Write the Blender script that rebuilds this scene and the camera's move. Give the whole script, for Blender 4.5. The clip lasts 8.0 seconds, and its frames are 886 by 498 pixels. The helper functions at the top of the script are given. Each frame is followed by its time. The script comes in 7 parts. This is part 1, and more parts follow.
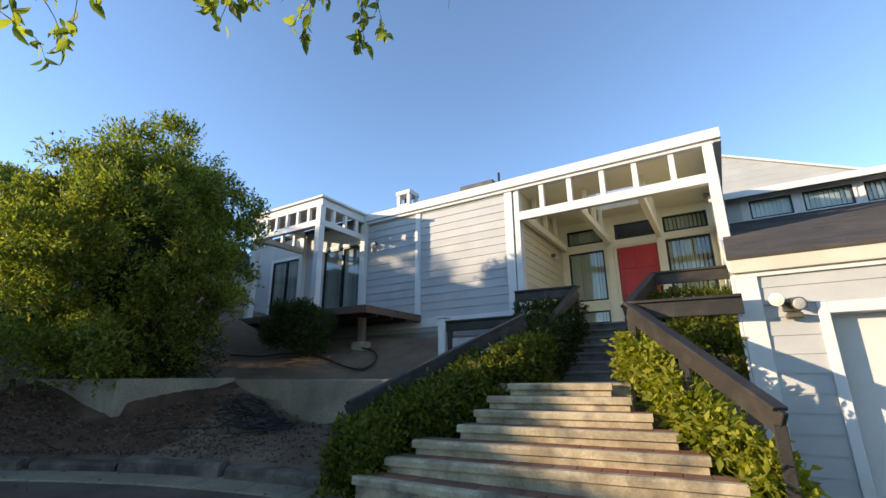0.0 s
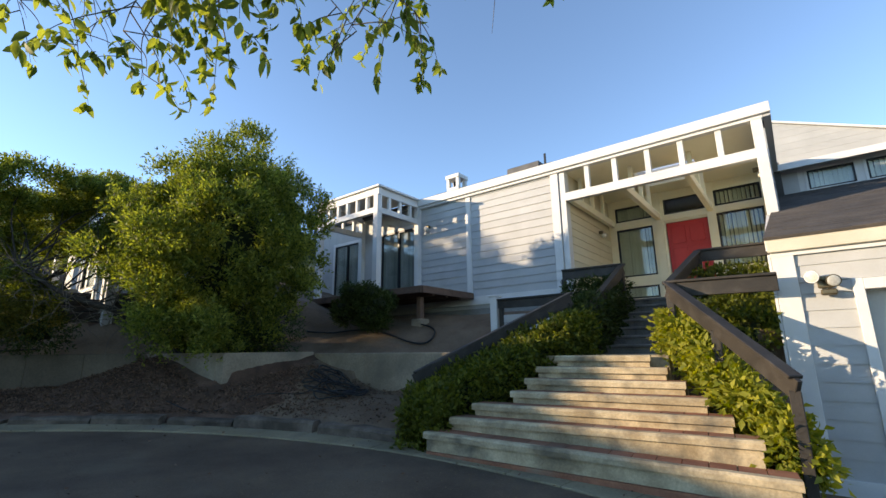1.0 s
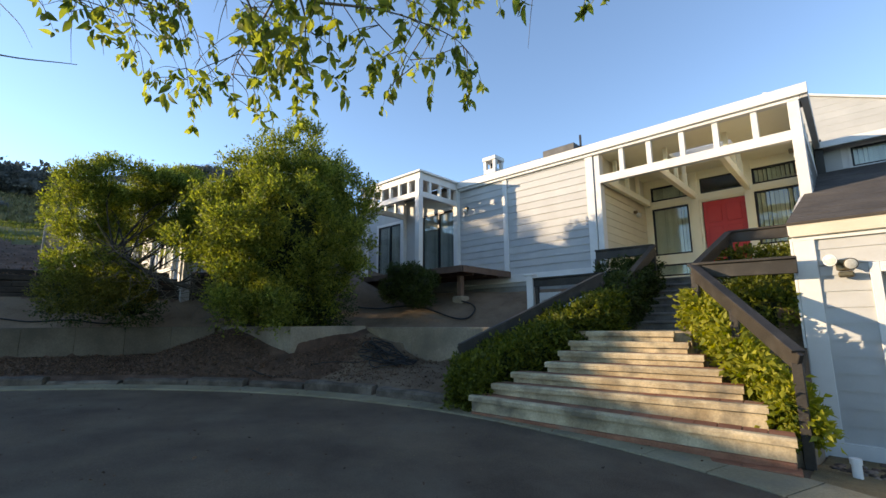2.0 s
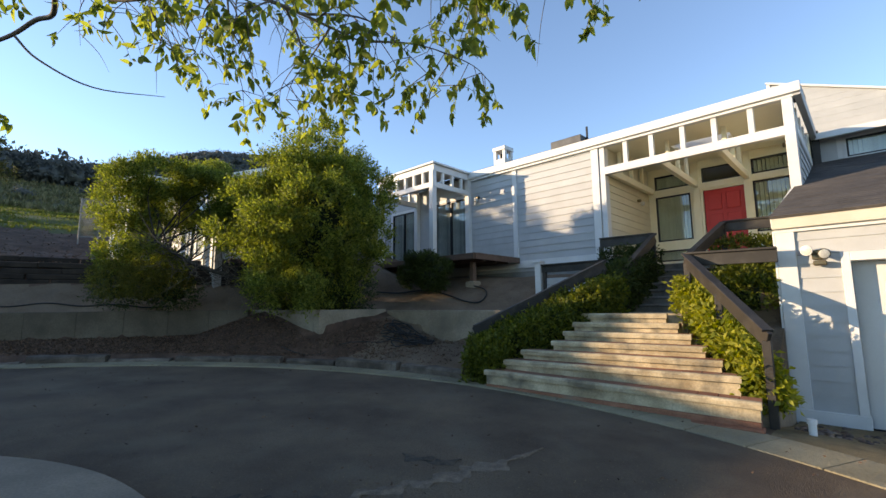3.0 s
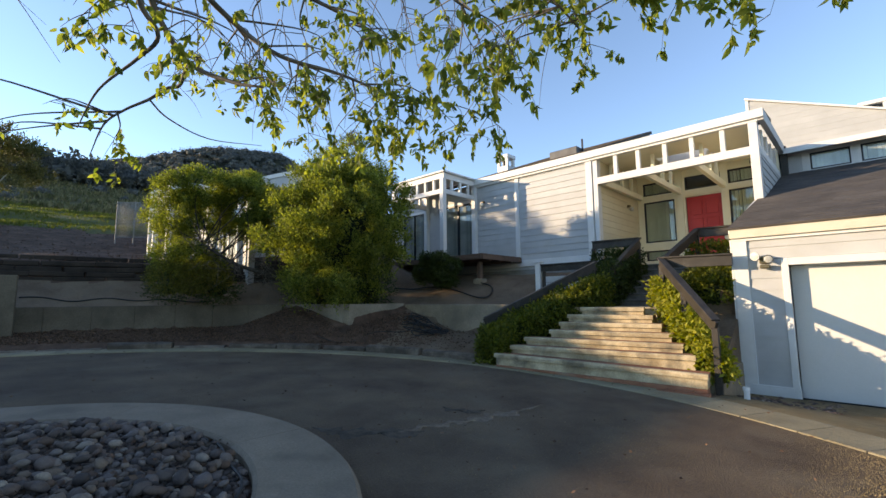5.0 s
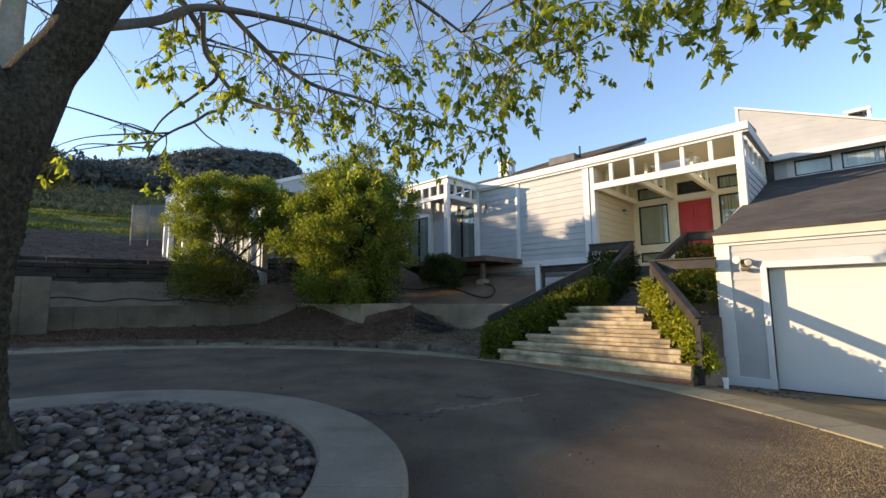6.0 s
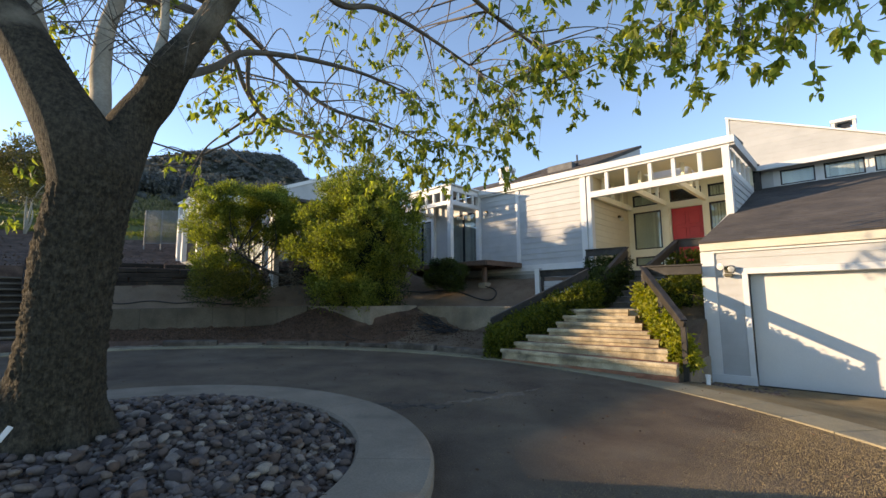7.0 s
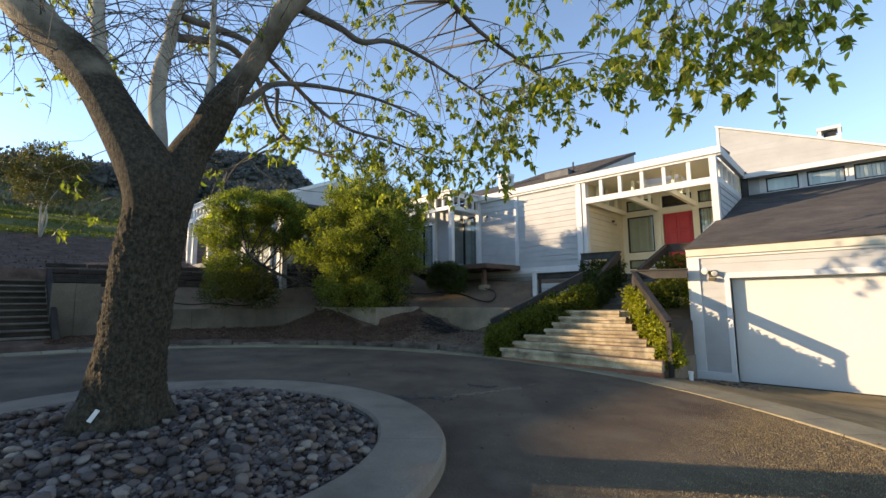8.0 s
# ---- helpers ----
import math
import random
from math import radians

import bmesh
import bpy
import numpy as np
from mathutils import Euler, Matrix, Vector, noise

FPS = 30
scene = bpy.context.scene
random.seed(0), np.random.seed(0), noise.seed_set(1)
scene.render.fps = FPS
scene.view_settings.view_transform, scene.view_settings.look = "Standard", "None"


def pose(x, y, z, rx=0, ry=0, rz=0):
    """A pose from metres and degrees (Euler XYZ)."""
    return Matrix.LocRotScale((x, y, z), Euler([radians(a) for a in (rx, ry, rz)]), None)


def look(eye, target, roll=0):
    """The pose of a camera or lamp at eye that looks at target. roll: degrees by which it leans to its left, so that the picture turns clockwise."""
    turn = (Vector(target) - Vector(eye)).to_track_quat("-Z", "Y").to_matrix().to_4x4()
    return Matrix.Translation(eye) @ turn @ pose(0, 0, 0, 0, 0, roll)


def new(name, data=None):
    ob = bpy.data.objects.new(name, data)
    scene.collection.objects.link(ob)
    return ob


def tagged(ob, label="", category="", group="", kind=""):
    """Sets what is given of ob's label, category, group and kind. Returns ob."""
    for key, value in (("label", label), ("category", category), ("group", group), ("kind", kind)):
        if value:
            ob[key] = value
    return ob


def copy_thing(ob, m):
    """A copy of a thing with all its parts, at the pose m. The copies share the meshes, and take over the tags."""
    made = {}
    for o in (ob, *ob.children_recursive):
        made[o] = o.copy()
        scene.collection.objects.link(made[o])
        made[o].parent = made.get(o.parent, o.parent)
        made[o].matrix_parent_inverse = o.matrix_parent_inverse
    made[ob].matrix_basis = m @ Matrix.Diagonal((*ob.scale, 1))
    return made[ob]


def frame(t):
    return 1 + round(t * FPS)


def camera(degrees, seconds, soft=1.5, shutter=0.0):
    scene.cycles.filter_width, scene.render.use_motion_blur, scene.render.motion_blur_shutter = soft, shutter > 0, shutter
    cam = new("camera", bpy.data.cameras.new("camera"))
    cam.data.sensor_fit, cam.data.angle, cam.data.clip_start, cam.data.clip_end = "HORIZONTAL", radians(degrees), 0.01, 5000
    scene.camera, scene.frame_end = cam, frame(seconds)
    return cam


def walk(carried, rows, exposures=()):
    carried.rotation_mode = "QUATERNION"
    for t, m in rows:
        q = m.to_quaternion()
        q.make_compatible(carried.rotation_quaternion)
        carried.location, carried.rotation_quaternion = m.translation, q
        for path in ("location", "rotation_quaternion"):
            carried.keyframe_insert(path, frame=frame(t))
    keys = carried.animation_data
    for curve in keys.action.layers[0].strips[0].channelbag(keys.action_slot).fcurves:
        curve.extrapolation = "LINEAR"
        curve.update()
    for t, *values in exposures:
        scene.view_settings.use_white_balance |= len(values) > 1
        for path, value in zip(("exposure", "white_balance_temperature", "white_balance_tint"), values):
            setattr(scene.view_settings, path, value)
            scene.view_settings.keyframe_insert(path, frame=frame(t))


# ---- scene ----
cam = camera(90.2, 8.0)
METRES, EYE, TILT, LEAN, TURN = 6.059, 1.23, 0.0, 0.0, 31.7
ROWS = [
    (0.0, 0.0, 0.0, 0.0, 0.12, 16.11, 0.41),
    (0.5, -0.0001, -0.0606, 0.0009, 3.65, 14.47, 0.73),
    (1.0, -0.0019, -0.1221, 0.0018, 6.73, 12.86, 0.67),
    (1.5, -0.0017, -0.1841, 0.0036, 9.67, 11.18, 0.54),
    (3.0, -0.0011, -0.3806, 0.0093, 12.35, 7.41, 0.51),
    (3.5, -0.0005, -0.4484, 0.0091, 12.39, 6.82, 0.57),
    (4.0, -0.0011, -0.5128, 0.0096, 12.29, 6.7, 0.48),
    (4.5, -0.0031, -0.575, 0.0117, 12.25, 6.69, 0.49),
    (6.0, -0.0124, -0.7632, 0.0145, 12.0, 6.57, 0.56),
    (6.5, -0.0142, -0.8247, 0.0186, 11.95, 6.6, 0.6),
    (7.0, -0.0145, -0.8846, 0.026, 11.85, 6.61, 0.56),
    (7.5, -0.0137, -0.9407, 0.0319, 11.73, 6.61, 0.56),
    (8.0, -0.0098, -0.9983, 0.0338, 11.65, 6.62, 0.55),
]
walk(cam, [(t, pose(0, 0, EYE, TILT, LEAN, TURN) @ pose(METRES * x, METRES * y, METRES * z, 90 + pitch, roll, yaw)) for t, x, y, z, yaw, pitch, roll in ROWS],
     [(0.0, 1.57, 9300, 15), (1.5, 1.62, 10000, 15), (3.0, 1.64, 10400, 17), (4.5, 1.64, 10450, 17), (6.0, 1.66, 11000, 19), (8.0, 1.66, 11200, 19)])

# ======== body

# ---------------------------------------------------------------- light
SUN_DIR = Vector((0.766, 0.643, -0.196)).normalized()
world = bpy.data.worlds.new("world")
scene.world = world
world.use_nodes = True
wn, wl = world.node_tree.nodes, world.node_tree.links
sky = wn.new("ShaderNodeTexSky")
sky.sky_type = "NISHITA"
sky.sun_disc = False
sky.sun_elevation = math.asin(-SUN_DIR.z)
sky.sun_rotation = math.atan2(-SUN_DIR.x, -SUN_DIR.y)
sky.air_density, sky.dust_density, sky.ozone_density = 0.8, 0.0, 4.5
wl.new(sky.outputs[0], wn["Background"].inputs[0])
wn["Background"].inputs[1].default_value = 0.185
sun = new("sun", bpy.data.lights.new("sun", "SUN"))
sun.data.energy, sun.data.angle, sun.data.color = 2.35, radians(0.55), (1.0, 0.95, 0.845)
sun.matrix_world = look(Vector((-60, -40, 20)), Vector((-60, -40, 20)) + SUN_DIR)


# ---------------------------------------------------------------- materials
def surface(name, a, b, scale=3.0, rough=0.8, bump=0.3, grain=60.0, dist=0.004, metal=0.0, vary=0.0, contrast=(0.35, 0.68), stain=None, spec=0.3, coord="Object", stretch=None, mottle=0.55):
    """A surface with large-scale blotches from colour a to b, fine grain and relief; vary: brightness change from piece to piece."""
    m = bpy.data.materials.new(name)
    m.use_nodes = True
    n, l = m.node_tree.nodes, m.node_tree.links
    bs = n["Principled BSDF"]
    tc = n.new("ShaderNodeTexCoord")
    big = n.new("ShaderNodeTexNoise")
    big.inputs["Scale"].default_value, big.inputs["Detail"].default_value, big.inputs["Roughness"].default_value = scale, 6, 0.6
    fine = n.new("ShaderNodeTexNoise")
    fine.inputs["Scale"].default_value, fine.inputs["Detail"].default_value, fine.inputs["Roughness"].default_value = grain, 4, 0.65
    l.new(tc.outputs[coord], big.inputs["Vector"])
    l.new(tc.outputs[coord], fine.inputs["Vector"])
    if stretch:
        mp = n.new("ShaderNodeMapping")
        mp.inputs["Scale"].default_value = stretch
        l.new(tc.outputs[coord], mp.inputs["Vector"])
        l.new(mp.outputs[0], fine.inputs["Vector"])
    ramp = n.new("ShaderNodeValToRGB")
    ramp.color_ramp.elements[0].position, ramp.color_ramp.elements[1].position = contrast
    ramp.color_ramp.elements[0].color, ramp.color_ramp.elements[1].color = (*a, 1), (*b, 1)
    l.new(big.outputs["Fac"], ramp.inputs[0])
    mul = n.new("ShaderNodeMixRGB")
    mul.blend_type = "MULTIPLY"
    mul.inputs[0].default_value = mottle
    g = n.new("ShaderNodeMapRange")
    g.inputs[1].default_value, g.inputs[2].default_value, g.inputs[3].default_value, g.inputs[4].default_value = 0.25, 0.75, 0.55, 1.35
    l.new(fine.outputs["Fac"], g.inputs[0])
    l.new(ramp.outputs[0], mul.inputs[1])
    l.new(g.outputs[0], mul.inputs[2])
    out = mul.outputs[0]
    if stain:
        st = n.new("ShaderNodeTexNoise")
        st.inputs["Scale"].default_value, st.inputs["Detail"].default_value = stain[1], 8
        l.new(tc.outputs[coord], st.inputs["Vector"])
        sr = n.new("ShaderNodeMapRange")
        sr.inputs[1].default_value, sr.inputs[2].default_value, sr.inputs[4].default_value = 0.52, 0.72, stain[2]
        l.new(st.outputs["Fac"], sr.inputs[0])
        sm = n.new("ShaderNodeMixRGB")
        sm.inputs[2].default_value = (*stain[0], 1)
        l.new(sr.outputs[0], sm.inputs[0])
        l.new(out, sm.inputs[1])
        out = sm.outputs[0]
    if vary:
        oi = n.new("ShaderNodeObjectInfo")
        ge = n.new("ShaderNodeNewGeometry")
        ad = n.new("ShaderNodeMath")
        ad.operation = "ADD"
        fr = n.new("ShaderNodeMath")
        fr.operation = "FRACT"
        l.new(oi.outputs["Random"], ad.inputs[0])
        l.new(ge.outputs["Random Per Island"], ad.inputs[1])
        l.new(ad.outputs[0], fr.inputs[0])
        hv = n.new("ShaderNodeHueSaturation")
        vr = n.new("ShaderNodeMapRange")
        vr.inputs[3].default_value, vr.inputs[4].default_value = 1 - vary, 1 + vary
        l.new(fr.outputs[0], vr.inputs[0])
        l.new(vr.outputs[0], hv.inputs["Value"])
        l.new(out, hv.inputs["Color"])
        out = hv.outputs[0]
    l.new(out, bs.inputs["Base Color"])
    rr = n.new("ShaderNodeMapRange")
    rr.inputs[3].default_value, rr.inputs[4].default_value = max(0.05, rough - 0.12), min(1, rough + 0.1)
    l.new(fine.outputs["Fac"], rr.inputs[0])
    l.new(rr.outputs[0], bs.inputs["Roughness"])
    bs.inputs["Metallic"].default_value = metal
    bs.inputs["Specular IOR Level"].default_value = spec
    if bump:
        bp = n.new("ShaderNodeBump")
        bp.inputs["Strength"].default_value, bp.inputs["Distance"].default_value = bump, dist
        l.new(fine.outputs["Fac"], bp.inputs["Height"])
        l.new(bp.outputs[0], bs.inputs["Normal"])
    return m


def leafy(name, a, b, thin=0.35, rough=0.55):
    """Leaves: colour from leaf to leaf between a and b, some light let through."""
    m = bpy.data.materials.new(name)
    m.use_nodes = True
    n, l = m.node_tree.nodes, m.node_tree.links
    bs = n["Principled BSDF"]
    ge = n.new("ShaderNodeNewGeometry")
    ramp = n.new("ShaderNodeValToRGB")
    ramp.color_ramp.elements[0].color, ramp.color_ramp.elements[1].color = (*a, 1), (*b, 1)
    l.new(ge.outputs["Random Per Island"], ramp.inputs[0])
    l.new(ramp.outputs[0], bs.inputs["Base Color"])
    bs.inputs["Roughness"].default_value = rough
    bs.inputs["Specular IOR Level"].default_value = 0.22
    tr = n.new("ShaderNodeBsdfTranslucent")
    hs = n.new("ShaderNodeHueSaturation")
    hs.inputs["Saturation"].default_value, hs.inputs["Value"].default_value = 1.15, 1.6
    l.new(ramp.outputs[0], hs.inputs["Color"])
    l.new(hs.outputs[0], tr.inputs[0])
    mx = n.new("ShaderNodeMixShader")
    mx.inputs[0].default_value = thin
    l.new(bs.outputs[0], mx.inputs[1])
    l.new(tr.outputs[0], mx.inputs[2])
    l.new(mx.outputs[0], n["Material Output"].inputs[0])
    return m


def glassy(name, tint=(0.9, 0.95, 0.95)):
    m = bpy.data.materials.new(name)
    m.use_nodes = True
    n, l = m.node_tree.nodes, m.node_tree.links
    n.remove(n["Principled BSDF"])
    t, g, x = n.new("ShaderNodeBsdfTransparent"), n.new("ShaderNodeBsdfGlossy"), n.new("ShaderNodeMixShader")
    t.inputs[0].default_value, g.inputs["Roughness"].default_value = (*tint, 1), 0.02
    lw, pw, ml = n.new("ShaderNodeLayerWeight"), n.new("ShaderNodeMath"), n.new("ShaderNodeMath")
    lw.inputs["Blend"].default_value = 0.5
    pw.operation, ml.operation = "POWER", "MULTIPLY_ADD"
    pw.inputs[1].default_value, ml.inputs[1].default_value, ml.inputs[2].default_value = 4.0, 0.7, 0.05
    l.new(lw.outputs["Facing"], pw.inputs[0])
    l.new(pw.outputs[0], ml.inputs[0])
    l.new(ml.outputs[0], x.inputs[0])
    l.new(t.outputs[0], x.inputs[1])
    l.new(g.outputs[0], x.inputs[2])
    l.new(x.outputs[0], n["Material Output"].inputs[0])
    return m


def acrylic(name):
    """Milky skylight sheet that scatters daylight down."""
    m = bpy.data.materials.new(name)
    m.use_nodes = True
    n, l = m.node_tree.nodes, m.node_tree.links
    n.remove(n["Principled BSDF"])
    t, g, x = n.new("ShaderNodeBsdfTransparent"), n.new("ShaderNodeBsdfTranslucent"), n.new("ShaderNodeMixShader")
    t.inputs[0].default_value, g.inputs[0].default_value, x.inputs[0].default_value = (0.9, 0.92, 0.92, 1), (0.85, 0.86, 0.86, 1), 0.55
    l.new(t.outputs[0], x.inputs[1])
    l.new(g.outputs[0], x.inputs[2])
    l.new(x.outputs[0], n["Material Output"].inputs[0])
    return m


def pebble(name):
    """River stones: each its own grey, blue-grey, brown or tan, finely speckled and dusty."""
    m = surface(name, (0.7, 0.7, 0.7), (1.0, 1.0, 1.0), 9.0, 0.85, 0.35, 70, mottle=0.6)
    n, l = m.node_tree.nodes, m.node_tree.links
    bs = n["Principled BSDF"]
    old = bs.inputs["Base Color"].links[0].from_socket
    oi, ge, ad, fr, ramp, mx = n.new("ShaderNodeObjectInfo"), n.new("ShaderNodeNewGeometry"), n.new("ShaderNodeMath"), n.new("ShaderNodeMath"), n.new("ShaderNodeValToRGB"), n.new("ShaderNodeMixRGB")
    ad.operation, fr.operation, mx.blend_type = "ADD", "FRACT", "MULTIPLY"
    l.new(oi.outputs["Random"], ad.inputs[0])
    l.new(ge.outputs["Random Per Island"], ad.inputs[1])
    l.new(ad.outputs[0], fr.inputs[0])
    l.new(fr.outputs[0], ramp.inputs[0])
    cr = ramp.color_ramp
    cr.elements[0].color, cr.elements[1].color = (0.056, 0.044, 0.042, 1), (0.32, 0.25, 0.195, 1)
    for at, c in ((0.22, (0.105, 0.082, 0.075)), (0.42, (0.135, 0.078, 0.054)), (0.58, (0.14, 0.115, 0.11)), (0.74, (0.195, 0.135, 0.10)), (0.9, (0.21, 0.175, 0.16))):
        cr.elements.new(at).color = (*c, 1)
    mx.inputs[0].default_value = 1.0
    l.new(ramp.outputs[0], mx.inputs[1])
    l.new(old, mx.inputs[2])
    l.new(mx.outputs[0], bs.inputs["Base Color"])
    return m


M_ACRYLIC = acrylic("milky_acrylic")
M_WHITE = surface("white_paint", (0.61, 0.605, 0.595), (0.69, 0.685, 0.675), 1.3, 0.55, 0.15, 90, stain=((0.5, 0.47, 0.4), 2.3, 0.22), mottle=0.10)
M_CREAM = surface("cream_paint", (0.82, 0.765, 0.59), (0.86, 0.81, 0.64), 1.1, 0.6, 0.12, 80, stain=((0.55, 0.47, 0.33), 1.7, 0.2), mottle=0.10)
M_SIDING = surface("grey_siding_paint", (0.405, 0.41, 0.41), (0.465, 0.47, 0.47), 1.5, 0.6, 0.25, 70, vary=0.05, stain=((0.33, 0.32, 0.30), 2.1, 0.25), mottle=0.10)
# Cream siding made darker and yellower for the porch's shade and warm bounce.
M_SHADE_CREAM = surface("shaded_cream_siding", (0.56, 0.515, 0.39), (0.62, 0.575, 0.445), 1.5, 0.6, 0.2, 70, vary=0.04, mottle=0.10)
M_GABLE = surface("pale_siding_paint", (0.365, 0.37, 0.37), (0.425, 0.43, 0.43), 1.2, 0.6, 0.2, 70, vary=0.03, mottle=0.10)
M_FOUND = surface("grey_foundation", (0.20, 0.20, 0.20), (0.28, 0.28, 0.27), 2.0, 0.85, 0.4, 50)
M_RED = surface("red_door_paint", (0.50, 0.030, 0.028), (0.58, 0.042, 0.036), 1.5, 0.4, 0.08, 60, mottle=0.10)
M_BLACK = surface("black_metal", (0.016, 0.016, 0.018), (0.03, 0.03, 0.032), 4, 0.4, 0.1, 80, metal=0.3)
M_DARKGREY = surface("dull_grey_metal", (0.075, 0.075, 0.078), (0.12, 0.12, 0.122), 3, 0.55, 0.1, 60, metal=0.2)
M_RAIL = surface("dark_stained_timber", (0.018, 0.015, 0.013), (0.038, 0.031, 0.026), 2.2, 0.55, 0.5, 40, dist=0.006, stain=((0.09, 0.08, 0.07), 5.0, 0.3), spec=0.4)
M_DECK = surface("brown_deck_timber", (0.10, 0.060, 0.045), (0.17, 0.10, 0.075), 3, 0.65, 0.4, 50, vary=0.15)
M_SHINGLE = surface("roof_shingle", (0.055, 0.048, 0.045), (0.105, 0.09, 0.08), 1.2, 0.9, 0.7, 55, dist=0.006, vary=0.11, contrast=(0.3, 0.7))
M_CONC = surface("step_concrete", (0.30, 0.225, 0.14), (0.60, 0.485, 0.325), 2.6, 0.85, 0.6, 45, dist=0.006, vary=0.09, stain=((0.11, 0.095, 0.075), 3.6, 0.9))
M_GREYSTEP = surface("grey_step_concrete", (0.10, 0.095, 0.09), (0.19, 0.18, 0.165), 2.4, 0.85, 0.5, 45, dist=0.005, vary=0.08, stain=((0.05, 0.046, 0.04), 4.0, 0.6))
M_GUTTER = surface("gutter_concrete", (0.23, 0.19, 0.12), (0.33, 0.275, 0.18), 1.6, 0.85, 0.8, 40, dist=0.03, vary=0.08, stain=((0.16, 0.15, 0.13), 2.2, 0.5))
M_KERB = surface("island_kerb_concrete", (0.175, 0.134, 0.10), (0.25, 0.194, 0.145), 1.6, 0.85, 0.5, 60, vary=0.07, stain=((0.10, 0.08, 0.06), 2.2, 0.6))
M_WALLCONC = surface("retaining_concrete", (0.23, 0.18, 0.13), (0.355, 0.29, 0.215), 1.1, 0.9, 0.5, 30, vary=0.05, stain=((0.14, 0.12, 0.09), 1.4, 0.7))
M_OLDWALL = surface("old_dark_concrete", (0.095, 0.074, 0.053), (0.165, 0.132, 0.096), 1.0, 0.9, 0.5, 30, vary=0.06, stain=((0.06, 0.05, 0.036), 1.3, 0.7))
M_KSTONE = surface("old_kerb_stone", (0.07, 0.054, 0.042), (0.21, 0.165, 0.13), 3.0, 0.9, 0.6, 30, dist=0.01, vary=0.3, stain=((0.05, 0.04, 0.03), 3.5, 0.7))
M_BRICK = surface("red_brick_paving", (0.23, 0.088, 0.052), (0.33, 0.135, 0.08), 4.0, 0.85, 0.5, 50, vary=0.18, stain=((0.22, 0.165, 0.12), 2.2, 0.75))
M_ASPHALT = surface("asphalt", (0.125, 0.089, 0.067), (0.235, 0.17, 0.12), 0.8, 0.95, 1.0, 55, dist=0.06, spec=0.2, stain=((0.23, 0.185, 0.14), 1.3, 0.6))
M_APRON = surface("driveway_asphalt", (0.20, 0.15, 0.085), (0.32, 0.25, 0.15), 1.0, 0.95, 0.9, 40, dist=0.06, spec=0.2, stain=((0.10, 0.08, 0.06), 2.5, 0.6))
M_PATCH = surface("pale_road_patch", (0.12, 0.088, 0.067), (0.23, 0.17, 0.125), 14.0, 0.95, 0.8, 60, dist=0.02)
M_TAR = surface("dark_road_tar", (0.04, 0.032, 0.026), (0.11, 0.086, 0.066), 14.0, 0.9, 0.8, 60, dist=0.02)
M_DIRT = surface("dry_dirt", (0.125, 0.082, 0.054), (0.225, 0.158, 0.108), 1.3, 0.95, 0.8, 25, dist=0.02, stain=((0.11, 0.08, 0.06), 2.6, 0.6))
M_MULCH = surface("bark_mulch", (0.07, 0.037, 0.024), (0.165, 0.092, 0.063), 2.5, 0.95, 1.0, 30, dist=0.03, stain=((0.05, 0.032, 0.025), 4.0, 0.6))
M_LAWN = surface("lawn", (0.06, 0.07, 0.018), (0.14, 0.14, 0.035), 0.35, 0.9, 0.8, 12, dist=0.05, stain=((0.22, 0.19, 0.07), 0.6, 0.4))
M_DRY = surface("dry_grass", (0.10, 0.10, 0.05), (0.19, 0.16, 0.09), 0.22, 0.95, 0.8, 6, dist=0.1, stain=((0.05, 0.06, 0.03), 0.35, 0.8))
M_SCRUB = surface("hill_scrub", (0.026, 0.030, 0.017), (0.06, 0.064, 0.034), 0.08, 0.95, 1.0, 1.2, dist=0.8)
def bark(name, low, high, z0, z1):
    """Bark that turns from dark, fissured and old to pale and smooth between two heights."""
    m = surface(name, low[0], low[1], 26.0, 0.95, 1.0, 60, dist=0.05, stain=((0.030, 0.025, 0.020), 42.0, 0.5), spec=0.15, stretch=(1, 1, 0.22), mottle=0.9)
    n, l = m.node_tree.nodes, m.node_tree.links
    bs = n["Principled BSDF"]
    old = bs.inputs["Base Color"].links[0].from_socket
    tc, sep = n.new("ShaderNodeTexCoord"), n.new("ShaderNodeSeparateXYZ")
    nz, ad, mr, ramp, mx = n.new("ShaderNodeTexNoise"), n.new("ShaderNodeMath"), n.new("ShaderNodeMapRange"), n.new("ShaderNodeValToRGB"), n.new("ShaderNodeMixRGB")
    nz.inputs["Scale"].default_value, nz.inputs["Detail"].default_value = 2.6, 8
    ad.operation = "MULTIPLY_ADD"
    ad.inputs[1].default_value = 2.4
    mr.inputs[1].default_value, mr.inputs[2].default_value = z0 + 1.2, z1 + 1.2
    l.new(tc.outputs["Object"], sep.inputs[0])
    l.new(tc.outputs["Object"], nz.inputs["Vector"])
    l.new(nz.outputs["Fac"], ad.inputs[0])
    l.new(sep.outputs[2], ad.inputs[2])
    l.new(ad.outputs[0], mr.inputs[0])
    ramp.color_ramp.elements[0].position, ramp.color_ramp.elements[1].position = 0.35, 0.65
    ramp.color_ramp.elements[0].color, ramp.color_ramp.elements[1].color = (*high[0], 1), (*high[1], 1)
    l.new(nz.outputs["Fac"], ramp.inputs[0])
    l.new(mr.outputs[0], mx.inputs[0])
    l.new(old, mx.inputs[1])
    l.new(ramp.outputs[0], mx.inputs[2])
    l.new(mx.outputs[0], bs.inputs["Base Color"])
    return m


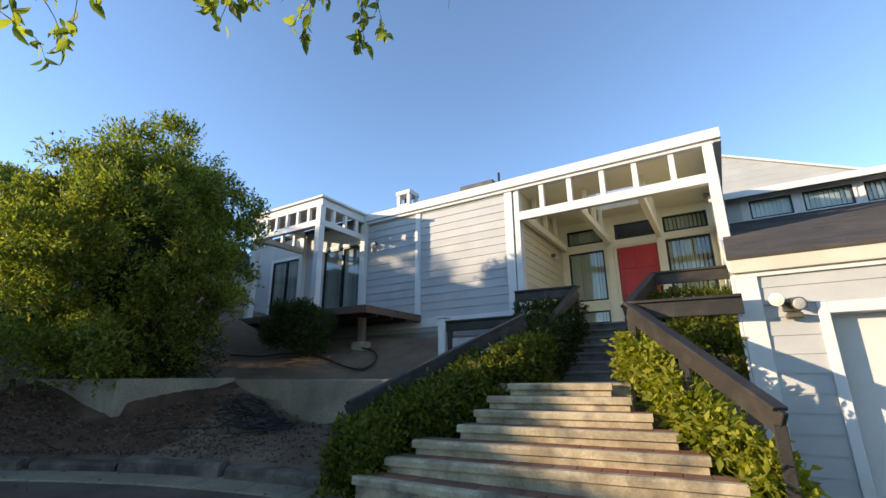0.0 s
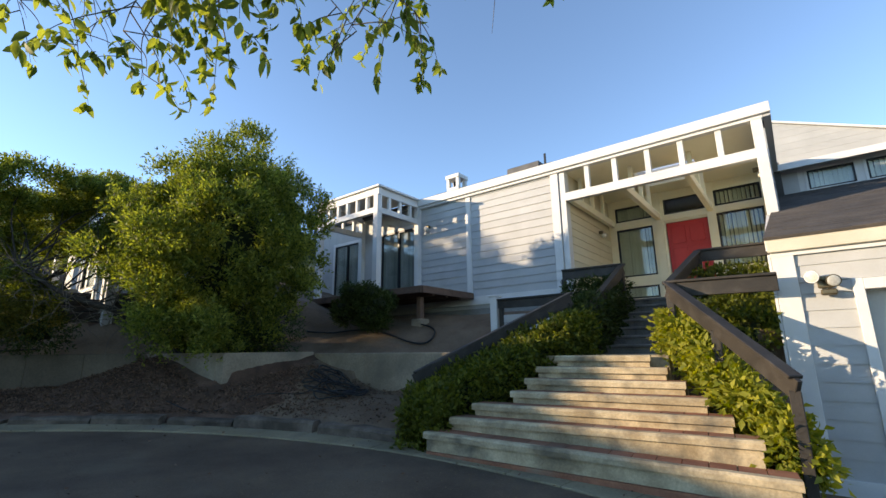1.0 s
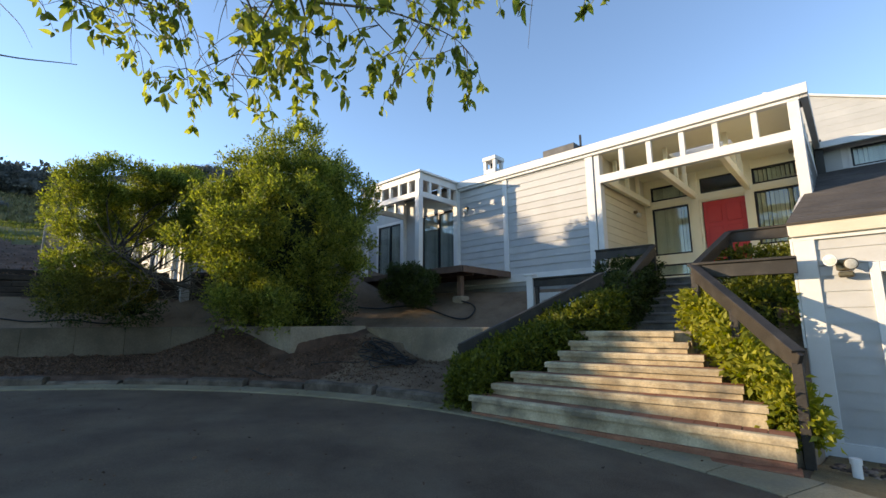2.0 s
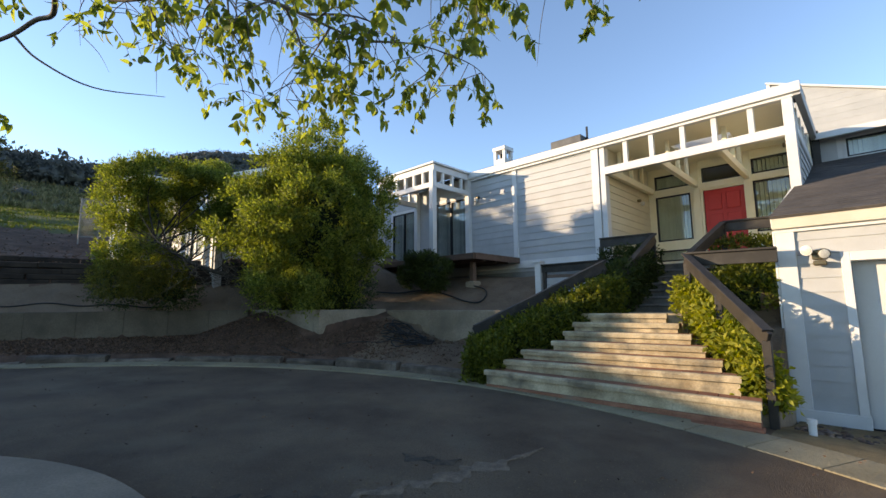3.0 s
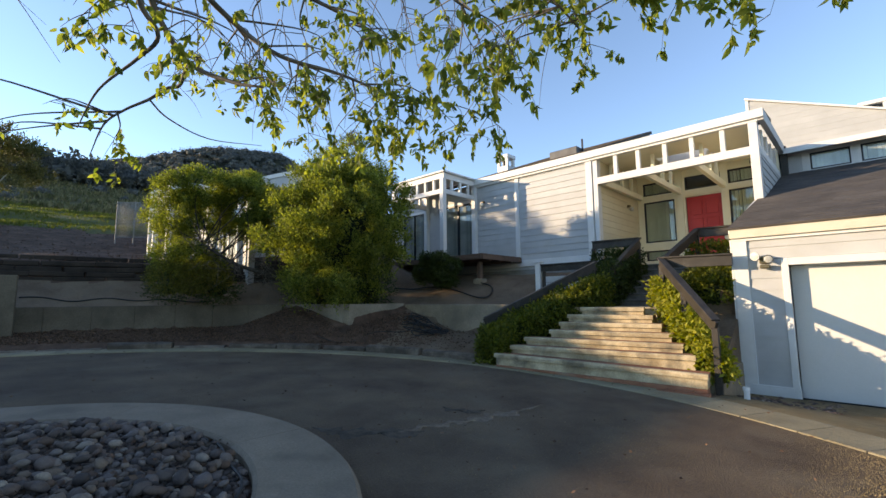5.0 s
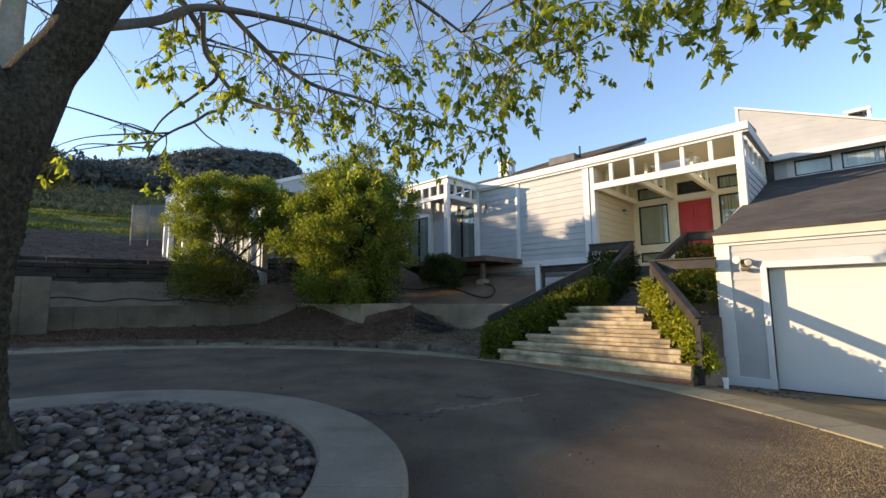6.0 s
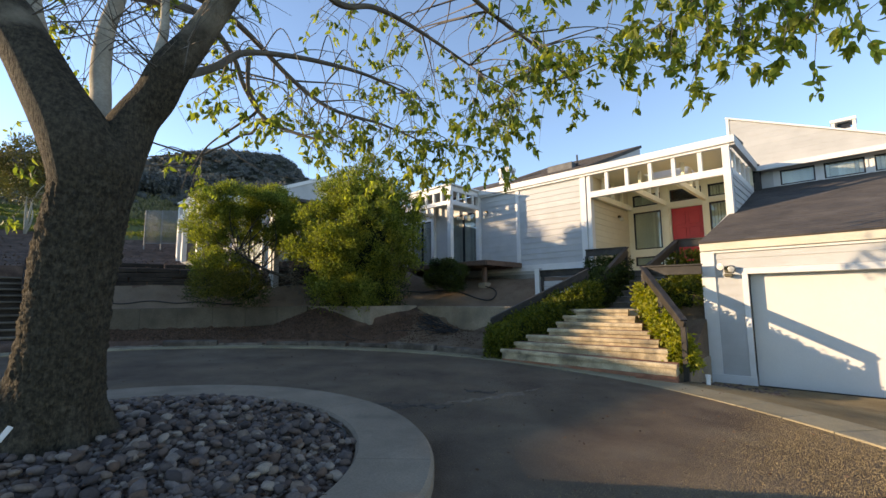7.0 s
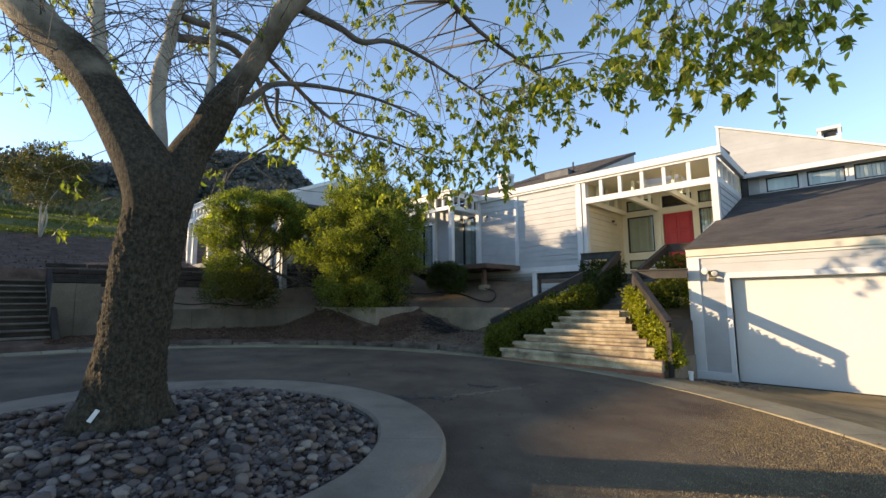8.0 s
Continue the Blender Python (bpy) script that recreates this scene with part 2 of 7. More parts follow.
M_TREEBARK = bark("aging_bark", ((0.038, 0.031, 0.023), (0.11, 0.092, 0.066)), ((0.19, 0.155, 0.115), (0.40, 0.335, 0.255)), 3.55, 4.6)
M_GRIT = surface("tan_grit", (0.17, 0.12, 0.06), (0.36, 0.265, 0.145), 9.0, 0.9, 0.1, 60, vary=0.35)
M_BLADE = leafy("grass_blade", (0.075, 0.09, 0.018), (0.125, 0.14, 0.034), 0.4)
M_STRAW = leafy("straw_blade", (0.07, 0.075, 0.03), (0.20, 0.17, 0.09), 0.3)
M_TWIG = surface("twig_bark", (0.10, 0.085, 0.07), (0.19, 0.165, 0.14), 3, 0.85, 0.3, 60)
M_STONE = pebble("river_stone")
M_TIMBER = surface("weathered_sleeper", (0.022, 0.016, 0.013), (0.055, 0.040, 0.031), 2.0, 0.9, 0.7, 30, dist=0.015, vary=0.1)
M_TREAD = surface("weathered_timber_tread", (0.085, 0.07, 0.055), (0.15, 0.125, 0.10), 2.0, 0.9, 0.5, 30, vary=0.15)
M_HOSE = surface("black_rubber", (0.012, 0.012, 0.013), (0.025, 0.025, 0.026), 5, 0.5, 0.1, 50)
M_BLIND = surface("pale_blind_fabric", (0.56, 0.53, 0.38), (0.64, 0.61, 0.45), 2, 0.8, 0.1, 60, vary=0.12, mottle=0.10)
M_CURTAIN = surface("pale_curtain_fabric", (0.66, 0.65, 0.60), (0.74, 0.73, 0.68), 2, 0.85, 0.1, 60, vary=0.14, mottle=0.10)
# Hedge leaf darkened to carry the shade on the stair and planter hedges.
M_LEAF_SHADED = leafy("shaded_hedge_leaf", (0.032, 0.052, 0.008), (0.16, 0.17, 0.026), 0.35)
M_DRAPE = surface("grey_drape_fabric", (0.26, 0.26, 0.25), (0.36, 0.36, 0.34), 2, 0.85, 0.1, 60, vary=0.3, mottle=0.10)
# Room walls coloured near black, standing in for unlit interiors.
M_ROOM = surface("unlit_room_dark", (0.05, 0.05, 0.05), (0.07, 0.07, 0.07), 1, 0.9, 0.1, 20)
M_FENCE = surface("dull_wire", (0.20, 0.20, 0.195), (0.28, 0.28, 0.27), 3, 0.7, 0.1, 60)
M_GLASS = glassy("window_glass")
M_LAMPGLASS = surface("lamp_glass", (0.55, 0.53, 0.48), (0.62, 0.6, 0.55), 3, 0.25, 0.05, 40, spec=0.6)
M_BRONZE = surface("bronze_metal", (0.12, 0.095, 0.06), (0.18, 0.145, 0.09), 4, 0.4, 0.1, 60, metal=0.6)
M_FASCIA = surface("cream_fascia_paint", (0.56, 0.51, 0.42), (0.63, 0.575, 0.48), 1.3, 0.55, 0.15, 70, stain=((0.42, 0.37, 0.28), 2.0, 0.25), mottle=0.10)
M_GARDOOR = surface("garage_door_paint", (0.59, 0.575, 0.55), (0.63, 0.615, 0.59), 0.8, 0.6, 0.08, 50, mottle=0.10)
M_LEAF_A = leafy("shrub_leaf", (0.046, 0.072, 0.015), (0.26, 0.285, 0.063), 0.5)
M_LEAF_DARK = leafy("dark_shrub_leaf", (0.018, 0.034, 0.007), (0.055, 0.075, 0.015), 0.2)
M_LEAF_OLIVE = leafy("dull_olive_leaf", (0.06, 0.062, 0.012), (0.17, 0.155, 0.03), 0.3)
# Brighter copy of the hedge leaf for the run in the sun.
M_LEAF_HEDGE = leafy("lit_ivy_leaf", (0.11, 0.14, 0.018), (0.36, 0.345, 0.06), 0.45)
M_LEAF_TREE = leafy("tree_leaf", (0.066, 0.105, 0.025), (0.30, 0.325, 0.075), 0.55)
# Distance haze is mixed into this blue-grey leaf colour.
M_LEAF_HAZE = leafy("hazed_far_leaf", (0.070, 0.080, 0.078), (0.092, 0.10, 0.094), 0.12, 0.8)
M_LEAF_LAWNTREE = leafy("olive_leaf", (0.04, 0.046, 0.017), (0.115, 0.112, 0.036), 0.3)
M_PALEBARK = surface("pale_bark", (0.28, 0.25, 0.20), (0.42, 0.38, 0.31), 4, 0.9, 0.5, 40)
M_DARKTWIG = surface("dark_shrub_bark", (0.03, 0.024, 0.019), (0.07, 0.058, 0.047), 4, 0.9, 0.6, 40)
# Near-black fill that stands in for the shade deep inside foliage.
M_CORE = surface("dark_shade_core", (0.008, 0.014, 0.005), (0.02, 0.03, 0.01), 8, 0.95, 0.8, 30, dist=0.03)


# ---------------------------------------------------------------- mesh helpers
def part(name, bm, material, parent=None, label=""):
    """Links a bmesh as one mesh object, under parent if given."""
    me = bpy.data.meshes.new(name)
    bm.to_mesh(me)
    bm.free()
    me.materials.append(material)
    ob = new(name, me)
    if parent:
        ob.parent = parent
    if label:
        tagged(ob, label)
    return ob


def thing(name, label, category, at=(0, 0, 0), group="", kind=""):
    """An Empty at a thing's base; its parts are placed in the world's own metres."""
    e = new(name)
    e.empty_display_size = 0.2
    e["base"] = 1
    return tagged(e, label, category, group, kind)


def box(bm, x0, x1, y0, y1, z0, z1, bev=0.0):
    geo = bmesh.ops.create_cube(bm, size=1.0)["verts"]
    bmesh.ops.scale(bm, vec=(abs(x1 - x0), abs(y1 - y0), abs(z1 - z0)), verts=geo)
    bmesh.ops.translate(bm, vec=((x0 + x1) / 2, (y0 + y1) / 2, (z0 + z1) / 2), verts=geo)
    if bev:
        es = list({e for v in geo for e in v.link_edges})
        bmesh.ops.bevel(bm, geom=es, offset=bev, segments=1, affect="EDGES", profile=0.5)
    return bm


def boxed(*a, bev=0.0):
    return box(bmesh.new(), *a, bev=bev)


def beam(bm, p, q, w, h, bev=0.006):
    """A bar from p to q, w wide and h high (its height kept as upright as can be)."""
    p, q = Vector(p), Vector(q)
    d = q - p
    geo = bmesh.ops.create_cube(bm, size=1.0)["verts"]
    bmesh.ops.scale(bm, vec=(w, d.length, h), verts=geo)
    if bev:
        es = list({e for v in geo for e in v.link_edges})
        geo = list({v for f in bmesh.ops.bevel(bm, geom=es, offset=bev, segments=1, affect="EDGES", profile=0.5)["faces"] for v in f.verts} | {v for v in geo if v.is_valid})
    y = d.normalized()
    x = y.cross(Vector((0, 0, 1))).normalized() if abs(y.z) < 0.98 else Vector((1, 0, 0))
    z = x.cross(y)
    m = Matrix((x, y, z)).transposed().to_4x4()
    m.translation = (p + q) / 2
    bmesh.ops.transform(bm, matrix=m, verts=geo)
    return bm


def smooth_path(pts, n=6):
    """Catmull-Rom through the points, n steps a span. Points may carry a radius as a fourth number."""
    P = [np.array(p, float) for p in pts]
    P = [2 * P[0] - P[1], *P, 2 * P[-1] - P[-2]]
    out = []
    for i in range(1, len(P) - 2):
        a, b, c, d = P[i - 1 : i + 3]
        for k in range(n):
            t = k / n
            out.append(0.5 * (2 * b + (c - a) * t + (2 * a - 5 * b + 4 * c - d) * t * t + (3 * b - a - 3 * c + d) * t ** 3))
    out.append(P[-2])
    return out


def tube_into(verts, faces, path, seg=6, rough=0.0, rng=random):
    """Adds a tapering tube along a path of (x, y, z, r)."""
    base, n = len(verts), len(path)
    last = None
    for i, p in enumerate(path):
        d = Vector(path[min(i + 1, n - 1)][:3]) - Vector(path[max(i - 1, 0)][:3])
        d = d.normalized() if d.length > 1e-6 else Vector((0, 0, 1))
        u = (last - d * last.dot(d)) if last else d.orthogonal()
        u = u.normalized() if u.length > 1e-5 else d.orthogonal().normalized()
        last = u
        v = d.cross(u)
        for k in range(seg):
            a = 2 * math.pi * k / seg
            r = max(p[3], 0.0012)
            if rough:
                r *= 1 + rough * noise.noise(Vector((math.cos(a) * 1.7, math.sin(a) * 1.7, p[2] * 1.3 + p[0])))
            w = Vector(p[:3]) + (u * math.cos(a) + v * math.sin(a)) * r
            verts.append(tuple(w))
    for i in range(n - 1):
        for k in range(seg):
            a, b = base + i * seg + k, base + i * seg + (k + 1) % seg
            faces.append((a, b, b + seg, a + seg))
    faces.append(tuple(base + (n - 1) * seg + k for k in range(seg)))
    faces.append(tuple(base + k for k in reversed(range(seg))))


def mesh_part(name, verts, faces, material, parent=None, label="", smooth=True):
    me = bpy.data.meshes.new(name)
    me.from_pydata(verts, [], faces)
    me.materials.append(material)
    if smooth:
        me.polygons.foreach_set("use_smooth", [True] * len(me.polygons))
    me.update()
    ob = new(name, me)
    if parent:
        ob.parent = parent
    if label:
        tagged(ob, label)
    return ob


def leaves_into(verts, faces, at, along, size, wide=0.42, fold=0.25, droop=0.2, rng=random):
    """One leaf of six points: folded along its rib and bent at its tip."""
    a = Vector(along).normalized()
    s = a.cross(Vector((rng.uniform(-1, 1), rng.uniform(-1, 1), rng.uniform(-1, 1))))
    s = s.normalized() if s.length > 1e-4 else a.orthogonal().normalized()
    n = a.cross(s)
    p = Vector(at)
    b = len(verts)
    w = size * wide * 0.5
    verts += [tuple(p), tuple(p + a * size * 0.45 + s * w + n * fold * w), tuple(p + a * size * 0.45 - s * w + n * fold * w),
              tuple(p + a * size * 0.5 - n * fold * 0.4 * w), tuple(p + a * size - n * droop * size)]
    faces += [(b, b + 3, b + 1), (b, b + 2, b + 3), (b + 1, b + 3, b + 4), (b + 3, b + 2, b + 4)]


def broad_leaf_into(verts, faces, at, along, size, wide=0.44, fold=0.3, droop=0.25, rng=random):
    """A full leaf: rounded outline of four stations, folded along its rib, its tip bent down."""
    a = Vector(along).normalized()
    s = a.cross(Vector((rng.uniform(-1, 1), rng.uniform(-1, 1), rng.uniform(-0.4, 0.4))))
    s = s.normalized() if s.length > 1e-4 else a.orthogonal().normalized()
    n = a.cross(s)
    p = Vector(at)
    b = len(verts)
    verts.append(tuple(p))
    for t, w in ((0.14, 0.62), (0.36, 1.0), (0.62, 0.86), (0.84, 0.42)):
        c = p + a * size * t - n * droop * size * t * t
        o = s * size * wide * 0.5 * w
        up = n * size * wide * 0.5 * w * fold
        verts += [tuple(c + o + up), tuple(c), tuple(c - o + up)]
    verts.append(tuple(p + a * size - n * droop * size))
    faces += [(b, b + 2, b + 1), (b, b + 3, b + 2)]
    for i in range(3):
        k = b + 1 + i * 3
        faces += [(k, k + 1, k + 4, k + 3), (k + 1, k + 2, k + 5, k + 4)]
    faces += [(b + 10, b + 11, b + 13), (b + 11, b + 12, b + 13)]


def unit(rng):
    while True:
        v = Vector((rng.uniform(-1, 1), rng.uniform(-1, 1), rng.uniform(-1, 1)))
        if 0.05 < v.length < 1:
            return v.normalized()


def smoothstep(a, b, x):
    t = min(1, max(0, (x - a) / (b - a)))
    return t * t * (3 - 2 * t)


def lerp_table(tab, x):
    for (x0, y0), (x1, y1) in zip(tab, tab[1:]):
        if x <= x1:
            return y0 + (y1 - y0) * max(0, (x - x0)) / (x1 - x0)
    return tab[-1][1]


# ---------------------------------------------------------------- the lie of the land
CX, CY = -2.2, -4.25            # centre of the turning circle
R_ROAD, R_GUT = 7.86, 8.5       # asphalt edge, back of the gutter
IX, IY, RI, RO = -1.82, -3.89, 2.07, 2.73   # island: centre, stones, kerb
R_KERB = 8.27                   # front of the old kerb blocks


def road_z(x, y):
    x, y = min(8, max(-13, x)), min(9, max(-16, y))
    return -0.036 - 0.032 * x - 0.012 * y


BANK = [(8.44, 0.0), (8.52, 0.12), (9.3, 0.26), (10.0, 0.42), (10.72, 0.62), (10.8, 1.0), (11.0, 1.05), (12.55, 2.05), (12.7, 2.5), (14, 2.72), (17, 3.25), (20, 4.3), (21.3, 4.65), (38, 8.0), (58, 14.2), (80, 17.5), (120, 20.0), (200, 18.0), (900, 16)]
SIDE = [(8.5, 0.0), (8.7, 0.13), (11, 2.0), (12.6, 3.15), (16, 3.25), (20, 3.6), (30, 4.3), (60, 6.0), (900, 6.0)]
FRONT = [(8.44, 0.0), (8.52, 0.12), (9.5, 0.38), (10.2, 0.62), (10.35, 1.0), (11.2, 1.22), (13.2, 2.1), (16, 2.3), (40, 3.0), (900, 5)]


SHADE_SWELL = [(180, 3.4), (186, 3.5), (188, 4.4), (190, 4.9), (192.2, 5.3), (193.8, 5.25), (195.0, 4.7), (196.5, 4.5), (199, 4.50), (202, 4.48), (209.6, 4.20), (216.3, 3.98), (246, 3.8)]   # unseen rise, its skyline set by bearing to cast the shade


def ground_z(x, y):
    r, th = math.hypot(x - CX, y - CY), math.degrees(math.atan2(y - CY, x - CX)) % 360
    rz = road_z(x, y)
    if r < 8.44:
        return rz - 0.05
    # open ground and driveway
    flat = rz + (-0.40 - rz) * smoothstep(8.5, 10.9, r) if y > 0 else rz - 0.03
    if x > 4 and y > 0:
        flat = rz - 0.03 + (-0.40 - rz) * smoothstep(8.5, 10.9, r)
    if r > 30:
        flat = -0.3 - min(6, (r - 30) * 0.02)
    # hillside on the far side of the circle, with a higher ridge beyond
    h = lerp_table(BANK, r)
    # ripples that stand in for tree-shadow stripes across the lawn
    if r > 22:
        h += 0.28 * math.sin(r * 1.15 + 0.12 * th) * smoothstep(22, 25, r) * smoothstep(60, 40, r)
    if r > 32:
        g = smoothstep(143, 154, th) * (1 - 0.5 * smoothstep(158, 176, th))
        h += 19.5 * smoothstep(78, 118, r) * g + 1.6 * noise.noise(Vector((x * 0.05, y * 0.05, 0))) * smoothstep(50, 80, r)
        h = 5.3 + (h - 5.3) * (1 - 0.75 * smoothstep(146, 126, th))
    # ground to the side is unseen, its crest and mound set to shade the road
    s = smoothstep(183, 191, th)
    h = h * (1 - s) + lerp_table(SIDE, r) * s
    h += 0.74 * math.exp(-((th - 191) / 4.3) ** 2) * smoothstep(12.8, 14.5, r) * smoothstep(21, 17, r)
    # unseen swell, added and shaped to shade the foot of the stairs
    swell = lerp_table(SHADE_SWELL, th)
    if swell > h:
        h += (swell - h) * smoothstep(14.0, 16.2, r) * smoothstep(22.0, 17.2, r) * smoothstep(186.0, 188.5, th) * smoothstep(246, 225, th)
    k = smoothstep(128, 120, th)
    h = h * (1 - k) + lerp_table(FRONT, r) * k
    if x < -7.66 and y > 3.26 and th < 142 and r < 11.2:
        h = max(h, 1.05)
    # ground on either side of the wall beside the stairs
    if -7.6 < x < -4.15 and y > 3:
        yw = 5.28 + (x + 7.7) * 0.1 if x < -6.3 else 5.42 + (x + 6.3) * 0.124
        if y < yw:
            h = min(h, lerp_table([(8.44, 0.0), (8.52, 0.12), (9.4, 0.33), (10.9, 0.62)], r))
        else:
            h = max(h, 1.03)
    # mulch heaped against the walls: falling along one face, rising along the other
    if -12 < x < -4.2 and r > 8.44:
        if x < -7.6 and y < 3.2:
            heap = 0.70 + 0.215 * min(2.5, -7.6 - x) - (0.34 + 0.10 * smoothstep(-8.6, -7.6, x)) * (3.2 - y) - 0.6 * smoothstep(-10.0, -12.0, x)
        elif x >= -7.6 and y < 5.6:
            heap = 0.70 + 0.19 * (y - 3.2) - 0.36 * (x + 7.6) - 0.55 * max(0, 3.2 - y)
        else:
            heap = -1
        heap -= rz * smoothstep(11, 8.5, r)
        h = max(h, heap * smoothstep(8.42, 8.9, r)) if heap > 0 else h
    h += rz * smoothstep(11, 8.5, r) + 0.05 * noise.noise(Vector((x * 0.9, y * 0.9, 2))) * smoothstep(8.7, 9.6, r)
    w = smoothstep(-4.15, -4.3, x) if y > -4 else smoothstep(262, 235, th)
    return flat + (h - flat) * w


def piece(name, me, parent, m=None):
    """A piece on shared mesh data."""
    ob = new(name, me)
    ob.parent = parent
    if m is not None:
        ob.matrix_basis = m
    return ob


def mesh_of(bm, name, material):
    me = bpy.data.meshes.new(name)
    bm.to_mesh(me)
    bm.free()
    me.materials.append(material)
    return me


# ---------------------------------------------------------------- ground sheet
def steps_out(lo, hi, fine, grow, far):
    a, d = [], fine
    x = hi
    while x < far:
        d *= grow
        x += d
        a.append(x)
    b, d, x = [], fine, lo
    while x > -far:
        d *= grow
        x -= d
        b.append(x)
    n = round((hi - lo) / fine)
    return b[::-1] + [lo + (hi - lo) * i / n for i in range(n + 1)] + a


def build_ground():
    xs, ys = steps_out(-15.5, 6.0, 0.2, 1.12, 1500), steps_out(-9.0, 10.0, 0.2, 1.12, 1500)
    verts = [(x, y, ground_z(x, y)) for y in ys for x in xs]
    nx = len(xs)
    faces, idx = [], []
    for j in range(len(ys) - 1):
        for i in range(nx - 1):
            x, y = (xs[i] + xs[i + 1]) / 2, (ys[j] + ys[j + 1]) / 2
            r, th = math.hypot(x - CX, y - CY), math.degrees(math.atan2(y - CY, x - CX)) % 360
            wob = 0.5 * noise.noise(Vector((x * 0.7, y * 0.7, 5)))
            left = x < -4.2 and th < 250
            k = 0
            if left and (r < 10.9 + wob * 0.3 and th > 119 + 8 * wob or 12.4 < r < 20.4 + wob and th > 140):
                k = 1
            elif left and 20.2 + wob < r < 37 + 3 * wob:
                k = 2
            elif left and r >= 37 + 3 * wob:
                k = 3 if r < 58 + 8 * noise.noise(Vector((x * 0.05, y * 0.05, 9))) else 4
            elif not left and r > 30:
                k = 3
            faces.append((j * nx + i, j * nx + i + 1, (j + 1) * nx + i + 1, (j + 1) * nx + i))
            idx.append(k)
    ob = mesh_part("ground", verts, faces, M_DIRT)
    for m in (M_MULCH, M_LAWN, M_DRY, M_SCRUB):
        ob.data.materials.append(m)
    ob.data.polygons.foreach_set("material_index", idx)
    return tagged(ob, "sloping dry earth bank, mulch and hillside lawn", "ground", kind="structure")


build_ground()


def ring(r0, r1, a0, a1, z_top, z_bot, n, cx=CX, cy=CY, lift=0.0, bev=0.0):
    """Verts and faces of a curved slab between two radii; z_top and z_bot are heights over the road."""
    v, f = [], []
    for i in range(n + 1):
        a = radians(a0 + (a1 - a0) * i / n)
        c, s = math.cos(a), math.sin(a)
        for r, z in ((r0, z_bot), (r0, z_top - bev), (r0 + bev, z_top), (r1 - bev, z_top), (r1, z_top - bev), (r1, z_bot)):
            x, y = cx + c * r, cy + s * r
            v.append((x, y, road_z(x, y) + z + lift))
    m = 6
    for i in range(n):
        for k in range(m - 1):
            a = i * m + k
            f.append((a, a + 1, a + m + 1, a + m))
    f.append(tuple(range(m)))
    f.append(tuple(n * m + k for k in reversed(range(m))))
    return v, f


def build_road():
    v, f = [(CX, CY, road_z(CX, CY))], []
    n, rings = 128, [1, 2, 3, 4, 5, 6, 7, R_ROAD]
    for r in rings:
        for i in range(n):
            a = 2 * math.pi * i / n
            x, y = CX + r * math.cos(a), CY + r * math.sin(a)
            # the street leaves the circle behind the walk
            if -75 < (math.degrees(a) + 180) % 360 - 180 < -20 and r == R_ROAD:
                x, y = CX + 40 * math.cos(a), CY + 40 * math.sin(a)
            v.append((x, y, road_z(x, y) + 0.012 * noise.noise(Vector((x * 0.5, y * 0.5, 0)))))
    for i in range(n):
        f.append((0, 1 + i, 1 + (i + 1) % n))
    for k in range(len(rings) - 1):
        for i in range(n):
            a, b = 1 + k * n + i, 1 + k * n + (i + 1) % n
            f.append((a, a + n, b + n, b))
    ob = mesh_part("road", v, f, M_ASPHALT)
    tagged(ob, "worn dark asphalt turning circle with pale patches", "road", kind="structure")
    return ob


build_road()


def road_seam(name, label, pts, width, mat, seed):
    """A ragged strip of patching lying on the asphalt."""
    path = smooth_path([(x, y, 0, 0) for x, y in pts], 10)
    v, f = [], []
    for i, p in enumerate(path):
        q = path[min(i + 1, len(path) - 1)]
        o = path[max(i - 1, 0)]
        d = Vector((q[0] - o[0], q[1] - o[1], 0)).normalized()
        s = Vector((-d.y, d.x, 0))
        t = min(1.0, 4 * i / len(path), 4 * (1 - i / len(path))) * width
        for k in (-1, -0.45, 0.3, 1):
            w = t * k * (0.7 + 1.5 * noise.noise(Vector((p[0] * 9, p[1] * 9, seed + k))))
            x, y = p[0] + s.x * w, p[1] + s.y * w
            v.append((x, y, road_z(x, y) + 0.012 * noise.noise(Vector((x * 0.5, y * 0.5, 0))) + (0.002 if abs(k) == 1 else 0.011)))
    for i in range(len(path) - 1):
        for k in range(3):
            a = i * 4 + k
            f.append((a, a + 1, a + 5, a + 4))
    return tagged(mesh_part(name, v, f, mat), label, "road patch", kind="structure")


road_seam("road_patch", "pale ragged seam of patched asphalt", [(-1.49, -0.41), (-1.44, -0.14), (-1.39, 0.16), (-1.28, 0.50), (-1.20, 0.86), (-1.14, 1.25), (-1.11, 1.73)], 0.11, M_PATCH, 1)
road_seam("road_patch", "dark tarred crack in the asphalt", [(-2.17, -0.89), (-1.89, -0.78), (-1.66, -0.59), (-1.46, -0.33), (-1.34, -0.12)], 0.15, M_TAR, 2)
road_seam("road_patch", "dark tarred crack in the asphalt", [(-1.86, 0.68), (-1.65, 0.70), (-1.51, 0.74), (-1.42, 0.96)], 0.09, M_TAR, 3)
gutter = thing("gutter", "pale concrete gutter round the turning circle", "gutter", kind="structure")
GA = np.linspace(-12, 205, 50)
for a0, a1 in zip(GA[:-1], GA[1:]):
    v, f = ring(R_ROAD - 0.02, R_GUT, a0 + 0.05, a1 - 0.05, 0.018, -0.1, 4, bev=0.008)
    mesh_part("slab", v, f, M_GUTTER, gutter, smooth=False)

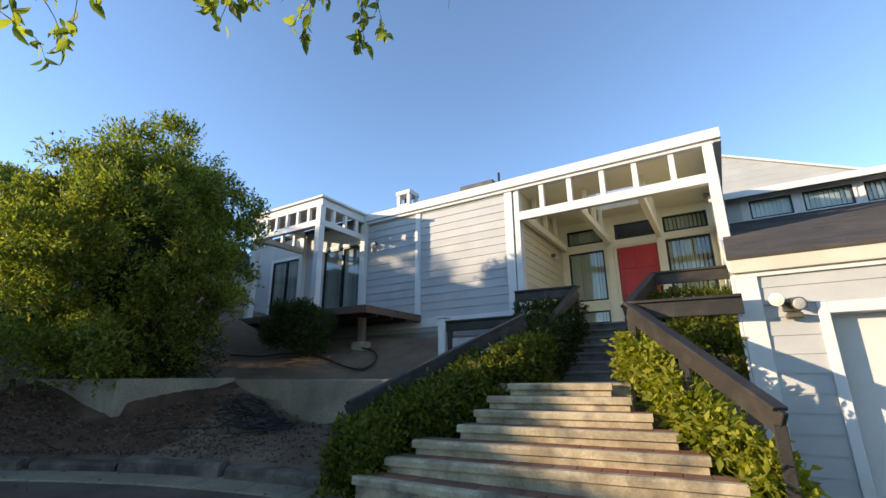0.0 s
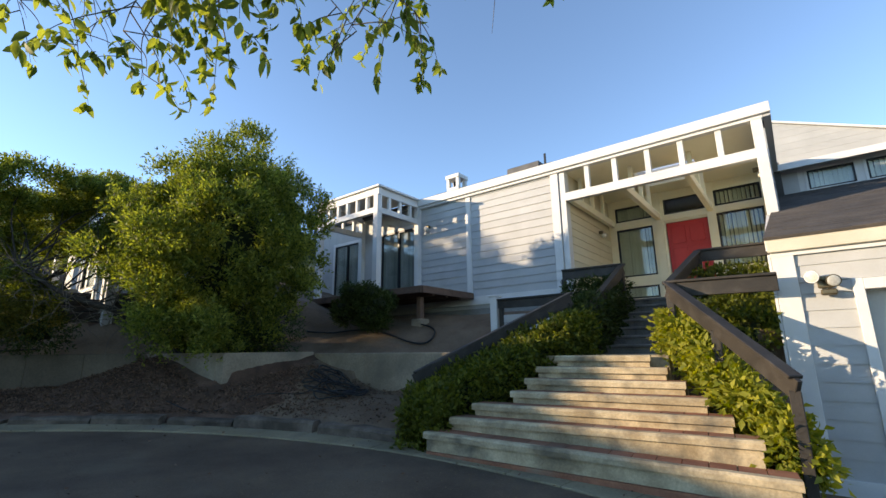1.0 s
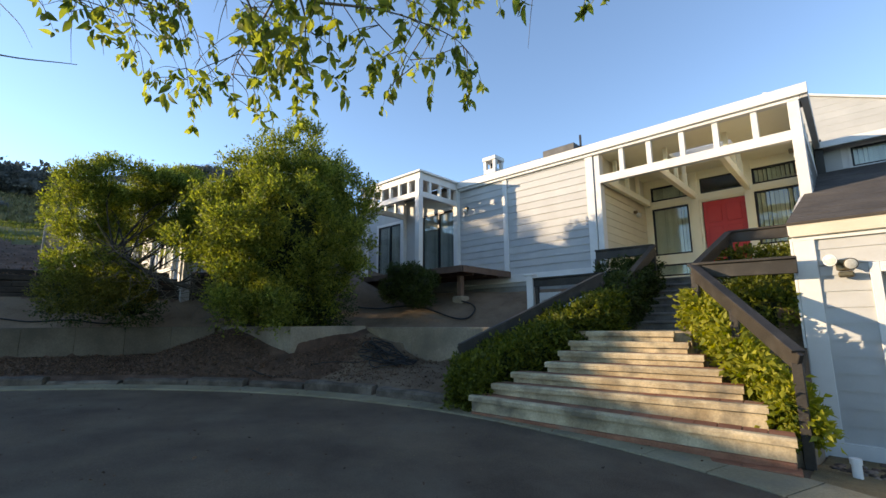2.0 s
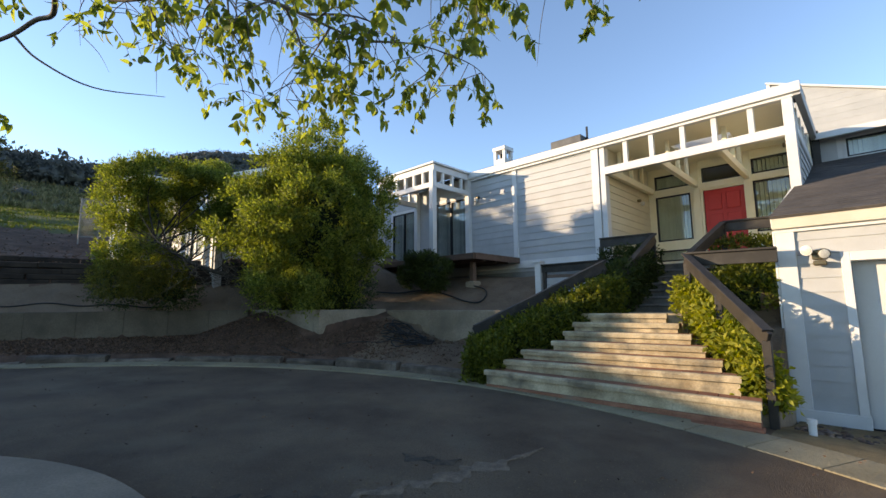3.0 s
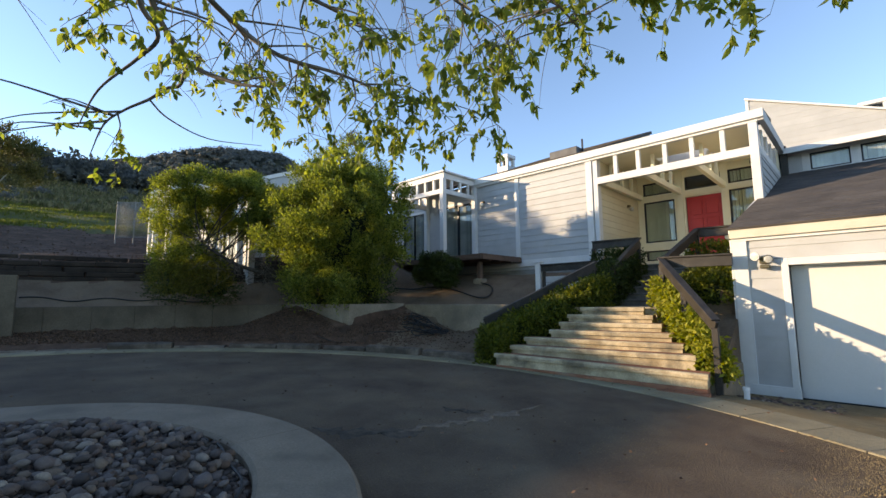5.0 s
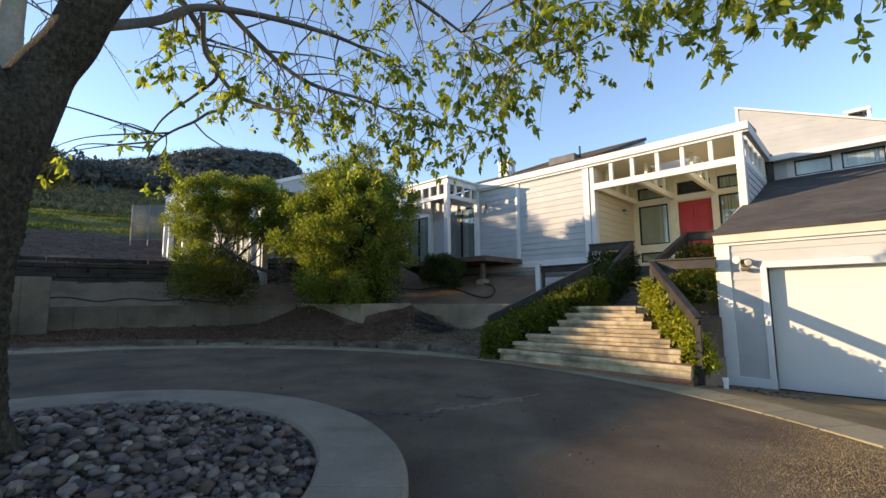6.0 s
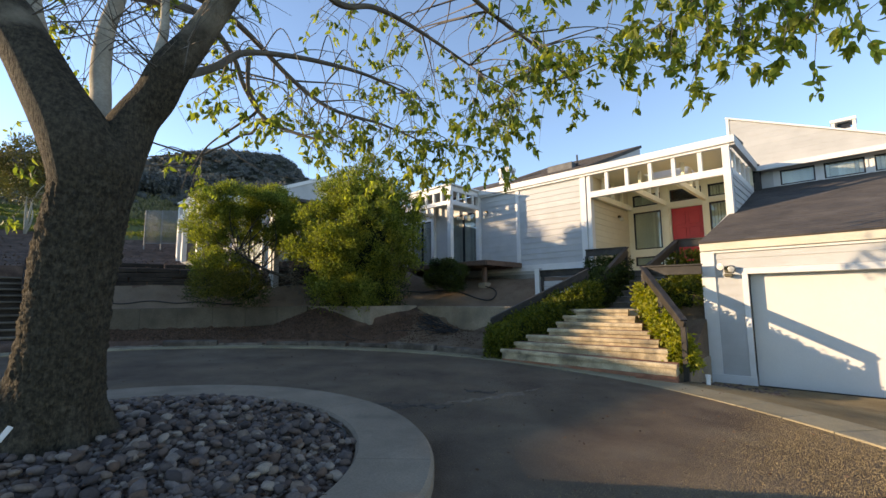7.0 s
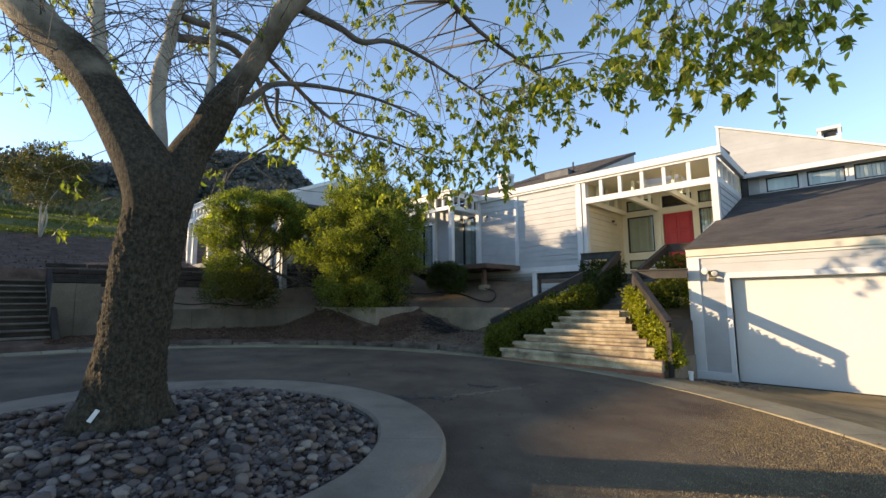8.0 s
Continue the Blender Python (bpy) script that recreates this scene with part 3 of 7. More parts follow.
# old kerb blocks along the bank
kerb = thing("kerb", "old weathered concrete kerb blocks along the bank", "kerb", kind="structure")
KA = [102.3, 111.1, 120.8, 128, 135.5, 143, 151, 159.5, 167.5, 175]
for i, (a0, a1) in enumerate(zip(KA[:-1], KA[1:])):
    sink = (0.02, 0.0, 0.055, 0.03, 0.06, 0.10, 0.025, 0.13, 0.12)[i]
    v, f = ring(R_KERB + 0.02 * (i % 3), R_KERB + 0.26, a0 + 0.1 + 0.5 * (i % 2), a1 - 0.15, 0.165 - sink, -0.15, 10, bev=0.035)
    v = [(x + 0.02 * noise.noise(Vector((x * 5, y * 5, z * 5))), y + 0.02 * noise.noise(Vector((x * 5, y * 5, z * 5 + 9))), z + 0.025 * noise.noise(Vector((x * 4, y * 4, 3)))) for x, y, z in v]
    mesh_part("kerb_block", v, f, M_KSTONE, kerb, smooth=False)

# driveway in front of the garage
def build_drive():
    v, f, n, m = [], [], 56, 14
    for i in range(n + 1):
        x = 0.3 + 8.7 * i / n
        reach = R_GUT ** 2 - (x - CX) ** 2
        y0 = CY + math.sqrt(reach) if reach > 0 else CY
        for k in range(m + 1):
            y = y0 + (6.25 - y0) * k / m
            z = road_z(x, y) + (-0.385 - road_z(x, y)) * smoothstep(8.5, 10.9, math.hypot(x - CX, y - CY))
            v.append((x, y, z + 0.012))
    for i in range(n):
        for k in range(m):
            a = i * (m + 1) + k
            f.append((a, a + m + 1, a + m + 2, a + 1))
    return tagged(mesh_part("driveway", v, f, M_APRON), "brown worn driveway apron before the garage", "driveway", kind="structure")


build_drive()

# island kerb, its bed
island = thing("island_kerb", "round pale concrete kerb of the planted island", "kerb", kind="structure")
IA = np.linspace(0, 360, 9)
for a0, a1 in zip(IA[:-1], IA[1:]):
    v, f = ring(RI, RO, a0 + 0.06, a1 - 0.06, 0.13, -0.1, 16, IX, IY, bev=0.03)
    mesh_part("kerb_segment", v, f, M_KERB, island, smooth=False)
v, f = [], []
for k, r in enumerate((0.001, 0.6, 1.2, 1.8, RI + 0.02)):
    for i in range(48):
        a = 2 * math.pi * i / 48
        x, y = IX + r * math.cos(a), IY + r * math.sin(a)
        v.append((x, y, road_z(x, y) + 0.05 + 0.16 * (1 - (r / RI) ** 2)))
    if k:
        f += [((k - 1) * 48 + i, (k - 1) * 48 + (i + 1) % 48, k * 48 + (i + 1) % 48, k * 48 + i) for i in range(48)]
tagged(mesh_part("island_bed", v, f, M_MULCH), "dark soil bed of the island", "planting bed", kind="structure")


def bed_z(x, y):
    r = math.hypot(x - IX, y - IY)
    return road_z(x, y) + 0.05 + 0.16 * (1 - (r / RI) ** 2)


# ---------------------------------------------------------------- retaining walls
def wall_run(name, pts, z_top, z_bot, thick, label, mat=M_WALLCONC, n=1):
    w = thing(name, label, "retaining wall", kind="structure")
    for (x0, y0), (x1, y1) in zip(pts[:-1], pts[1:]):
        bm = bmesh.new()
        beam(bm, (x0, y0, (z_top + z_bot) / 2), (x1, y1, (z_top + z_bot) / 2), thick, z_top - z_bot, bev=0.015)
        part("wall_panel", bm, mat, w)
    return w


wall_run("retaining_wall", [(-7.71, 3.21), (-7.86, 5.2)], 1.235, -0.3, 0.22, "low stained concrete retaining wall with a sharp corner")
wall_run("retaining_wall", [(-7.82, 3.31), (-10.9, 3.18)], 1.235, -0.3, 0.22, "low stained concrete retaining wall under the shrubs")
wall_run("retaining_wall", [(-7.7, 5.28), (-6.3, 5.42), (-4.2, 5.68)], 1.2, -0.3, 0.22, "low grey concrete retaining wall beside the stairs")
arc = [(CX + 10.75 * math.cos(radians(a)), CY + 10.75 * math.sin(radians(a))) for a in range(139, 179, 5)]
wall_run("retaining_wall", arc, 1.24, -0.2, 0.2, "long curved concrete retaining wall at the bank's foot", M_OLDWALL)

arc = [(CX + 10.2 * math.cos(radians(a)), CY + 10.2 * math.sin(radians(a))) for a in (171.5, 174.5, 177.3)]
wall_run("retaining_wall", arc, 1.98, -0.2, 0.2, "tall concrete retaining wall beside the garden steps", M_OLDWALL)

sleepers = thing("sleeper_wall", "dark weathered timber sleepers stepping up the bank", "timber wall", kind="structure")
rng = random.Random(3)
for row, (r, z) in enumerate(((12.50, 1.98), (12.52, 2.13), (12.58, 2.28), (12.64, 2.43), (13.4, 2.66))):
    for a in range(134, 177, 11):
        a0, a1 = radians(a + row * 2.3 - 3), radians(min(177.5, a + row * 2.3 + 7.8))
        mid = (a0 + a1) / 2
        for b0, b1 in ((a0, mid), (mid, a1)):
            bm = bmesh.new()
            zz = z + rng.uniform(-0.015, 0.015)
            beam(bm, (CX + r * math.cos(b0), CY + r * math.sin(b0), zz), (CX + r * math.cos(b1), CY + r * math.sin(b1), zz + rng.uniform(-0.02, 0.02)), 0.16, 0.145, 0.02)
            part("sleeper", bm, M_TIMBER, sleepers)

# timber garden steps at the far left of the bank
gsteps = thing("garden_steps", "weathered timber garden steps up the bank", "steps")
for i in range(11):
    x = -11.25 - 0.27 * i
    z = 0.48 + 0.165 * i
    s = part("step", boxed(x - 0.3, x - 0.05, -5.3, -3.78, z - 0.2, z - 0.055), M_TIMBER, gsteps)
    part("tread", boxed(x - 0.3, x + 0.01 * (i % 3), -5.32, -3.77, z - 0.052, z, bev=0.012), M_TREAD, s)
for y in (-3.7, -5.38):
    bm = bmesh.new()
    beam(bm, (-11.15, y, 0.45), (-14.1, y, 2.3), 0.12, 0.34, 0.02)
    part("stringer", bm, M_TIMBER, gsteps)

# ---------------------------------------------------------------- the staircase from the street
FL = radians(7.0)            # the lower flight is turned a little


def flight_pt(u, w, z):
    """u along the steps to the right, w up the flight."""
    x0, y0 = 0.24, 4.05
    return (x0 + u * math.cos(FL) - w * math.sin(FL), y0 + u * math.sin(FL) + w * math.cos(FL), z)


stairs = thing("staircase", "broad weathered concrete stairs with red brick treads", "staircase")
RISE, RUN = 0.142, 0.272


def skew_box(bm, u0, u1, w0, w1, z0, z1, bev=0.012):
    geo = bmesh.ops.create_cube(bm, size=1.0)["verts"]
    bmesh.ops.scale(bm, vec=(u1 - u0, w1 - w0, z1 - z0), verts=geo)
    bmesh.ops.translate(bm, vec=((u0 + u1) / 2, (w0 + w1) / 2, (z0 + z1) / 2), verts=geo)
    if bev:
        es = list({e for v in geo for e in v.link_edges})
        geo = list({v for f in bmesh.ops.bevel(bm, geom=es, offset=bev, segments=2, affect="EDGES", profile=0.5)["faces"] for v in f.verts} | {v for v in geo if v.is_valid})
    m = Matrix.Translation(flight_pt(0, 0, 0)) @ Matrix.Rotation(FL, 4, "Z")
    bmesh.ops.transform(bm, matrix=m, verts=geo)
    return bm


def nosing(u0, u1, w0, w1, z0, z1, seed):
    """A worn tread edge: a bevelled bar with chipped, wavy edges."""
    v, f, n = [], [], 42
    for i in range(n + 1):
        u = u0 + (u1 - u0) * i / n
        wear = [0.010 * noise.noise(Vector((u * 2.2, seed * 3.1 + j, 0))) + 0.007 * noise.noise(Vector((u * 9, seed * 5.7 + j, 2))) for j in range(3)]
        end = 0.02 * noise.noise(Vector((seed * 1.7, i, 4))) if i in (0, n) else 0
        for w, z in ((w0 + 0.004 + wear[0] * 0.5, z0), (w0 + wear[0], z1 - 0.022 + wear[1]), (w0 + 0.02 + wear[0], z1 + wear[1] * 0.35), (w1, z1), (w1, z0)):
            v.append(flight_pt(u + end, w, z))
    for i in range(n):
        for j in range(5):
            a, b = i * 5 + j, i * 5 + (j + 1) % 5
            f.append((a, b, b + 5, a + 5))
    f += [(0, 4, 3, 2, 1), tuple(n * 5 + j for j in range(5))]
    return v, f


rng = random.Random(11)
for k in range(7):
    z = 0.29 + RISE * k
    u1, u0 = -0.20 * k, -3.28 + 0.19 * k - 0.3
    if k == 3:
        u0 += 0.22
    if k == 4:
        u0 += 0.12
    w = RUN * k
    step = part("step", skew_box(bmesh.new(), u0 + 0.02, u1 - 0.02, w + 0.05, w + RUN + 0.35, z - 0.30 if k else 0.075, z - 0.075, 0.0), M_CONC, stairs)
    lowest = step if k == 0 else lowest
    nv, nf = nosing(u0, u1, w, w + 0.10, z - 0.075, z, k)
    nose = mesh_part("nosing", nv, nf, M_CONC, step, smooth=False)
    n = max(6, round((u1 - u0) / 0.21))
    if k < 6:
        for i in range(n):
            a = u0 + (u1 - u0) * i / n
            part("brick", skew_box(bmesh.new(), a + 0.004, a + (u1 - u0) / n - 0.004, w + 0.106, w + RUN + 0.06, z - 0.07, z - 0.004 + rng.uniform(-0.002, 0.002), 0.0), M_BRICK, step)
# the lowest step sinks and flares a little towards the street at its lower end
SHEAR = Matrix(((1, 0, 0, 0), (-0.028, 1, 0, -0.092), (-0.020, 0, 1, -0.066), (0, 0, 0, 1)))
for o in (lowest, *lowest.children):
    o.data.transform(SHEAR)
part("landing", skew_box(bmesh.new(), -2.75, -1.0, RUN * 6 + 0.172, 3.2, 0.7, 1.14), M_CONC, stairs)
strip = part("base_strip", skew_box(bmesh.new(), -3.56, -0.02, 0.03, 0.3, -0.4, 0.071), M_BRICK, stairs, "red painted brick base of the stairs")
strip.data.transform(SHEAR)
part("base_apron", skew_box(bmesh.new(), -3.4, 0.0, -0.2, 0.028, -0.4, -0.05), M_BRICK, stairs, "red brick paving at the stair foot")
# upper flight
for k in range(1, 8):
    z, y = 1.14 + 0.155 * k, 7.2 + 0.31 * (k - 1)
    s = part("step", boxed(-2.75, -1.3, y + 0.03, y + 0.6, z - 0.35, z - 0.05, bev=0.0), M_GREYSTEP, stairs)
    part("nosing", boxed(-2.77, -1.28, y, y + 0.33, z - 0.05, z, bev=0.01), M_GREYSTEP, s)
part("porch_floor", boxed(-3.6, 0.3, 9.35, 12.45, 1.9, 2.23), M_CONC, stairs)
# side walls that carry the soil of the hedges
side = thing("stair_side_wall", "rough concrete side walls of the stairs", "wall", kind="structure")
for p, q, z0, z1 in (((-4.02, 4.2), (-2.75, 6.2), 0.25, 1.1), ((0.20, 4.5), (-0.9, 6.1), -0.1, 0.72)):
    bm = bmesh.new()
    zs = (z0, z1)
    vs = []
    d = Vector((q[0] - p[0], q[1] - p[1], 0)).normalized()
    nrm = Vector((-d.y, d.x, 0)) * 0.07
    for (x, y), zt in ((p, z0), (q, z1)):
        for sgn in (-1, 1):
            vs += [bm.verts.new((x + nrm.x * sgn, y + nrm.y * sgn, -0.4)), bm.verts.new((x + nrm.x * sgn, y + nrm.y * sgn, zt))]
    a = vs
    for quad in ((0, 1, 3, 2), (4, 6, 7, 5), (0, 4, 5, 1), (2, 3, 7, 6), (1, 5, 7, 3), (0, 2, 6, 4)):
        bm.faces.new([a[i] for i in quad])
    bmesh.ops.recalc_face_normals(bm, faces=bm.faces)
    part("wall_panel", bm, M_WALLCONC, side)
part("planter_wall", boxed(0.06, 0.27, 4.42, 6.2, -0.5, 0.16, bev=0.01), M_WALLCONC, side)
part("planter_wall", boxed(-4.1, -2.75, 7.9, 8.05, 0.5, 1.75, bev=0.01), M_FOUND, side)
v = [(0.07, 4.6), (0.234, 4.6), (0.234, 6.46), (-1.1, 6.46), (-1.1, 5.75)]
v = [(x, y, z) for z in (-0.4, 1) for x, y in v]
v = [(x, y, z if z < 0 else 0.10 + 0.50 * (y - 4.6)) for x, y, z in v]
tagged(mesh_part("planting_soil", v, [(4, 3, 2, 1, 0), (5, 6, 7, 8, 9)] + [(i, (i + 1) % 5, (i + 1) % 5 + 5, i + 5) for i in range(5)], M_DIRT, smooth=False), "sloping dry soil between the stairs and the garage", "soil", kind="structure")
soil = tagged(part("planting_soil", boxed(-1.25, 0.28, 6.4, 9.2, 0.2, 1.45), M_DIRT), "dark soil of the planter beside the stairs", "soil", kind="structure")
tagged(part("planting_soil", boxed(-4.1, -2.76, 5.9, 9.18, 0.2, 1.35), M_DIRT), "dark soil of the planter beside the stairs", "soil", kind="structure")

# ---------------------------------------------------------------- handrails
def handrail(label, rails, posts):
    h = thing("handrail", label, "handrail", group="handrails of the stairs")
    for p, q in rails:
        bm = bmesh.new()
        beam(bm, p, q, 0.05, 0.19, 0.006)
        side_board = part("rail", bm, M_RAIL, h)
        bm = bmesh.new()
        up = Vector((0, 0, 0.112))
        beam(bm, Vector(p) + up, Vector(q) + up, 0.13, 0.036, 0.006)
        part("cap", bm, M_RAIL, side_board)
    for x, y, z0, z1 in posts:
        part("post", boxed(x - 0.045, x + 0.045, y - 0.045, y + 0.045, z0, z1, bev=0.006), M_RAIL, h)
    return h


handrail("dark stained timber handrail sloping down beside the hedge", [((0.30, 4.36, 0.86), (-0.95, 6.0, 2.0)), ((-0.95, 6.02, 2.0), (0.27, 6.02, 1.98))],
         [(0.275, 4.40, -0.2, 0.86), (-0.36, 5.25, 0.4, 1.42), (-0.92, 5.97, 0.9, 1.95)])
handrail("dark stained timber handrail sloping down beside the stairs", [((-4.05, 4.28, 0.81), (-2.62, 6.7, 2.06))],
         [(-3.6, 5.07, 0.5, 1.17), (-2.65, 6.66, 0.9, 2.0)])
handrail("dark stained timber handrail of the upper flight", [((-1.15, 7.0, 2.1), (-0.86, 8.5, 2.85)), ((-0.86, 8.5, 2.85), (0.27, 8.5, 2.83))],
         [(-1.13, 7.06, 1.1, 2.05), (-0.86, 8.46, 1.4, 2.8)])
handrail("dark stained timber handrail of the upper flight", [((-2.42, 7.15, 1.92), (-2.22, 8.5, 2.77)), ((-2.22, 8.5, 2.77), (-3.5, 8.5, 2.79))],
         [(-2.42, 7.2, 1.1, 1.9), (-2.24, 8.46, 1.4, 2.7), (-3.46, 8.46, 1.2, 2.7)])
guard = thing("landing_guard", "white post with a dark rail and plank panel", "guard rail")
part("post", boxed(-4.72, -4.56, 7.42, 7.58, 1.1, 2.33, bev=0.01), M_WHITE, guard)
part("post_cap", boxed(-4.75, -4.53, 7.39, 7.61, 2.33, 2.37, bev=0.008), M_WHITE, guard)
part("rail", boxed(-4.55, -2.95, 7.46, 7.54, 2.08, 2.24, bev=0.006), M_RAIL, guard)
part("rail_cap", boxed(-4.55, -2.95, 7.42, 7.58, 2.243, 2.28, bev=0.006), M_RAIL, guard)
part("upright", boxed(-4.52, -4.44, 7.46, 7.54, 1.2, 2.08, bev=0.005), M_RAIL, guard)
for i in range(5):
    part("plank", boxed(-4.43, -2.95, 7.49, 7.52, 1.1 + 0.17 * i, 1.1 + 0.17 * i + 0.16, bev=0.004), M_SIDING, guard)


# ---------------------------------------------------------------- loose grit on the road, packed where sun falls to brighten it
def build_grit():
    rng = random.Random(91)
    v, f = [], []
    n = 0
    while n < 200000:
        x, y = rng.uniform(-4, 6.2), rng.uniform(-9, 5)
        r = math.hypot(x - CX, y - CY)
        if r > R_ROAD - 0.05 or math.hypot(x - IX, y - IY) < RO + 0.05:
            continue
        # thick only in the sunlit patch, so its paler tan lifts the asphalt there
        if rng.random() > 0.03 + 0.97 * smoothstep(0.5, 2.4, x + 0.25 * (y + 2) + 0.6 * noise.noise(Vector((x, y, 4)))):
            continue
        n += 1
        s = rng.uniform(0.0016, 0.0042)
        z, a = road_z(x, y) + 0.004, rng.uniform(0, 6.3)
        b = len(v)
        for k in range(4):
            q = a + k * 1.571 + rng.uniform(-0.4, 0.4)
            v.append((x + s * math.cos(q), y + s * math.sin(q), z - 0.006))
        v.append((x + rng.uniform(-0.4, 0.4) * s, y + rng.uniform(-0.4, 0.4) * s, z + s * rng.uniform(0.5, 1.0)))
        f += [(b, b + 1, b + 4), (b + 1, b + 2, b + 4), (b + 2, b + 3, b + 4), (b + 3, b, b + 4)]
    return tagged(mesh_part("road_grit", v, f, M_GRIT, smooth=False), "coarse loose tan grit, packed to brighten the sunlit asphalt", "gravel", kind="stuff")


build_grit()


def build_grass(name, label, mat, r0, r1, th0, th1, count, size, seed):
    rng = random.Random(seed)
    v, f = [], []
    for _ in range(count):
        th, r = radians(rng.uniform(th0, th1)), rng.uniform(r0, r1)
        x, y = CX + r * math.cos(th), CY + r * math.sin(th)
        if x > -18.5 and y > 0.3:
            continue
        # blades thinned in bands, so darker ground shows as shadow stripes
        if rng.random() > 0.15 + smoothstep(-0.15, 0.25, noise.noise(Vector((r * 0.55, math.degrees(th) * 0.12, seed)))):
            continue
        z = ground_z(x, y)
        for k in range(3):
            leaves_into(v, f, (x + rng.uniform(-0.1, 0.1), y + rng.uniform(-0.1, 0.1), z - 0.02), (rng.uniform(-0.5, 0.5), rng.uniform(-0.5, 0.5), 1), size * rng.uniform(0.5, 1.2), 0.3, rng=rng)
    return tagged(mesh_part(name, v, f, mat), label, "grass", kind="stuff")


build_grass("lawn_grass", "yellow-green mown grass on the hillside lawn", M_BLADE, 20.4, 38, 158, 186, 30000, 0.15, 92)
build_grass("dry_grass", "tall dry grass on the slope above the lawn", M_STRAW, 37, 60, 156, 186, 9000, 0.5, 93)


# ---------------------------------------------------------------- the house
def lap_board(p, q, nrm, h, mat, parent, drop=None, lip=0.027):
    """One lapped board from p to q (lower edge), h high, thick at its lower edge; drop shortens its top at q for a sloping cut."""
    p, q, n = Vector(p), Vector(q), Vector(nrm)
    bm = bmesh.new()
    up0, up1 = Vector((0, 0, h)), Vector((0, 0, h))
    ends = []
    back = (p - q).normalized() * drop if drop else Vector()
    for e, up in ((p, up0), (q, up1 + back)):
        ends.append([bm.verts.new(e - n * 0.004), bm.verts.new(e + n * lip), bm.verts.new(e + n * 0.006 + up), bm.verts.new(e - n * 0.004 + up)])
    a, b = ends
    bm.faces.new(a)
    bm.faces.new(b[::-1])
    for i in range(4):
        bm.faces.new((a[i], b[i], b[(i + 1) % 4], a[(i + 1) % 4]))
    bmesh.ops.recalc_face_normals(bm, faces=bm.faces)
    return part("siding_board", bm, mat, parent)


def siding(wall, p, q, nrm, z0, z1, mat=M_SIDING, ex=0.2, top=None, lip=0.027):
    """Courses of boards from z0 to z1; top(z) gives the run's end as a share of its length, for a sloping top."""
    z = z0
    while z < z1 - 0.02:
        h = min(ex + 0.012, z1 - z)
        e, cut = Vector(q), 0
        if top:
            full = Vector(q) - Vector(p)
            s0, s1 = max(0.02, min(1, top(z))), max(0.01, min(1, top(z + h)))
            e, cut = Vector(p) + full * s0, full.length * (s0 - s1)
        lap_board((p[0], p[1], z), (e.x, e.y, z), nrm, h, mat, wall, cut, lip)
        z += ex


def window(house, x0, x1, y, z0, z1, trim=0.09, frame_w=0.035, trim_mat=M_WHITE, blind=True, mull=(), casing=True, slat=46, fabric=M_BLIND, gap=0.12):
    """A window in a wall along x that faces -y: casing, dark frame, pane, blind and a dim room behind."""
    w = thing("window", "", "", kind="")
    w.parent = house
    w.name = "window"
    if casing:
        bm = bmesh.new()
        box(bm, x0 - trim, x0, y - 0.035, y + 0.05, z0 - trim, z1 + trim, 0.004)
        box(bm, x1, x1 + trim, y - 0.035, y + 0.05, z0 - trim, z1 + trim, 0.004)
        box(bm, x0, x1, y - 0.032, y + 0.05, z1, z1 + trim, 0.004)
        box(bm, x0, x1, y - 0.040, y + 0.05, z0 - trim, z0, 0.004)
        part("casing", bm, trim_mat, w)
    bm = bmesh.new()
    f = frame_w
    box(bm, x0, x0 + f, y - 0.02, y + 0.05, z0, z1)
    box(bm, x1 - f, x1, y - 0.02, y + 0.05, z0, z1)
    box(bm, x0 + f, x1 - f, y - 0.02, y + 0.05, z1 - f, z1)
    box(bm, x0 + f, x1 - f, y - 0.02, y + 0.05, z0, z0 + f)
    for m in mull:
        box(bm, m - f * 0.6, m + f * 0.6, y - 0.025, y + 0.05, z0 + f, z1 - f)
    part("window_frame", bm, M_BLACK, w)
    p = part("pane", boxed(x0 + f, x1 - f, y + 0.005, y + 0.013, z0 + f, z1 - f), M_GLASS, w)
    p.visible_shadow = False
    if blind:
        bm = bmesh.new()
        rng = random.Random(int(x0 * 100))
        n = max(4, int((x1 - x0) / 0.095))
        for i in range(n):
            a = radians(slat + rng.uniform(-14, 14))
            c = x0 + f + (x1 - x0 - 2 * f) * (i + 0.5) / n
            hx, hy = 0.05 * math.cos(a), 0.05 * math.sin(a)
            vs = [bm.verts.new(v) for v in ((c - hx, y + gap - hy, z0 + f), (c + hx, y + gap + hy, z0 + f), (c + hx, y + gap + hy, z1 - f), (c - hx, y + gap - hy, z1 - f),
                                            (c - hx, y + gap + 0.004 - hy, z0 + f), (c + hx, y + gap + 0.004 + hy, z0 + f), (c + hx, y + gap + 0.004 + hy, z1 - f), (c - hx, y + gap + 0.004 - hy, z1 - f))]
            for q in ((0, 1, 2, 3), (7, 6, 5, 4), (0, 3, 7, 4), (1, 5, 6, 2)):
                bm.faces.new([vs[k] for k in q])
        part("vertical_blind", bm, fabric, w)
    return w


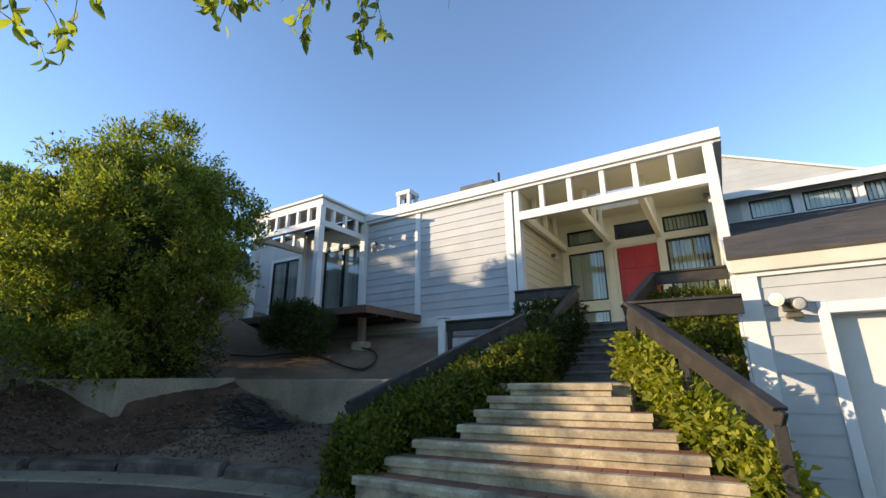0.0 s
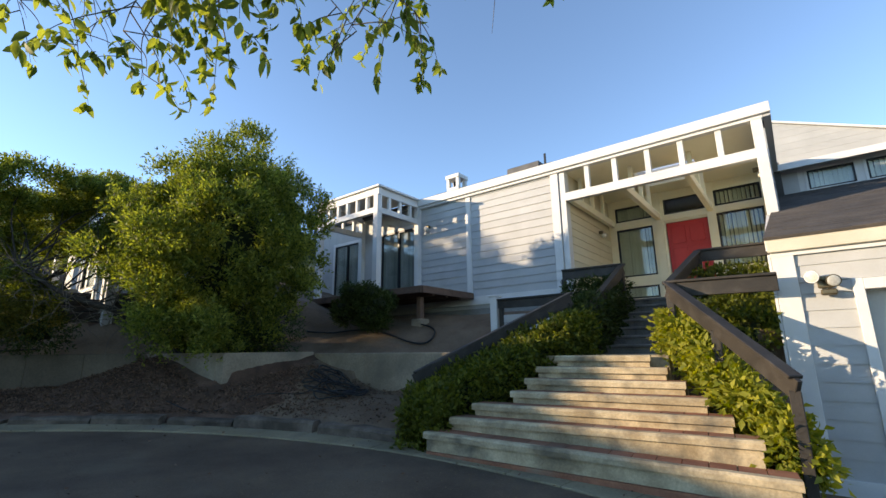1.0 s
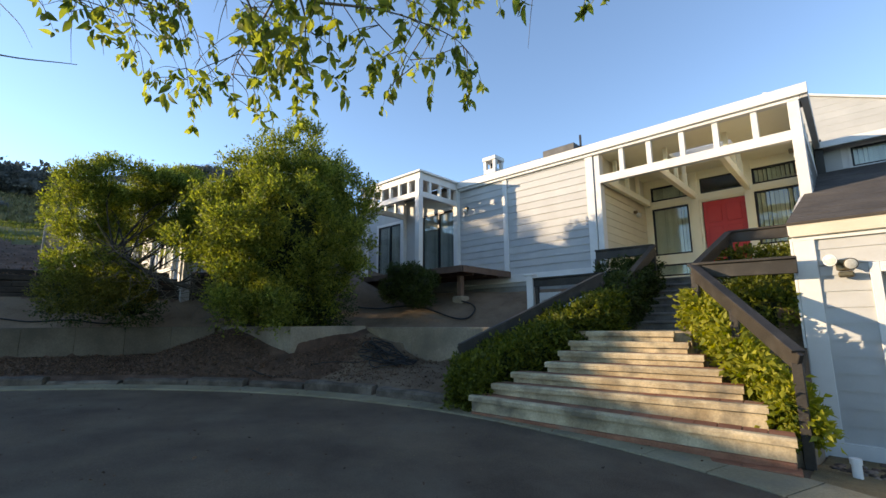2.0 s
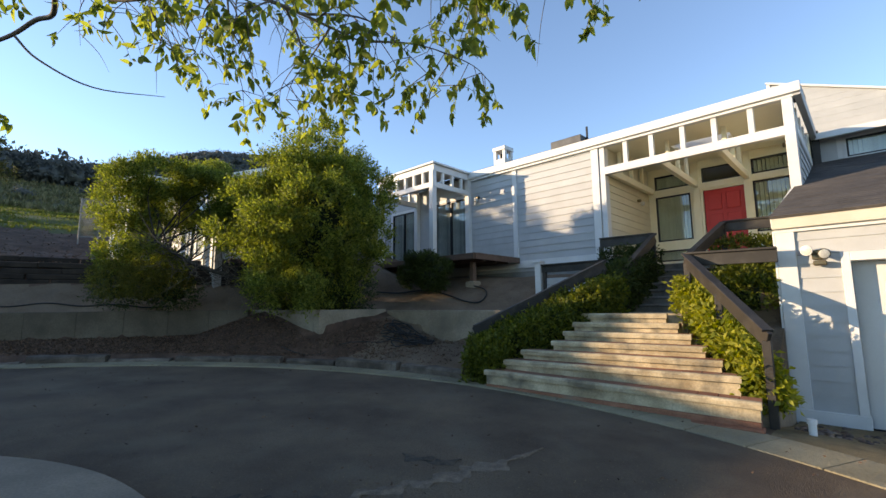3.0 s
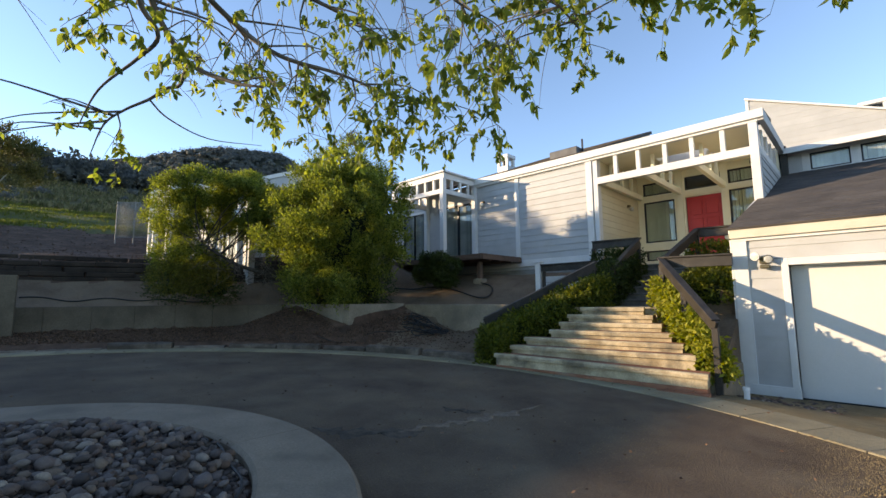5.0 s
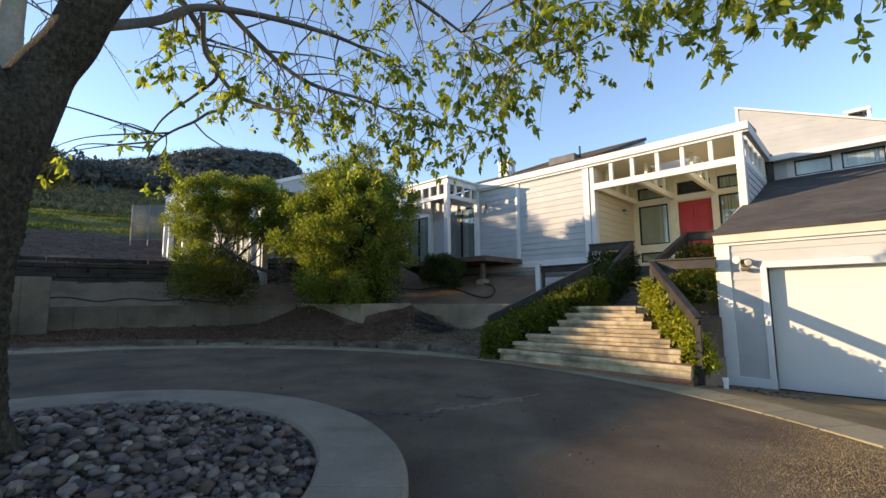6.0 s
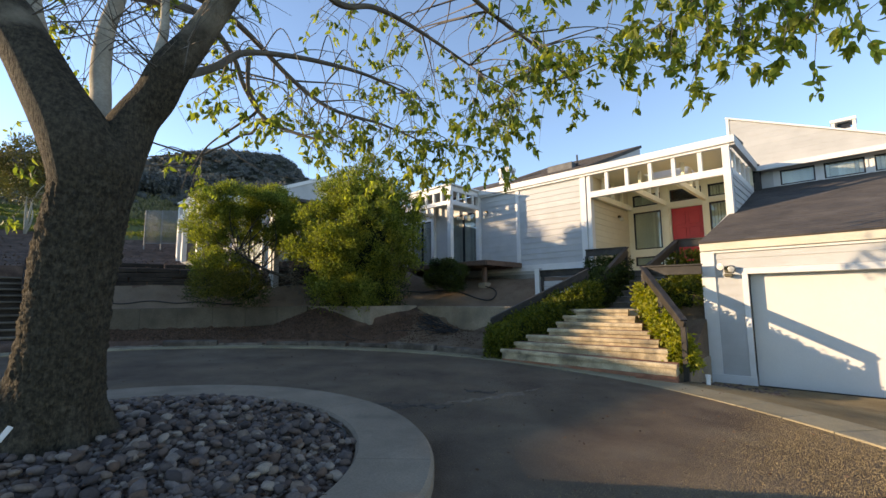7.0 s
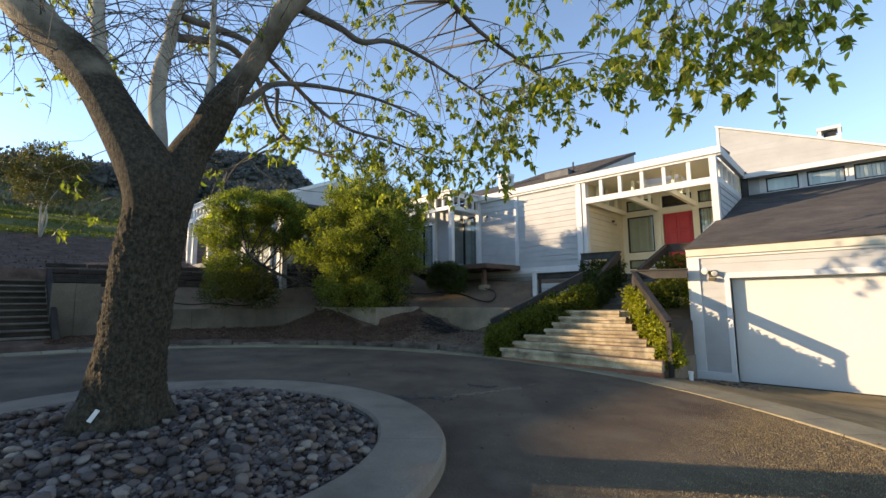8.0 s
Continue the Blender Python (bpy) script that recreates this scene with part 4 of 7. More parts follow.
def wall_with_holes(house, name, x0, x1, y0, y1, z0, z1, holes, mat):
    """A wall along x, cut by upright holes (x0, x1, z0, z1) that do not overlap in x."""
    bm = bmesh.new()
    x = x0
    cols = {}
    for h in holes:
        cols.setdefault((h[0], h[1]), []).append(h[2:])
    for (a, b), zs in sorted(cols.items()):
        if a > x + 1e-4:
            box(bm, x, a, y0, y1, z0, z1)
        z = z0
        for c, d in sorted(zs):
            if c > z + 1e-4:
                box(bm, a, b, y0, y1, z, c)
            z = d
        if z1 > z + 1e-4:
            box(bm, a, b, y0, y1, z, z1)
        x = b
    if x1 > x + 1e-4:
        box(bm, x, x1, y0, y1, z0, z1)
    return part(name, bm, mat, house)


house = thing("house", "grey lap-sided house with white trim and a tall entry porch", "house")
YF = 9.2                       # front wall
# front wall of siding between the pergola and the porch
wf = part("wall", boxed(-8.25, -3.86, YF + 0.005, YF + 0.2, 2.3, 5.52), M_SIDING, house)
siding(wf, (-8.2, YF, 0), (-6.52, YF, 0), (0, -1, 0), 2.62, 5.5)
siding(wf, (-6.36, YF, 0), (-3.92, YF, 0), (0, -1, 0), 2.62, 5.5)
part("trim_board", boxed(-6.52, -6.36, YF - 0.045, YF + 0.005, 2.55, 5.5, bev=0.004), M_WHITE, house)
part("skirt_board", boxed(-8.25, -3.9, YF - 0.05, YF + 0.004, 2.40, 2.62, bev=0.004), M_WHITE, house)
part("foundation", boxed(-13.2, -3.62, YF + 0.03, YF + 0.22, 0.8, 2.40), M_FOUND, house)
# wide corner post of the porch, in two boards
part("corner_board", boxed(-3.92, -3.72, YF - 0.06, YF + 0.2, 2.2, 5.5, bev=0.005), M_WHITE, house)
part("corner_board", boxed(-3.70, -3.56, YF - 0.03, YF + 0.2, 2.2, 5.5, bev=0.005), M_WHITE, house)
# fascia with a shadow step, and the porch frame
part("fascia", boxed(-8.4, 0.57, YF - 0.16, YF - 0.10, 5.53, 5.74, bev=0.006), M_WHITE, house)
part("frieze_board", boxed(-8.4, 0.44, YF - 0.098, YF + 0.05, 5.46, 5.60, bev=0.005), M_WHITE, house)
part("porch_post", boxed(0.24, 0.42, YF - 0.09, YF + 0.09, 3.0, 5.5, bev=0.006), M_WHITE, house)
part("porch_beam", boxed(-3.555, 0.24, YF - 0.07, YF + 0.07, 4.70, 4.90, bev=0.006), M_WHITE, house)
for x in (-3.0, -2.36, -1.655, -1.0, -0.31):
    part("stud", boxed(x - 0.055, x + 0.055, YF - 0.05, YF + 0.05, 4.903, 5.47, bev=0.005), M_WHITE, house)
# cross beams with short studs up to the porch ceiling
YE = 12.46
for x in (-3.48, -2.24, -0.97):
    part("cross_beam", boxed(x - 0.06, x + 0.06, YF + 0.073, YE - 0.06, 4.70, 4.88, bev=0.006), M_CREAM, house)
    for y in (10.0, 10.8, 11.6):
        part("stud", boxed(x - 0.045, x + 0.045, y - 0.045, y + 0.045, 4.883, 5.5, bev=0.004), M_CREAM, house)
# porch ceiling with a skylight well
for a in ((-3.6, -2.3, YF + 0.06, YE), (-0.95, 0.3, YF + 0.06, YE), (-2.3, -0.95, YF + 0.06, 10.5), (-2.3, -0.95, 11.75, YE)):
    part("ceiling_panel", boxed(a[0], a[1], a[2], a[3], 5.5, 5.62), M_CREAM, house)
for a in ((-2.39, -2.304, 10.41, 11.84), (-0.946, -0.86, 10.41, 11.84), (-2.304, -0.946, 10.41, 10.496), (-2.304, -0.946, 11.754, 11.84)):
    part("skylight_curb", boxed(*a, 5.622, 5.94), M_WHITE, house)
part("skylight_pane", boxed(-2.40, -0.85, 10.40, 11.85, 5.942, 5.955), M_ACRYLIC, house, "milky acrylic skylight pane")
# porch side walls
wl_ = part("wall", boxed(-3.80, -3.6, YF + 0.2, YE, 2.2, 5.6), M_SHADE_CREAM, house)
siding(wl_, (-3.6, YF + 0.2, 0), (-3.6, YE - 0.05, 0), (1, 0, 0), 2.3, 4.62, M_SHADE_CREAM)
wr_ = part("wall", boxed(0.3, 0.42, YF + 0.09, YE + 0.5, 2.2, 4.75), M_SIDING, house)
siding(wr_, (0.42, YF + 0.1, 0), (0.42, YE, 0), (1, 0, 0), 3.2, 4.72)
part("wall_lining", boxed(0.284, 0.298, YF + 0.1, YE - 0.06, 2.24, 4.70), M_CREAM, house)
part("side_beam", boxed(0.28, 0.44, YF + 0.093, YE, 4.72, 4.9, bev=0.005), M_WHITE, house)
for y in (9.9, 10.6, 11.3, 12.0):
    part("stud", boxed(0.31, 0.41, y - 0.05, y + 0.05, 4.903, 5.47, bev=0.004), M_WHITE, house)
part("side_fascia", boxed(0.445, 0.565, YF - 0.098, YE + 0.3, 5.47, 5.738, bev=0.006), M_SIDING, house)
# entry wall: sidelights, transoms, low lights and the door
holes = [(-3.40, -2.42, 2.58, 2.92), (-3.40, -2.42, 3.20, 4.60), (-3.40, -2.42, 4.83, 5.26),
         (-2.08, -1.06, 2.26, 4.59), (-2.08, -1.06, 4.83, 5.26),
         (-0.86, 0.16, 3.22, 4.63), (-0.86, 0.16, 4.83, 5.26), (-0.86, 0.16, 2.58, 2.92)]
wall_with_holes(house, "wall", -3.6, 0.42, YE, YE + 0.15, 2.2, 5.62, holes, M_CREAM)
for h in holes:
    if h != holes[3]:
        window(house, h[0], h[1], YE + 0.02, h[2], h[3], trim=0.05, frame_w=0.04, trim_mat=M_CREAM, blind=not (h[0] == -2.08), casing=False, gap=0.07)
for x in (-2.25, -0.96):
    part("mullion_post", boxed(x - 0.10, x + 0.10, YE - 0.055, YE - 0.002, 2.23, 5.5, bev=0.005), M_CREAM, house)
part("transom_rail", boxed(-3.6, 0.3, YE - 0.035, YE - 0.003, 4.64, 4.79, bev=0.004), M_CREAM, house)
# room behind the entry, coloured dark as if unlit, with its roof
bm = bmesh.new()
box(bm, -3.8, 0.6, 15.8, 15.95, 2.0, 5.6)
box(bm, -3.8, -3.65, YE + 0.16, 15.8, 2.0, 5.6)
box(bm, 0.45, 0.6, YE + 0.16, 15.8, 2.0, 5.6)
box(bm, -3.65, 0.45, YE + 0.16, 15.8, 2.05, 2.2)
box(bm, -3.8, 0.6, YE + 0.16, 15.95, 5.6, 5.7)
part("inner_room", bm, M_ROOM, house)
# red panelled door
door = part("door", boxed(-2.07, -1.07, YE + 0.03, YE + 0.075, 2.27, 4.58, bev=0.004), M_RED, house, "red painted six-panel front door")
for x0, x1 in ((-1.97, -1.62), (-1.52, -1.17)):
    for z0, z1 in ((2.42, 3.08), (3.2, 3.86), (3.98, 4.46)):
        bm = bmesh.new()
        box(bm, x0, x1, YE + 0.014, YE + 0.029, z0, z1, 0.012)
        part("door_panel", bm, M_RED, door)
bm = bmesh.new()
bmesh.ops.create_uvsphere(bm, u_segments=12, v_segments=8, radius=0.035, matrix=Matrix.Translation((-1.98, YE - 0.02, 3.25)))
part("knob", bm, M_BRONZE, door, "round bronze door knob")
part("door_frame", boxed(-2.14, -2.08, YE - 0.02, YE + 0.1, 2.24, 4.6), M_CREAM, house)
# porch wall lamp
lamp = thing("wall_lamp", "small dark wall lamp with a pale globe", "wall lamp", group="porch lamps")
part("bracket", boxed(-3.57, -3.47, 11.35, 11.45, 4.32, 4.40, bev=0.01), M_BRONZE, lamp)
bm = bmesh.new()
bmesh.ops.create_uvsphere(bm, u_segments=14, v_segments=10, radius=0.075, matrix=Matrix.Translation((-3.44, 11.4, 4.26)))
part("globe", bm, M_LAMPGLASS, lamp)
copy_thing(lamp, Matrix.Translation((3.70, -1.7, 0.3)))
copy_thing(lamp, Matrix.Translation((-7.89, 9.06, 4.75)) @ Matrix.Rotation(radians(-90), 4, "Z") @ Matrix.Translation((3.44, -11.4, -4.26)))


def slope_roof(name, pts, thick, mat, parent, label="", rows=0, pick=0):
    """A sloping slab from its four upper corners (eave left, eave right, ridge right, ridge left), with courses if rows."""
    P = [Vector(p) for p in pts]
    n = (P[1] - P[0]).cross(P[3] - P[0]).normalized()
    n = n if n.z > 0 else -n
    bm = bmesh.new()
    a = [bm.verts.new(p) for p in P]
    b = [bm.verts.new(p - n * thick) for p in P]
    bm.faces.new(a)
    bm.faces.new(b[::-1])
    for i in range(4):
        bm.faces.new((a[i], b[i], b[(i + 1) % 4], a[(i + 1) % 4]))
    bmesh.ops.recalc_face_normals(bm, faces=bm.faces)
    roof = part(name, bm, mat, parent, label)
    if rows:
        rng = random.Random(5)
        v, f = [], []
        for r in range(rows):
            t0, t1 = r / rows, (r + 1.25) / rows
            l0, r0 = P[0].lerp(P[3], t0), P[1].lerp(P[2], t0)
            l1, r1 = P[0].lerp(P[3], min(1, t1)), P[1].lerp(P[2], min(1, t1))
            length = (r0 - l0).length
            s = -rng.uniform(0, 0.3)
            while s < length:
                w = rng.uniform(0.22, 0.36)
                s0, s1 = max(0, s) / length, min(length, s + w - 0.003) / length
                s += w
                if s1 <= s0:
                    continue
                lift = n * rng.uniform(0.006, 0.012)
                k = len(v)
                c = [l0.lerp(r0, s0) + lift, l0.lerp(r0, s1) + lift, l1.lerp(r1, s1) + n * 0.003, l1.lerp(r1, s0) + n * 0.003, l0.lerp(r0, s0), l0.lerp(r0, s1)]
                if pick > 0:
                    pick -= 1
                    mesh_part("shingle", [tuple(x) for x in c], [(0, 1, 2, 3), (4, 5, 1, 0)], mat, roof, smooth=False)
                    continue
                v += [tuple(x) for x in c]
                f += [(k, k + 1, k + 2, k + 3), (k + 4, k + 5, k + 1, k)]
        tagged(mesh_part("shingles", v, f, mat, roof, smooth=False), kind="stuff")
    return roof


slope_roof("roof", [(-8.45, YF - 0.14, 5.745), (-3.8, YF - 0.14, 5.745), (-3.8, 15.0, 8.05), (-8.45, 15.0, 8.05)], 0.12, M_SHINGLE, house, "dark shingle roof", rows=34)
bm = bmesh.new()
vs = [bm.verts.new(v) for v in ((-3.86, YF + 0.2, 5.5), (-3.86, 14.95, 5.5), (-3.86, 14.95, 7.92), (-3.86, YF + 0.2, 5.75), (-3.98, YF + 0.2, 5.5), (-3.98, 14.95, 5.5), (-3.98, 14.95, 7.92), (-3.98, YF + 0.2, 5.75))]
for q in ((0, 1, 2, 3), (7, 6, 5, 4), (0, 4, 5, 1), (1, 5, 6, 2), (2, 6, 7, 3), (3, 7, 4, 0)):
    bm.faces.new([vs[i] for i in q])
bmesh.ops.recalc_face_normals(bm, faces=bm.faces)
part("gable_side", bm, M_SIDING, house)
slope_roof("roof", [(-3.79, YF - 0.14, 5.745), (0.56, YF - 0.14, 5.745), (0.56, 10.4, 5.86), (-3.79, 10.4, 5.86)], 0.08, M_SHINGLE, house)
part("skylight", boxed(-5.72, -4.68, 10.2, 11.1, 6.05, 6.45, bev=0.02), M_DARKGREY, house, "dark flat skylight box on the roof")
part("vent_pipe", boxed(-4.66, -4.61, 10.5, 10.55, 6.1, 6.75), M_BLACK, house)
# boxed chimneys with an opening in the cap
def chimney(x0, x1, y0, y1, z0, z1):
    c = part("chimney", boxed(x0, x1, y0, y1, z0, z1 - 0.45, bev=0.01), M_WHITE, house, "white boxed chimney with an open cap")
    for x in (x0, x1 - 0.11):
        for y in (y0, y1 - 0.11):
            part("cap_post", boxed(x, x + 0.11, y, y + 0.11, z1 - 0.45, z1 - 0.14), M_WHITE, c)
    part("cap_slab", boxed(x0 - 0.03, x1 + 0.03, y0 - 0.03, y1 + 0.03, z1 - 0.14, z1, bev=0.01), M_WHITE, c)
    part("flue", boxed(x0 + 0.17, x1 - 0.17, y0 + 0.17, y1 - 0.17, z1 - 0.45, z1 - 0.2), M_BLACK, c)


chimney(-8.22, -7.72, 10.5, 10.98, 5.9, 6.98)
chimney(2.33, 3.09, 19.62, 20.38, 6.2, 8.73)

# pergola bay on the left with two glazed doors
PX0, PX1, PY = -10.85, -8.30, 7.45
pergola = thing("pergola", "white painted timber pergola frame over the terrace", "pergola")
for x, y in ((PX0, PY), (PX1, PY), (PX1, YF - 0.06), (PX0, YF - 0.06)):
    part("post", boxed(x - 0.085, x + 0.085, y - 0.085, y + 0.085, 2.62, 5.5, bev=0.006), M_WHITE, pergola)
for z, h in ((4.98, 0.16), (5.5, 0.2)):
    part("beam", boxed(PX0 - 0.1, PX1 + 0.1, PY - 0.06, PY + 0.06, z, z + h, bev=0.006), M_WHITE, pergola)
    for x in (PX0, PX1):
        part("beam", boxed(x - 0.06, x + 0.06, PY + 0.062, YF - 0.05, z, z + h, bev=0.006), M_WHITE, pergola)
part("top_board", boxed(PX0 - 0.16, PX1 + 0.16, PY - 0.13, YF - 0.17, 5.703, 5.76, bev=0.006), M_WHITE, pergola)
for i in range(1, 6):
    x = PX0 + (PX1 - PX0) * i / 6
    part("stud", boxed(x - 0.045, x + 0.045, PY - 0.045, PY + 0.045, 5.143, 5.5, bev=0.004), M_WHITE, pergola)
for i in range(1, 4):
    y = PY + (YF - PY) * i / 4
    for x in (PX0, PX1):
        part("stud", boxed(x - 0.045, x + 0.045, y - 0.045, y + 0.045, 5.143, 5.5, bev=0.004), M_WHITE, pergola)
holes = [(-12.35, -11.0, 2.75, 4.9), (-9.95, -8.42, 2.75, 4.95)]
wall_with_holes(house, "wall", -13.2, -8.25, YF + 0.01, YF + 0.2, 2.3, 5.6, holes, M_SIDING)
for a in holes:
    window(house, a[0], a[1], YF + 0.03, a[2], a[3], trim=0.1, frame_w=0.05, mull=((a[0] + a[1]) / 2,), slat=25, fabric=M_DRAPE, gap=0.06)
part("trim_board", boxed(-8.25, -8.2, YF - 0.04, YF + 0.004, 2.5, 5.5), M_WHITE, house)
bm = bmesh.new()
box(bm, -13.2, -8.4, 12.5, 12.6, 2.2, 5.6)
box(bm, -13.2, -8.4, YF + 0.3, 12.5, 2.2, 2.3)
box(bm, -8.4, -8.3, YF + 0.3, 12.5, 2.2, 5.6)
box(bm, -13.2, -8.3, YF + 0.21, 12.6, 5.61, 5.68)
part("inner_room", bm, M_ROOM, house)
slope_roof("roof", [(-13.4, YF - 0.14, 5.70), (-8.46, YF - 0.14, 5.70), (-8.46, 15.0, 7.9), (-13.4, 15.0, 7.9)], 0.1, M_SHINGLE, house)

# terrace deck, its right half cantilevered past the pergola
deck = thing("deck", "brown weathered timber terrace deck on a stub post", "deck")
DZ, DX, DY = 2.72, -6.34, 7.06          # top, free end, front edge
for i in range(14):
    y0 = DY + 0.01 + 0.148 * i
    part("plank", boxed(-11.1, DX - 0.01, y0, y0 + 0.142, DZ - 0.04, DZ + 0.004 * (i % 2), bev=0.004), M_DECK, deck)
part("rim_board", boxed(-11.1, DX, DY - 0.045, DY + 0.006, DZ - 0.175, DZ - 0.012, bev=0.006), M_DECK, deck)
part("rim_board", boxed(DX - 0.008, DX + 0.04, DY + 0.008, 9.14, DZ - 0.175, DZ - 0.012, bev=0.006), M_DECK, deck)
for y in (7.52, 8.05, 8.6):
    part("joist", boxed(-10.9, DX - 0.05, y, y + 0.07, DZ - 0.21, DZ - 0.045), M_DECK, deck)
part("post", boxed(-6.86, -6.72, 7.45, 7.59, 1.6, DZ - 0.21, bev=0.01), M_DECK, deck)
part("post", boxed(-10.7, -10.56, 7.45, 7.59, 1.6, DZ - 0.21, bev=0.01), M_DECK, deck)
part("footing", boxed(-6.96, -6.62, 7.36, 7.68, 1.5, 1.98, bev=0.03), M_WALLCONC, deck)

# upper wing behind the porch: a band of windows, then the tall gable set back over it
UX, YW, YT = 7.0, YE + 0.45, 15.0
wing = part("wall", boxed(0.43, UX, YW, YW + 0.15, 4.4, 4.94), M_SIDING, house)
holes = [(1.10, 1.96, 4.94, 5.42), (2.17, 3.08, 4.94, 5.42), (3.28, 4.07, 4.94, 5.42), (4.3, 5.1, 4.94, 5.42)]
wall_with_holes(house, "wall", 0.43, UX, YW + 0.001, YW + 0.15, 4.941, 5.55, holes, M_WHITE)
for a in holes:
    window(house, a[0], a[1], YW + 0.01, a[2], a[3], trim=0.06, frame_w=0.035, slat=32, fabric=M_CURTAIN, gap=0.06)
part("wall_patch", boxed(0.43, 0.92, YW - 0.03, YW, 4.3, 5.45), M_SIDING, house)
part("fascia", boxed(0.53, UX, YE + 0.05, YE + 0.10, 5.44, 5.60, bev=0.004), M_WHITE, house)
slope_roof("roof", [(0.43, YE + 0.1, 5.60), (UX, YE + 0.1, 5.60), (UX, YT, 5.9), (0.43, YT, 5.9)], 0.1, M_SHINGLE, house)
part("corner_board", boxed(4.02, 4.2, YE - 0.3, YE + 0.04, 4.7, 5.85, bev=0.005), M_WHITE, house)
GL, GE, GT = -0.57, 5.1, 8.28
bm = bmesh.new()
vs = [(GL, 5.4), (GE, 5.4), (GE, GT - 0.418 * (GE - GL)), (GL, GT)]
v3 = [bm.verts.new((x, YT, z)) for x, z in vs] + [bm.verts.new((x, YT + 0.2, z)) for x, z in vs]
for q in ((0, 1, 2, 3), (7, 6, 5, 4), (0, 4, 5, 1), (1, 5, 6, 2), (2, 6, 7, 3), (3, 7, 4, 0)):
    bm.faces.new([v3[i] for i in q])
bmesh.ops.recalc_face_normals(bm, faces=bm.faces)
gable = part("gable_wall", bm, M_GABLE, house, "pale lap-sided gable wall")
siding(gable, (GL, YT - 0.005, 0), (GE, YT - 0.005, 0), (0, -1, 0), 5.6, 8.16, M_GABLE, 0.2, lip=0.012, top=lambda z: (GT - 0.03 - z) / (0.418 * (GE - GL)))
bm = bmesh.new()
beam(bm, (GL - 0.04, YT - 0.02, GT + 0.03), (GE + 0.1, YT - 0.02, GT + 0.03 - 0.418 * (GE + 0.14 - GL)), 0.12, 0.06, 0.005)
part("rake_board", bm, M_WHITE, house)
part("trim_board", boxed(GL - 0.03, GL + 0.06, YT - 0.035, YT - 0.024, 5.4, GT - 0.02), M_WHITE, house)
slope_roof("roof", [(GE, YT, GT - 0.418 * (GE - GL)), (GE, YT + 4, GT - 0.418 * (GE - GL)), (GL, YT + 4, GT + 0.01), (GL, YT, GT + 0.01)], 0.04, M_SHINGLE, house)
part("wall", boxed(GL + 0.01, GL + 0.15, YT + 0.21, YT + 4, 5.0, GT - 0.1), M_GABLE, house)

# ---------------------------------------------------------------- garage
garage = thing("garage", "grey lap-sided garage with white trim and shingle roof", "garage")
YG, GX1 = 6.29, 7.2
GZ = -0.40
holes = [(1.04, 5.9, GZ - 0.1, 1.86)]
wg = wall_with_holes(garage, "wall", 0.28, GX1, YG + 0.005, YG + 0.16, GZ - 0.2, 2.42, holes, M_SIDING)
siding(wg, (0.465, YG, 0), (0.95, YG, 0), (0, -1, 0), -0.20, 1.98, M_SIDING, 0.205, lip=0.022)
siding(wg, (0.465, YG, 0), (GX1, YG, 0), (0, -1, 0), 1.99, 2.33, M_SIDING, 0.205, lip=0.02)
part("plinth", boxed(0.22, 1.05, YG - 0.06, YG + 0.004, GZ - 0.2, -0.20, bev=0.006), M_WHITE, garage)
part("corner_board", boxed(0.24, 0.465, YG - 0.045, YG + 0.004, -0.198, 2.37, bev=0.005), M_WHITE, garage)
part("corner_board", boxed(0.205, 0.237, YG - 0.04, YG + 0.16, -0.4, 2.37, bev=0.004), M_WHITE, garage)
part("door_casing", boxed(0.94, 1.04, YG - 0.05, YG + 0.2, GZ - 0.1, 1.985, bev=0.005), M_WHITE, garage)
part("door_casing", boxed(1.04, 5.9, YG - 0.05, YG + 0.10, 1.86, 1.985, bev=0.005), M_WHITE, garage)
part("door_casing", boxed(5.9, 6.0, YG - 0.05, YG + 0.2, GZ - 0.1, 1.985, bev=0.005), M_WHITE, garage)
gd = part("garage_door", boxed(1.04, 5.9, YG + 0.16, YG + 0.20, GZ - 0.1, 1.86, bev=0.003), M_GARDOOR, garage, "wide smooth off-white garage door, shut")
part("weather_strip", boxed(1.04, 5.9, YG + 0.13, YG + 0.16, GZ - 0.1, GZ + 0.02), M_BLACK, gd)
bm = bmesh.new()
vs = [(YG + 0.16, GZ), (YF - 0.1, GZ), (YF - 0.1, 3.42), (YG + 0.16, 2.42)]
v3 = [bm.verts.new((x, y, z)) for x in (0.285, 0.42) for y, z in vs]
for q in ((0, 1, 2, 3), (7, 6, 5, 4), (0, 4, 5, 1), (1, 5, 6, 2), (2, 6, 7, 3), (3, 7, 4, 0)):
    bm.faces.new([v3[i] for i in q])
bmesh.ops.recalc_face_normals(bm, faces=bm.faces)
gl = part("wall", bm, M_SIDING, garage)
siding(gl, (0.28, YG + 0.16, 0), (0.28, YF - 0.1, 0), (-1, 0, 0), 0.0, 2.6, M_SIDING, 0.2)
part("wall", boxed(GX1 - 0.15, GX1, YG + 0.16, YE, GZ, 2.42), M_SIDING, garage)
part("fascia", boxed(0.215, GX1 + 0.1, YG - 0.10, YG - 0.05, 2.385, 2.55, bev=0.006), M_FASCIA, garage)
part("soffit", boxed(0.235, GX1 + 0.1, YG - 0.048, YG + 0.1, 2.44, 2.48), M_WHITE, garage)
part("gutter_strip", boxed(0.235, GX1 + 0.1, YG - 0.048, YG - 0.03, 2.33, 2.438, bev=0.004), M_WHITE, garage)
